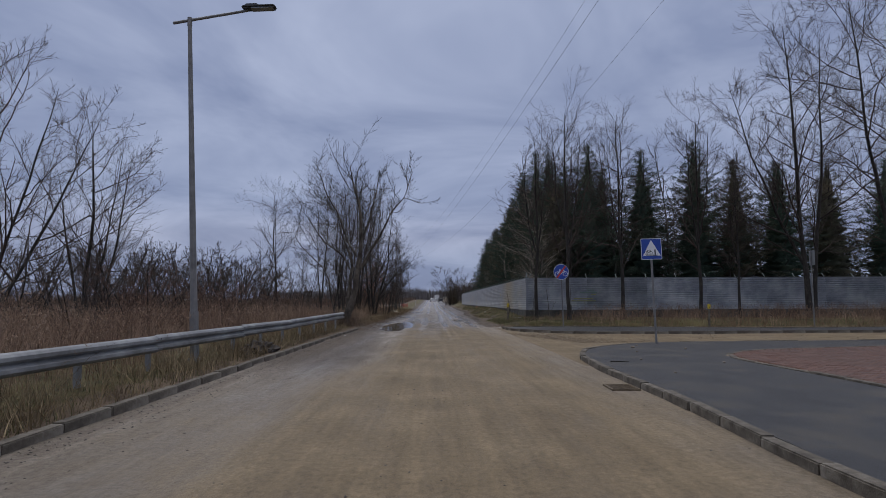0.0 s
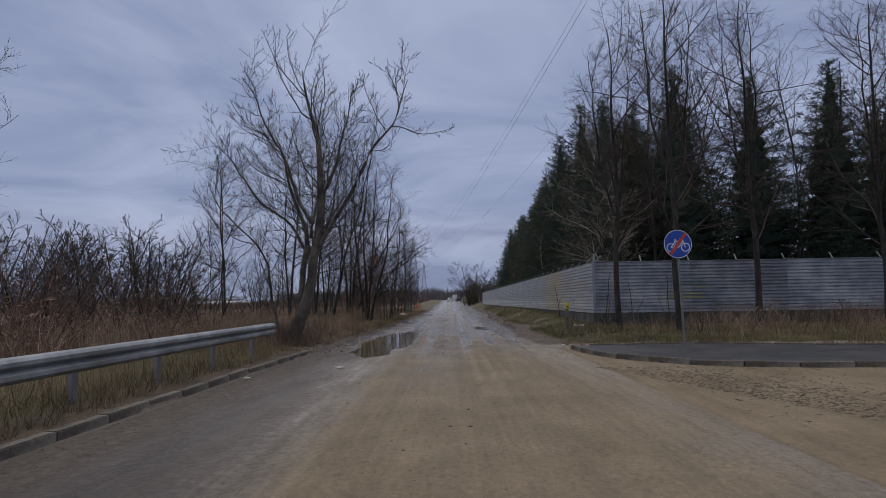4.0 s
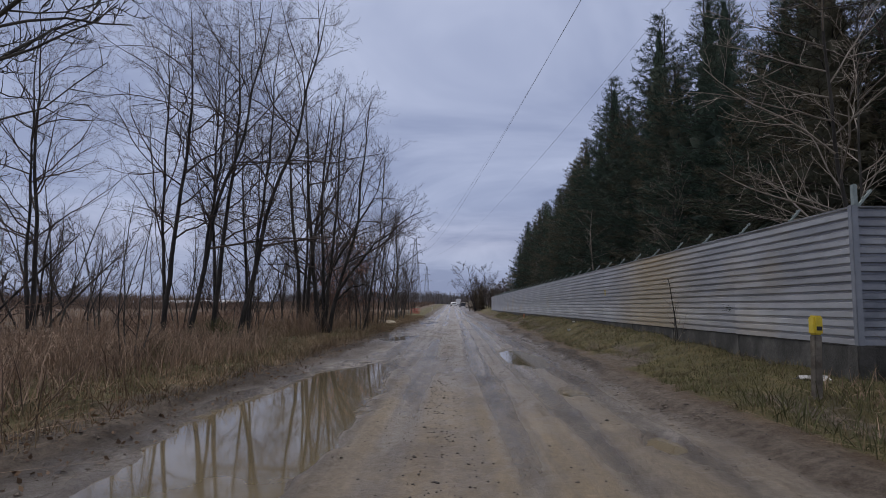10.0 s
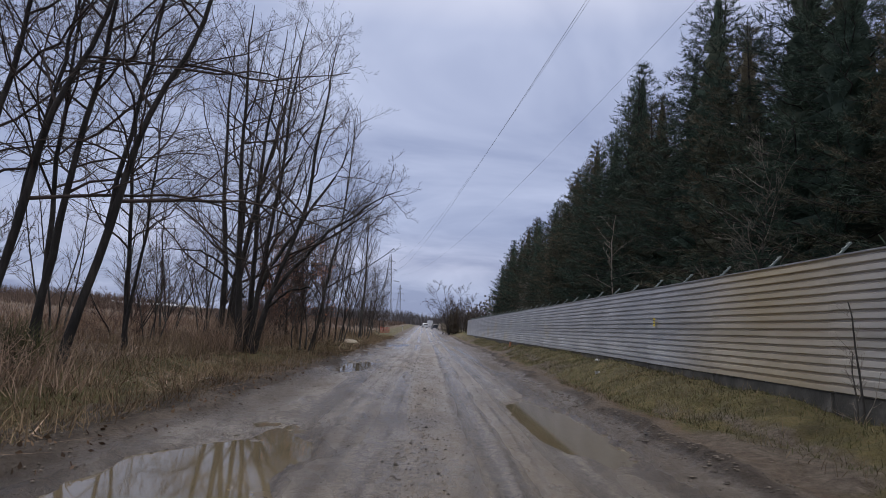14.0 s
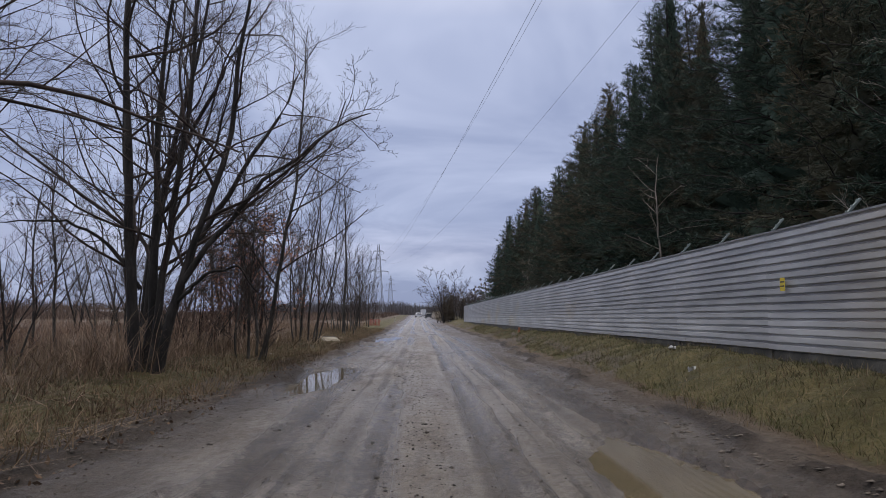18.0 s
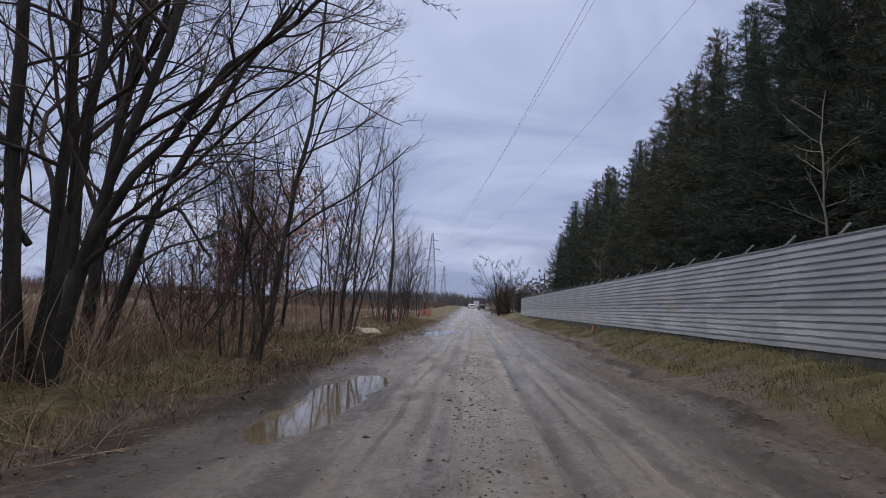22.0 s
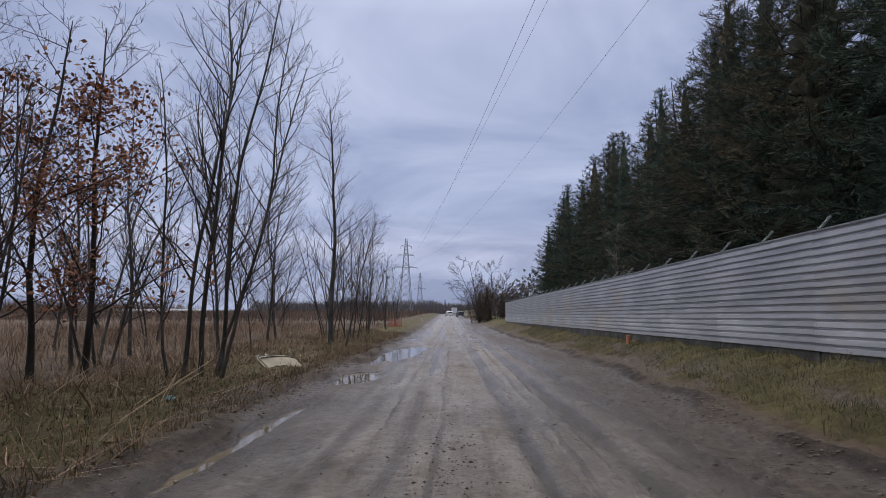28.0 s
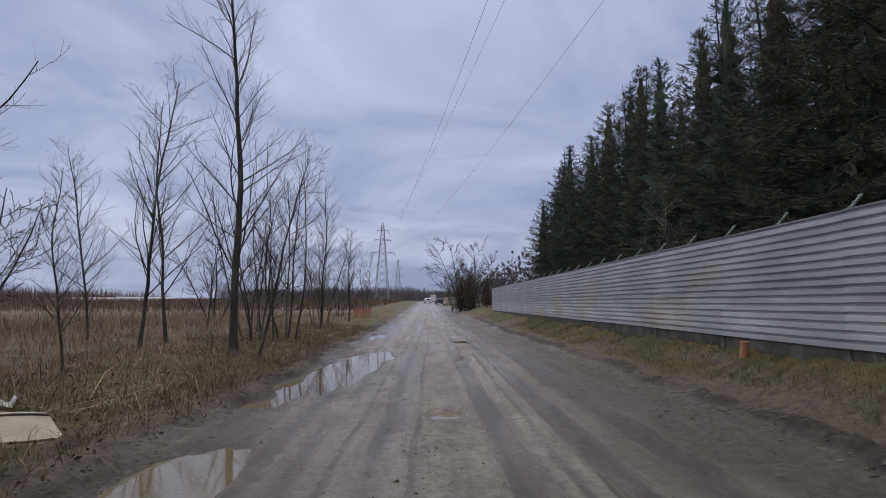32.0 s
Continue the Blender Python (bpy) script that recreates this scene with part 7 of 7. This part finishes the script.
blades("fallen_reeds", x, y, U(len(x), 1.2, 2.4), U(len(x), 0.02, 0.036), 1.5, STRAW, 38, "long broken pale reeds lying on the verge", "stems", curl=0.02)
# the two green rush tussocks beside the long puddle
for nm, cx, cy, n, h in (("rush_tussock", -6.05, 42.4, 420, 0.55), ("rush_tussock", -6.9, 47.0, 700, 0.9)):
    rr, aa = np.abs(R_.normal(0, 0.3, n)), U(n, 0, 6.28)
    o = blades(nm, cx + rr * np.cos(aa), cy + rr * np.sin(aa), U(n, 0.5, 1.1) * h, U(n, 0.008, 0.018), 0.5, GREEN, 16, "dark green rush tussock among dead weeds", "rush")
# red plastic netting far along the left verge
bm = bmesh.new()
for k in range(9):
    bar(bm, -5.9 + 0.16 * k, 0.0, -5.9 + 0.16 * k, 0.85 - 0.04 * (k % 3), 0.03, 118 + 0.3 * math.sin(k))
    bar(bm, -5.95, 0.1 + 0.09 * k, -4.55, 0.12 + 0.085 * k, 0.03, 118 + 0.1)
o = tagged(part("safety_net", bm, REDTAPE), "torn red plastic safety net on the far verge", "net")
o.location.z = ground_z(-5.3, 118)
mk = thing("white_marker", "thin white marker post on the far verge", "marker post", pose(-3.9, 150, float(rise(150))))
bm = bmesh.new()
rod(bm, (0, 0, -0.2), (0, 0, 1.1), 0.06, sides=10)
part("shaft", bm, LITTER, mk)
bm = bmesh.new()
rod(bm, (0, 0, 0.8), (0, 0, 0.95), 0.063, sides=10)
part("band", bm, BLACK, mk)

# fallen leaves and clods
x, y = scatter(14000, -7, -3.0, 31, 100, 216, 0.4, 0.8)
rgl = np.random.default_rng(5)
c = np.stack([x, y, land(x, y)[0] + 0.015], 1)
tagged(part("leaf_litter", leaf_mesh("leaf_litter", c, rgl, 0.03, LEAF), None), "wet brown leaf litter on the verge", "leaves", kind="stuff")


def clods(name, x, y, size, mat, seed, label, category, form=(1, 1, 1)):
    """Flattened irregular lumps, eight faces each."""
    rg = np.random.default_rng(seed)
    n = len(x)
    c = np.stack([x, y, land(x, y)[0]], 1)
    dirs = np.array([[1, 0, 0], [0, 1, 0], [-1, 0, 0], [0, -1, 0], [0, 0, 0.62], [0, 0, -0.4]])
    v = c[:, None] + dirs[None] * np.array(form) * (size[:, None, None] * rg.uniform(0.55, 1.35, (n, 6, 1)))
    f = np.array([[0, 1, 4], [1, 2, 4], [2, 3, 4], [3, 0, 4], [1, 0, 5], [2, 1, 5], [3, 2, 5], [0, 3, 5]])
    return tagged(part(name, raw_mesh(name, v.reshape(-1, 3), ((np.arange(n) * 6)[:, None, None] + f[None]).reshape(-1, 3), mat), None), label, category, kind="stuff")


rc = np.random.default_rng(9)
n = 7000
x, y = np.where(rc.uniform(size=n) < 0.45, rc.normal(-0.22, 0.26, n), rc.uniform(-3.2, 3.4, n)), np.where(rc.uniform(size=n) < 0.5, rc.uniform(32, 66, n), rc.uniform(3, 95, n))
k = (y > 30) | (rc.uniform(size=n) < 0.3)
clods("road_grit", x[k], y[k], rc.uniform(0.005, 0.019, k.sum()) * np.where(rc.uniform(size=k.sum()) < 0.06, 2.0, 1.0), MUDCLOD, 10, "small stones and mud crumbs on the wet road", "grit")
n = 3000
y = rc.uniform(36, 100, n)
x = np.interp(y, *RIGHT_EDGE) + np.where(rc.uniform(size=n) < 0.75, rc.normal(0.05, 0.14, n), rc.normal(-0.3, 0.5, n))
clods("mud_ridge", x, y, rc.uniform(0.008, 0.04, n), MUDBROWN, 11, "churned dark mud clods along the right-hand rut", "mud", (1.5, 0.8, 0.6))
n = 3200
y = rc.uniform(32, 100, n)
x = np.interp(y, *LEFT_EDGE) + rc.normal(-0.1, 0.3, n)
clods("mud_edge", x, y, rc.uniform(0.006, 0.03, n), MUDBROWN, 12, "dark mud crumbs along the puddle side", "mud")
n = 1500
y = rc.uniform(-2, 31, n)
x = np.interp(y, *LEFT_EDGE) + np.abs(rc.normal(0.1, 0.35, n)) + 0.1
clods("kerb_crumbs", x, y, rc.uniform(0.005, 0.02, n), MUDCLOD, 13, "dirt crumbs against the left kerb", "mud")
n = 3400
x, y = rc.uniform(3.8, 16, n), rc.uniform(20.2, 26.4, n)
x = np.where(rc.uniform(size=n) < 0.75, 3.0 + (26.8 - np.minimum(y, 26.4)) * 0.3 + np.abs(rc.normal(0.0, 1.1, n)), x)
clods("junction_clods", x, y, rc.uniform(0.006, 0.034, n), SANDCLOD, 14, "scattered clods on the sandy side road", "mud", (1.3, 1.0, 0.7))

# ---- beyond the fence: bushes, far woods ----
far_bush = [bare_tree("far_shrub", "tall brown shrub at the end of the zinc fence", 301 + k, [(0.3 * math.cos(a), 0.3 * math.sin(a), 0.3 * math.cos(a), 0.3 * math.sin(a), 1, 6.8, 0.08) for a in (0.2 + k, 2.3 + k, 4.4 + k)], kids=(13, 7, 4), spread=(50, 44, 40), ratio=(0.4, 0.45, 0.5), first=0.06, twig_r=0.014, group="shrubs past the fence", category="shrub") for k in range(2)]
place(far_bush[0], 4.6, 147, 0, 1.35)
place(far_bush[1], 6.6, 142, 70, 0.95)
for x, y, s, k in ((7.8, 137, 0.62, 0), (8.6, 133, 0.55, 1), (6.0, 150, 0.85, 0), (3.6, 151, 0.8, 1), (9.5, 141, 0.7, 0), (5.2, 158, 0.8, 1), (6.5, 170, 0.9, 0), (6.3, 186, 0.9, 1)):
    again(far_bush[k], x, y, 50 * x, s)
small = spruce("dark_thuja", "dark evergreen bush at the fence end", 311, 6.4, 4.6, "evergreens past the fence", fine=0.3, mat=NEEDLE_TOP)
place(small, 5.5, 146.5, 0, 0.75)
for x, y, s in ((4.6, 149.5, 0.7), (7.4, 144, 0.6), (8.4, 139, 0.5)):
    again(small, x, y, 70 * x, s)
wx = np.random.default_rng(33)


def wood(name, n, x0, x1, y0, y1, h0, h1, w0, w1, mat, seed, label):
    x, y = wx.uniform(x0, x1, n), wx.uniform(y0, y1, n)
    env = 0.55 + 0.6 * fbm(x * 0.05, y * 0.05, 3, seed)
    top = (h0 + (h1 - h0) * env) * wx.uniform(0.75, 1.0, n)
    c = np.stack([x, y, rise(y) - 0.3 + top * wx.uniform(0, 1, n)], 1)
    me = leaf_mesh(name, c, np.random.default_rng(seed), w1, mat)
    tagged(part(name, me, None), label, "woodland", kind="stuff")


def hatch(name, n, x0, x1, y0, y1, h0, h1, w0, w1, mat, seed, label):
    x, y = wx.uniform(x0, x1, n), wx.uniform(y0, y1, n)
    top = (h0 + (h1 - h0) * fbm(x * 0.07, y * 0.07, 4, seed)) * wx.uniform(0.45, 1.0, n)
    blades(name, x, y, top, wx.uniform(w0, w1, n), 0.09, mat, seed, label, "woodland", z=rise(y) - 0.3, curl=0.06)


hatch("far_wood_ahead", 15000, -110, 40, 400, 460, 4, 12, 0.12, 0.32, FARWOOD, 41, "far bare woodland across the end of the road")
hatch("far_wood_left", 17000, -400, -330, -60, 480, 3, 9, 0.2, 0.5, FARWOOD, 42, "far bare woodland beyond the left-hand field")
x, y = scatter(22000, -90, -8, 140, 330, 220)
blades("far_scrub", x, y, U(len(x), 0.4, 1.7), U(len(x), 0.05, 0.14), 0.3, FIELDBRUSH, 43, "brown scrub along the far left of the road", "scrub")
hatch("field_hedge", 20000, -150, -105, -40, 330, 2.6, 6.6, 0.05, 0.14, FIELDBRUSH, 47, "brown twiggy hedge across the open field")
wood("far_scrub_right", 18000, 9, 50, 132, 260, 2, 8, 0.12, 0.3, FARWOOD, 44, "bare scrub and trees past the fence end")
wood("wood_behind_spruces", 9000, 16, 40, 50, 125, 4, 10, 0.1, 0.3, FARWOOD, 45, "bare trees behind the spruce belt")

# thin saplings against the zinc fence
thin = bare_tree("fence_sapling", "thin bare sapling growing against the zinc fence", 95, [(0, 0, 0.05, 0, 1, 1.9, 0.014), (0.05, 0.05, -0.15, 0.1, 1, 1.3, 0.01)], bark=BARK_GREY, twig=TWIG_PALE, kids=(8, 4), spread=(50, 40), ratio=(0.3, 0.5), first=0.15, twig_r=0.003, group="fence saplings", category="sapling")
place(thin, 5.65, 44.9)
for x, y, s in ((6.2, 37.6, 1.3), (8.6, 37.5, 1.2), (7.1, 37.3, 1.1)):
    again(thin, x, y, 90 * x, s)
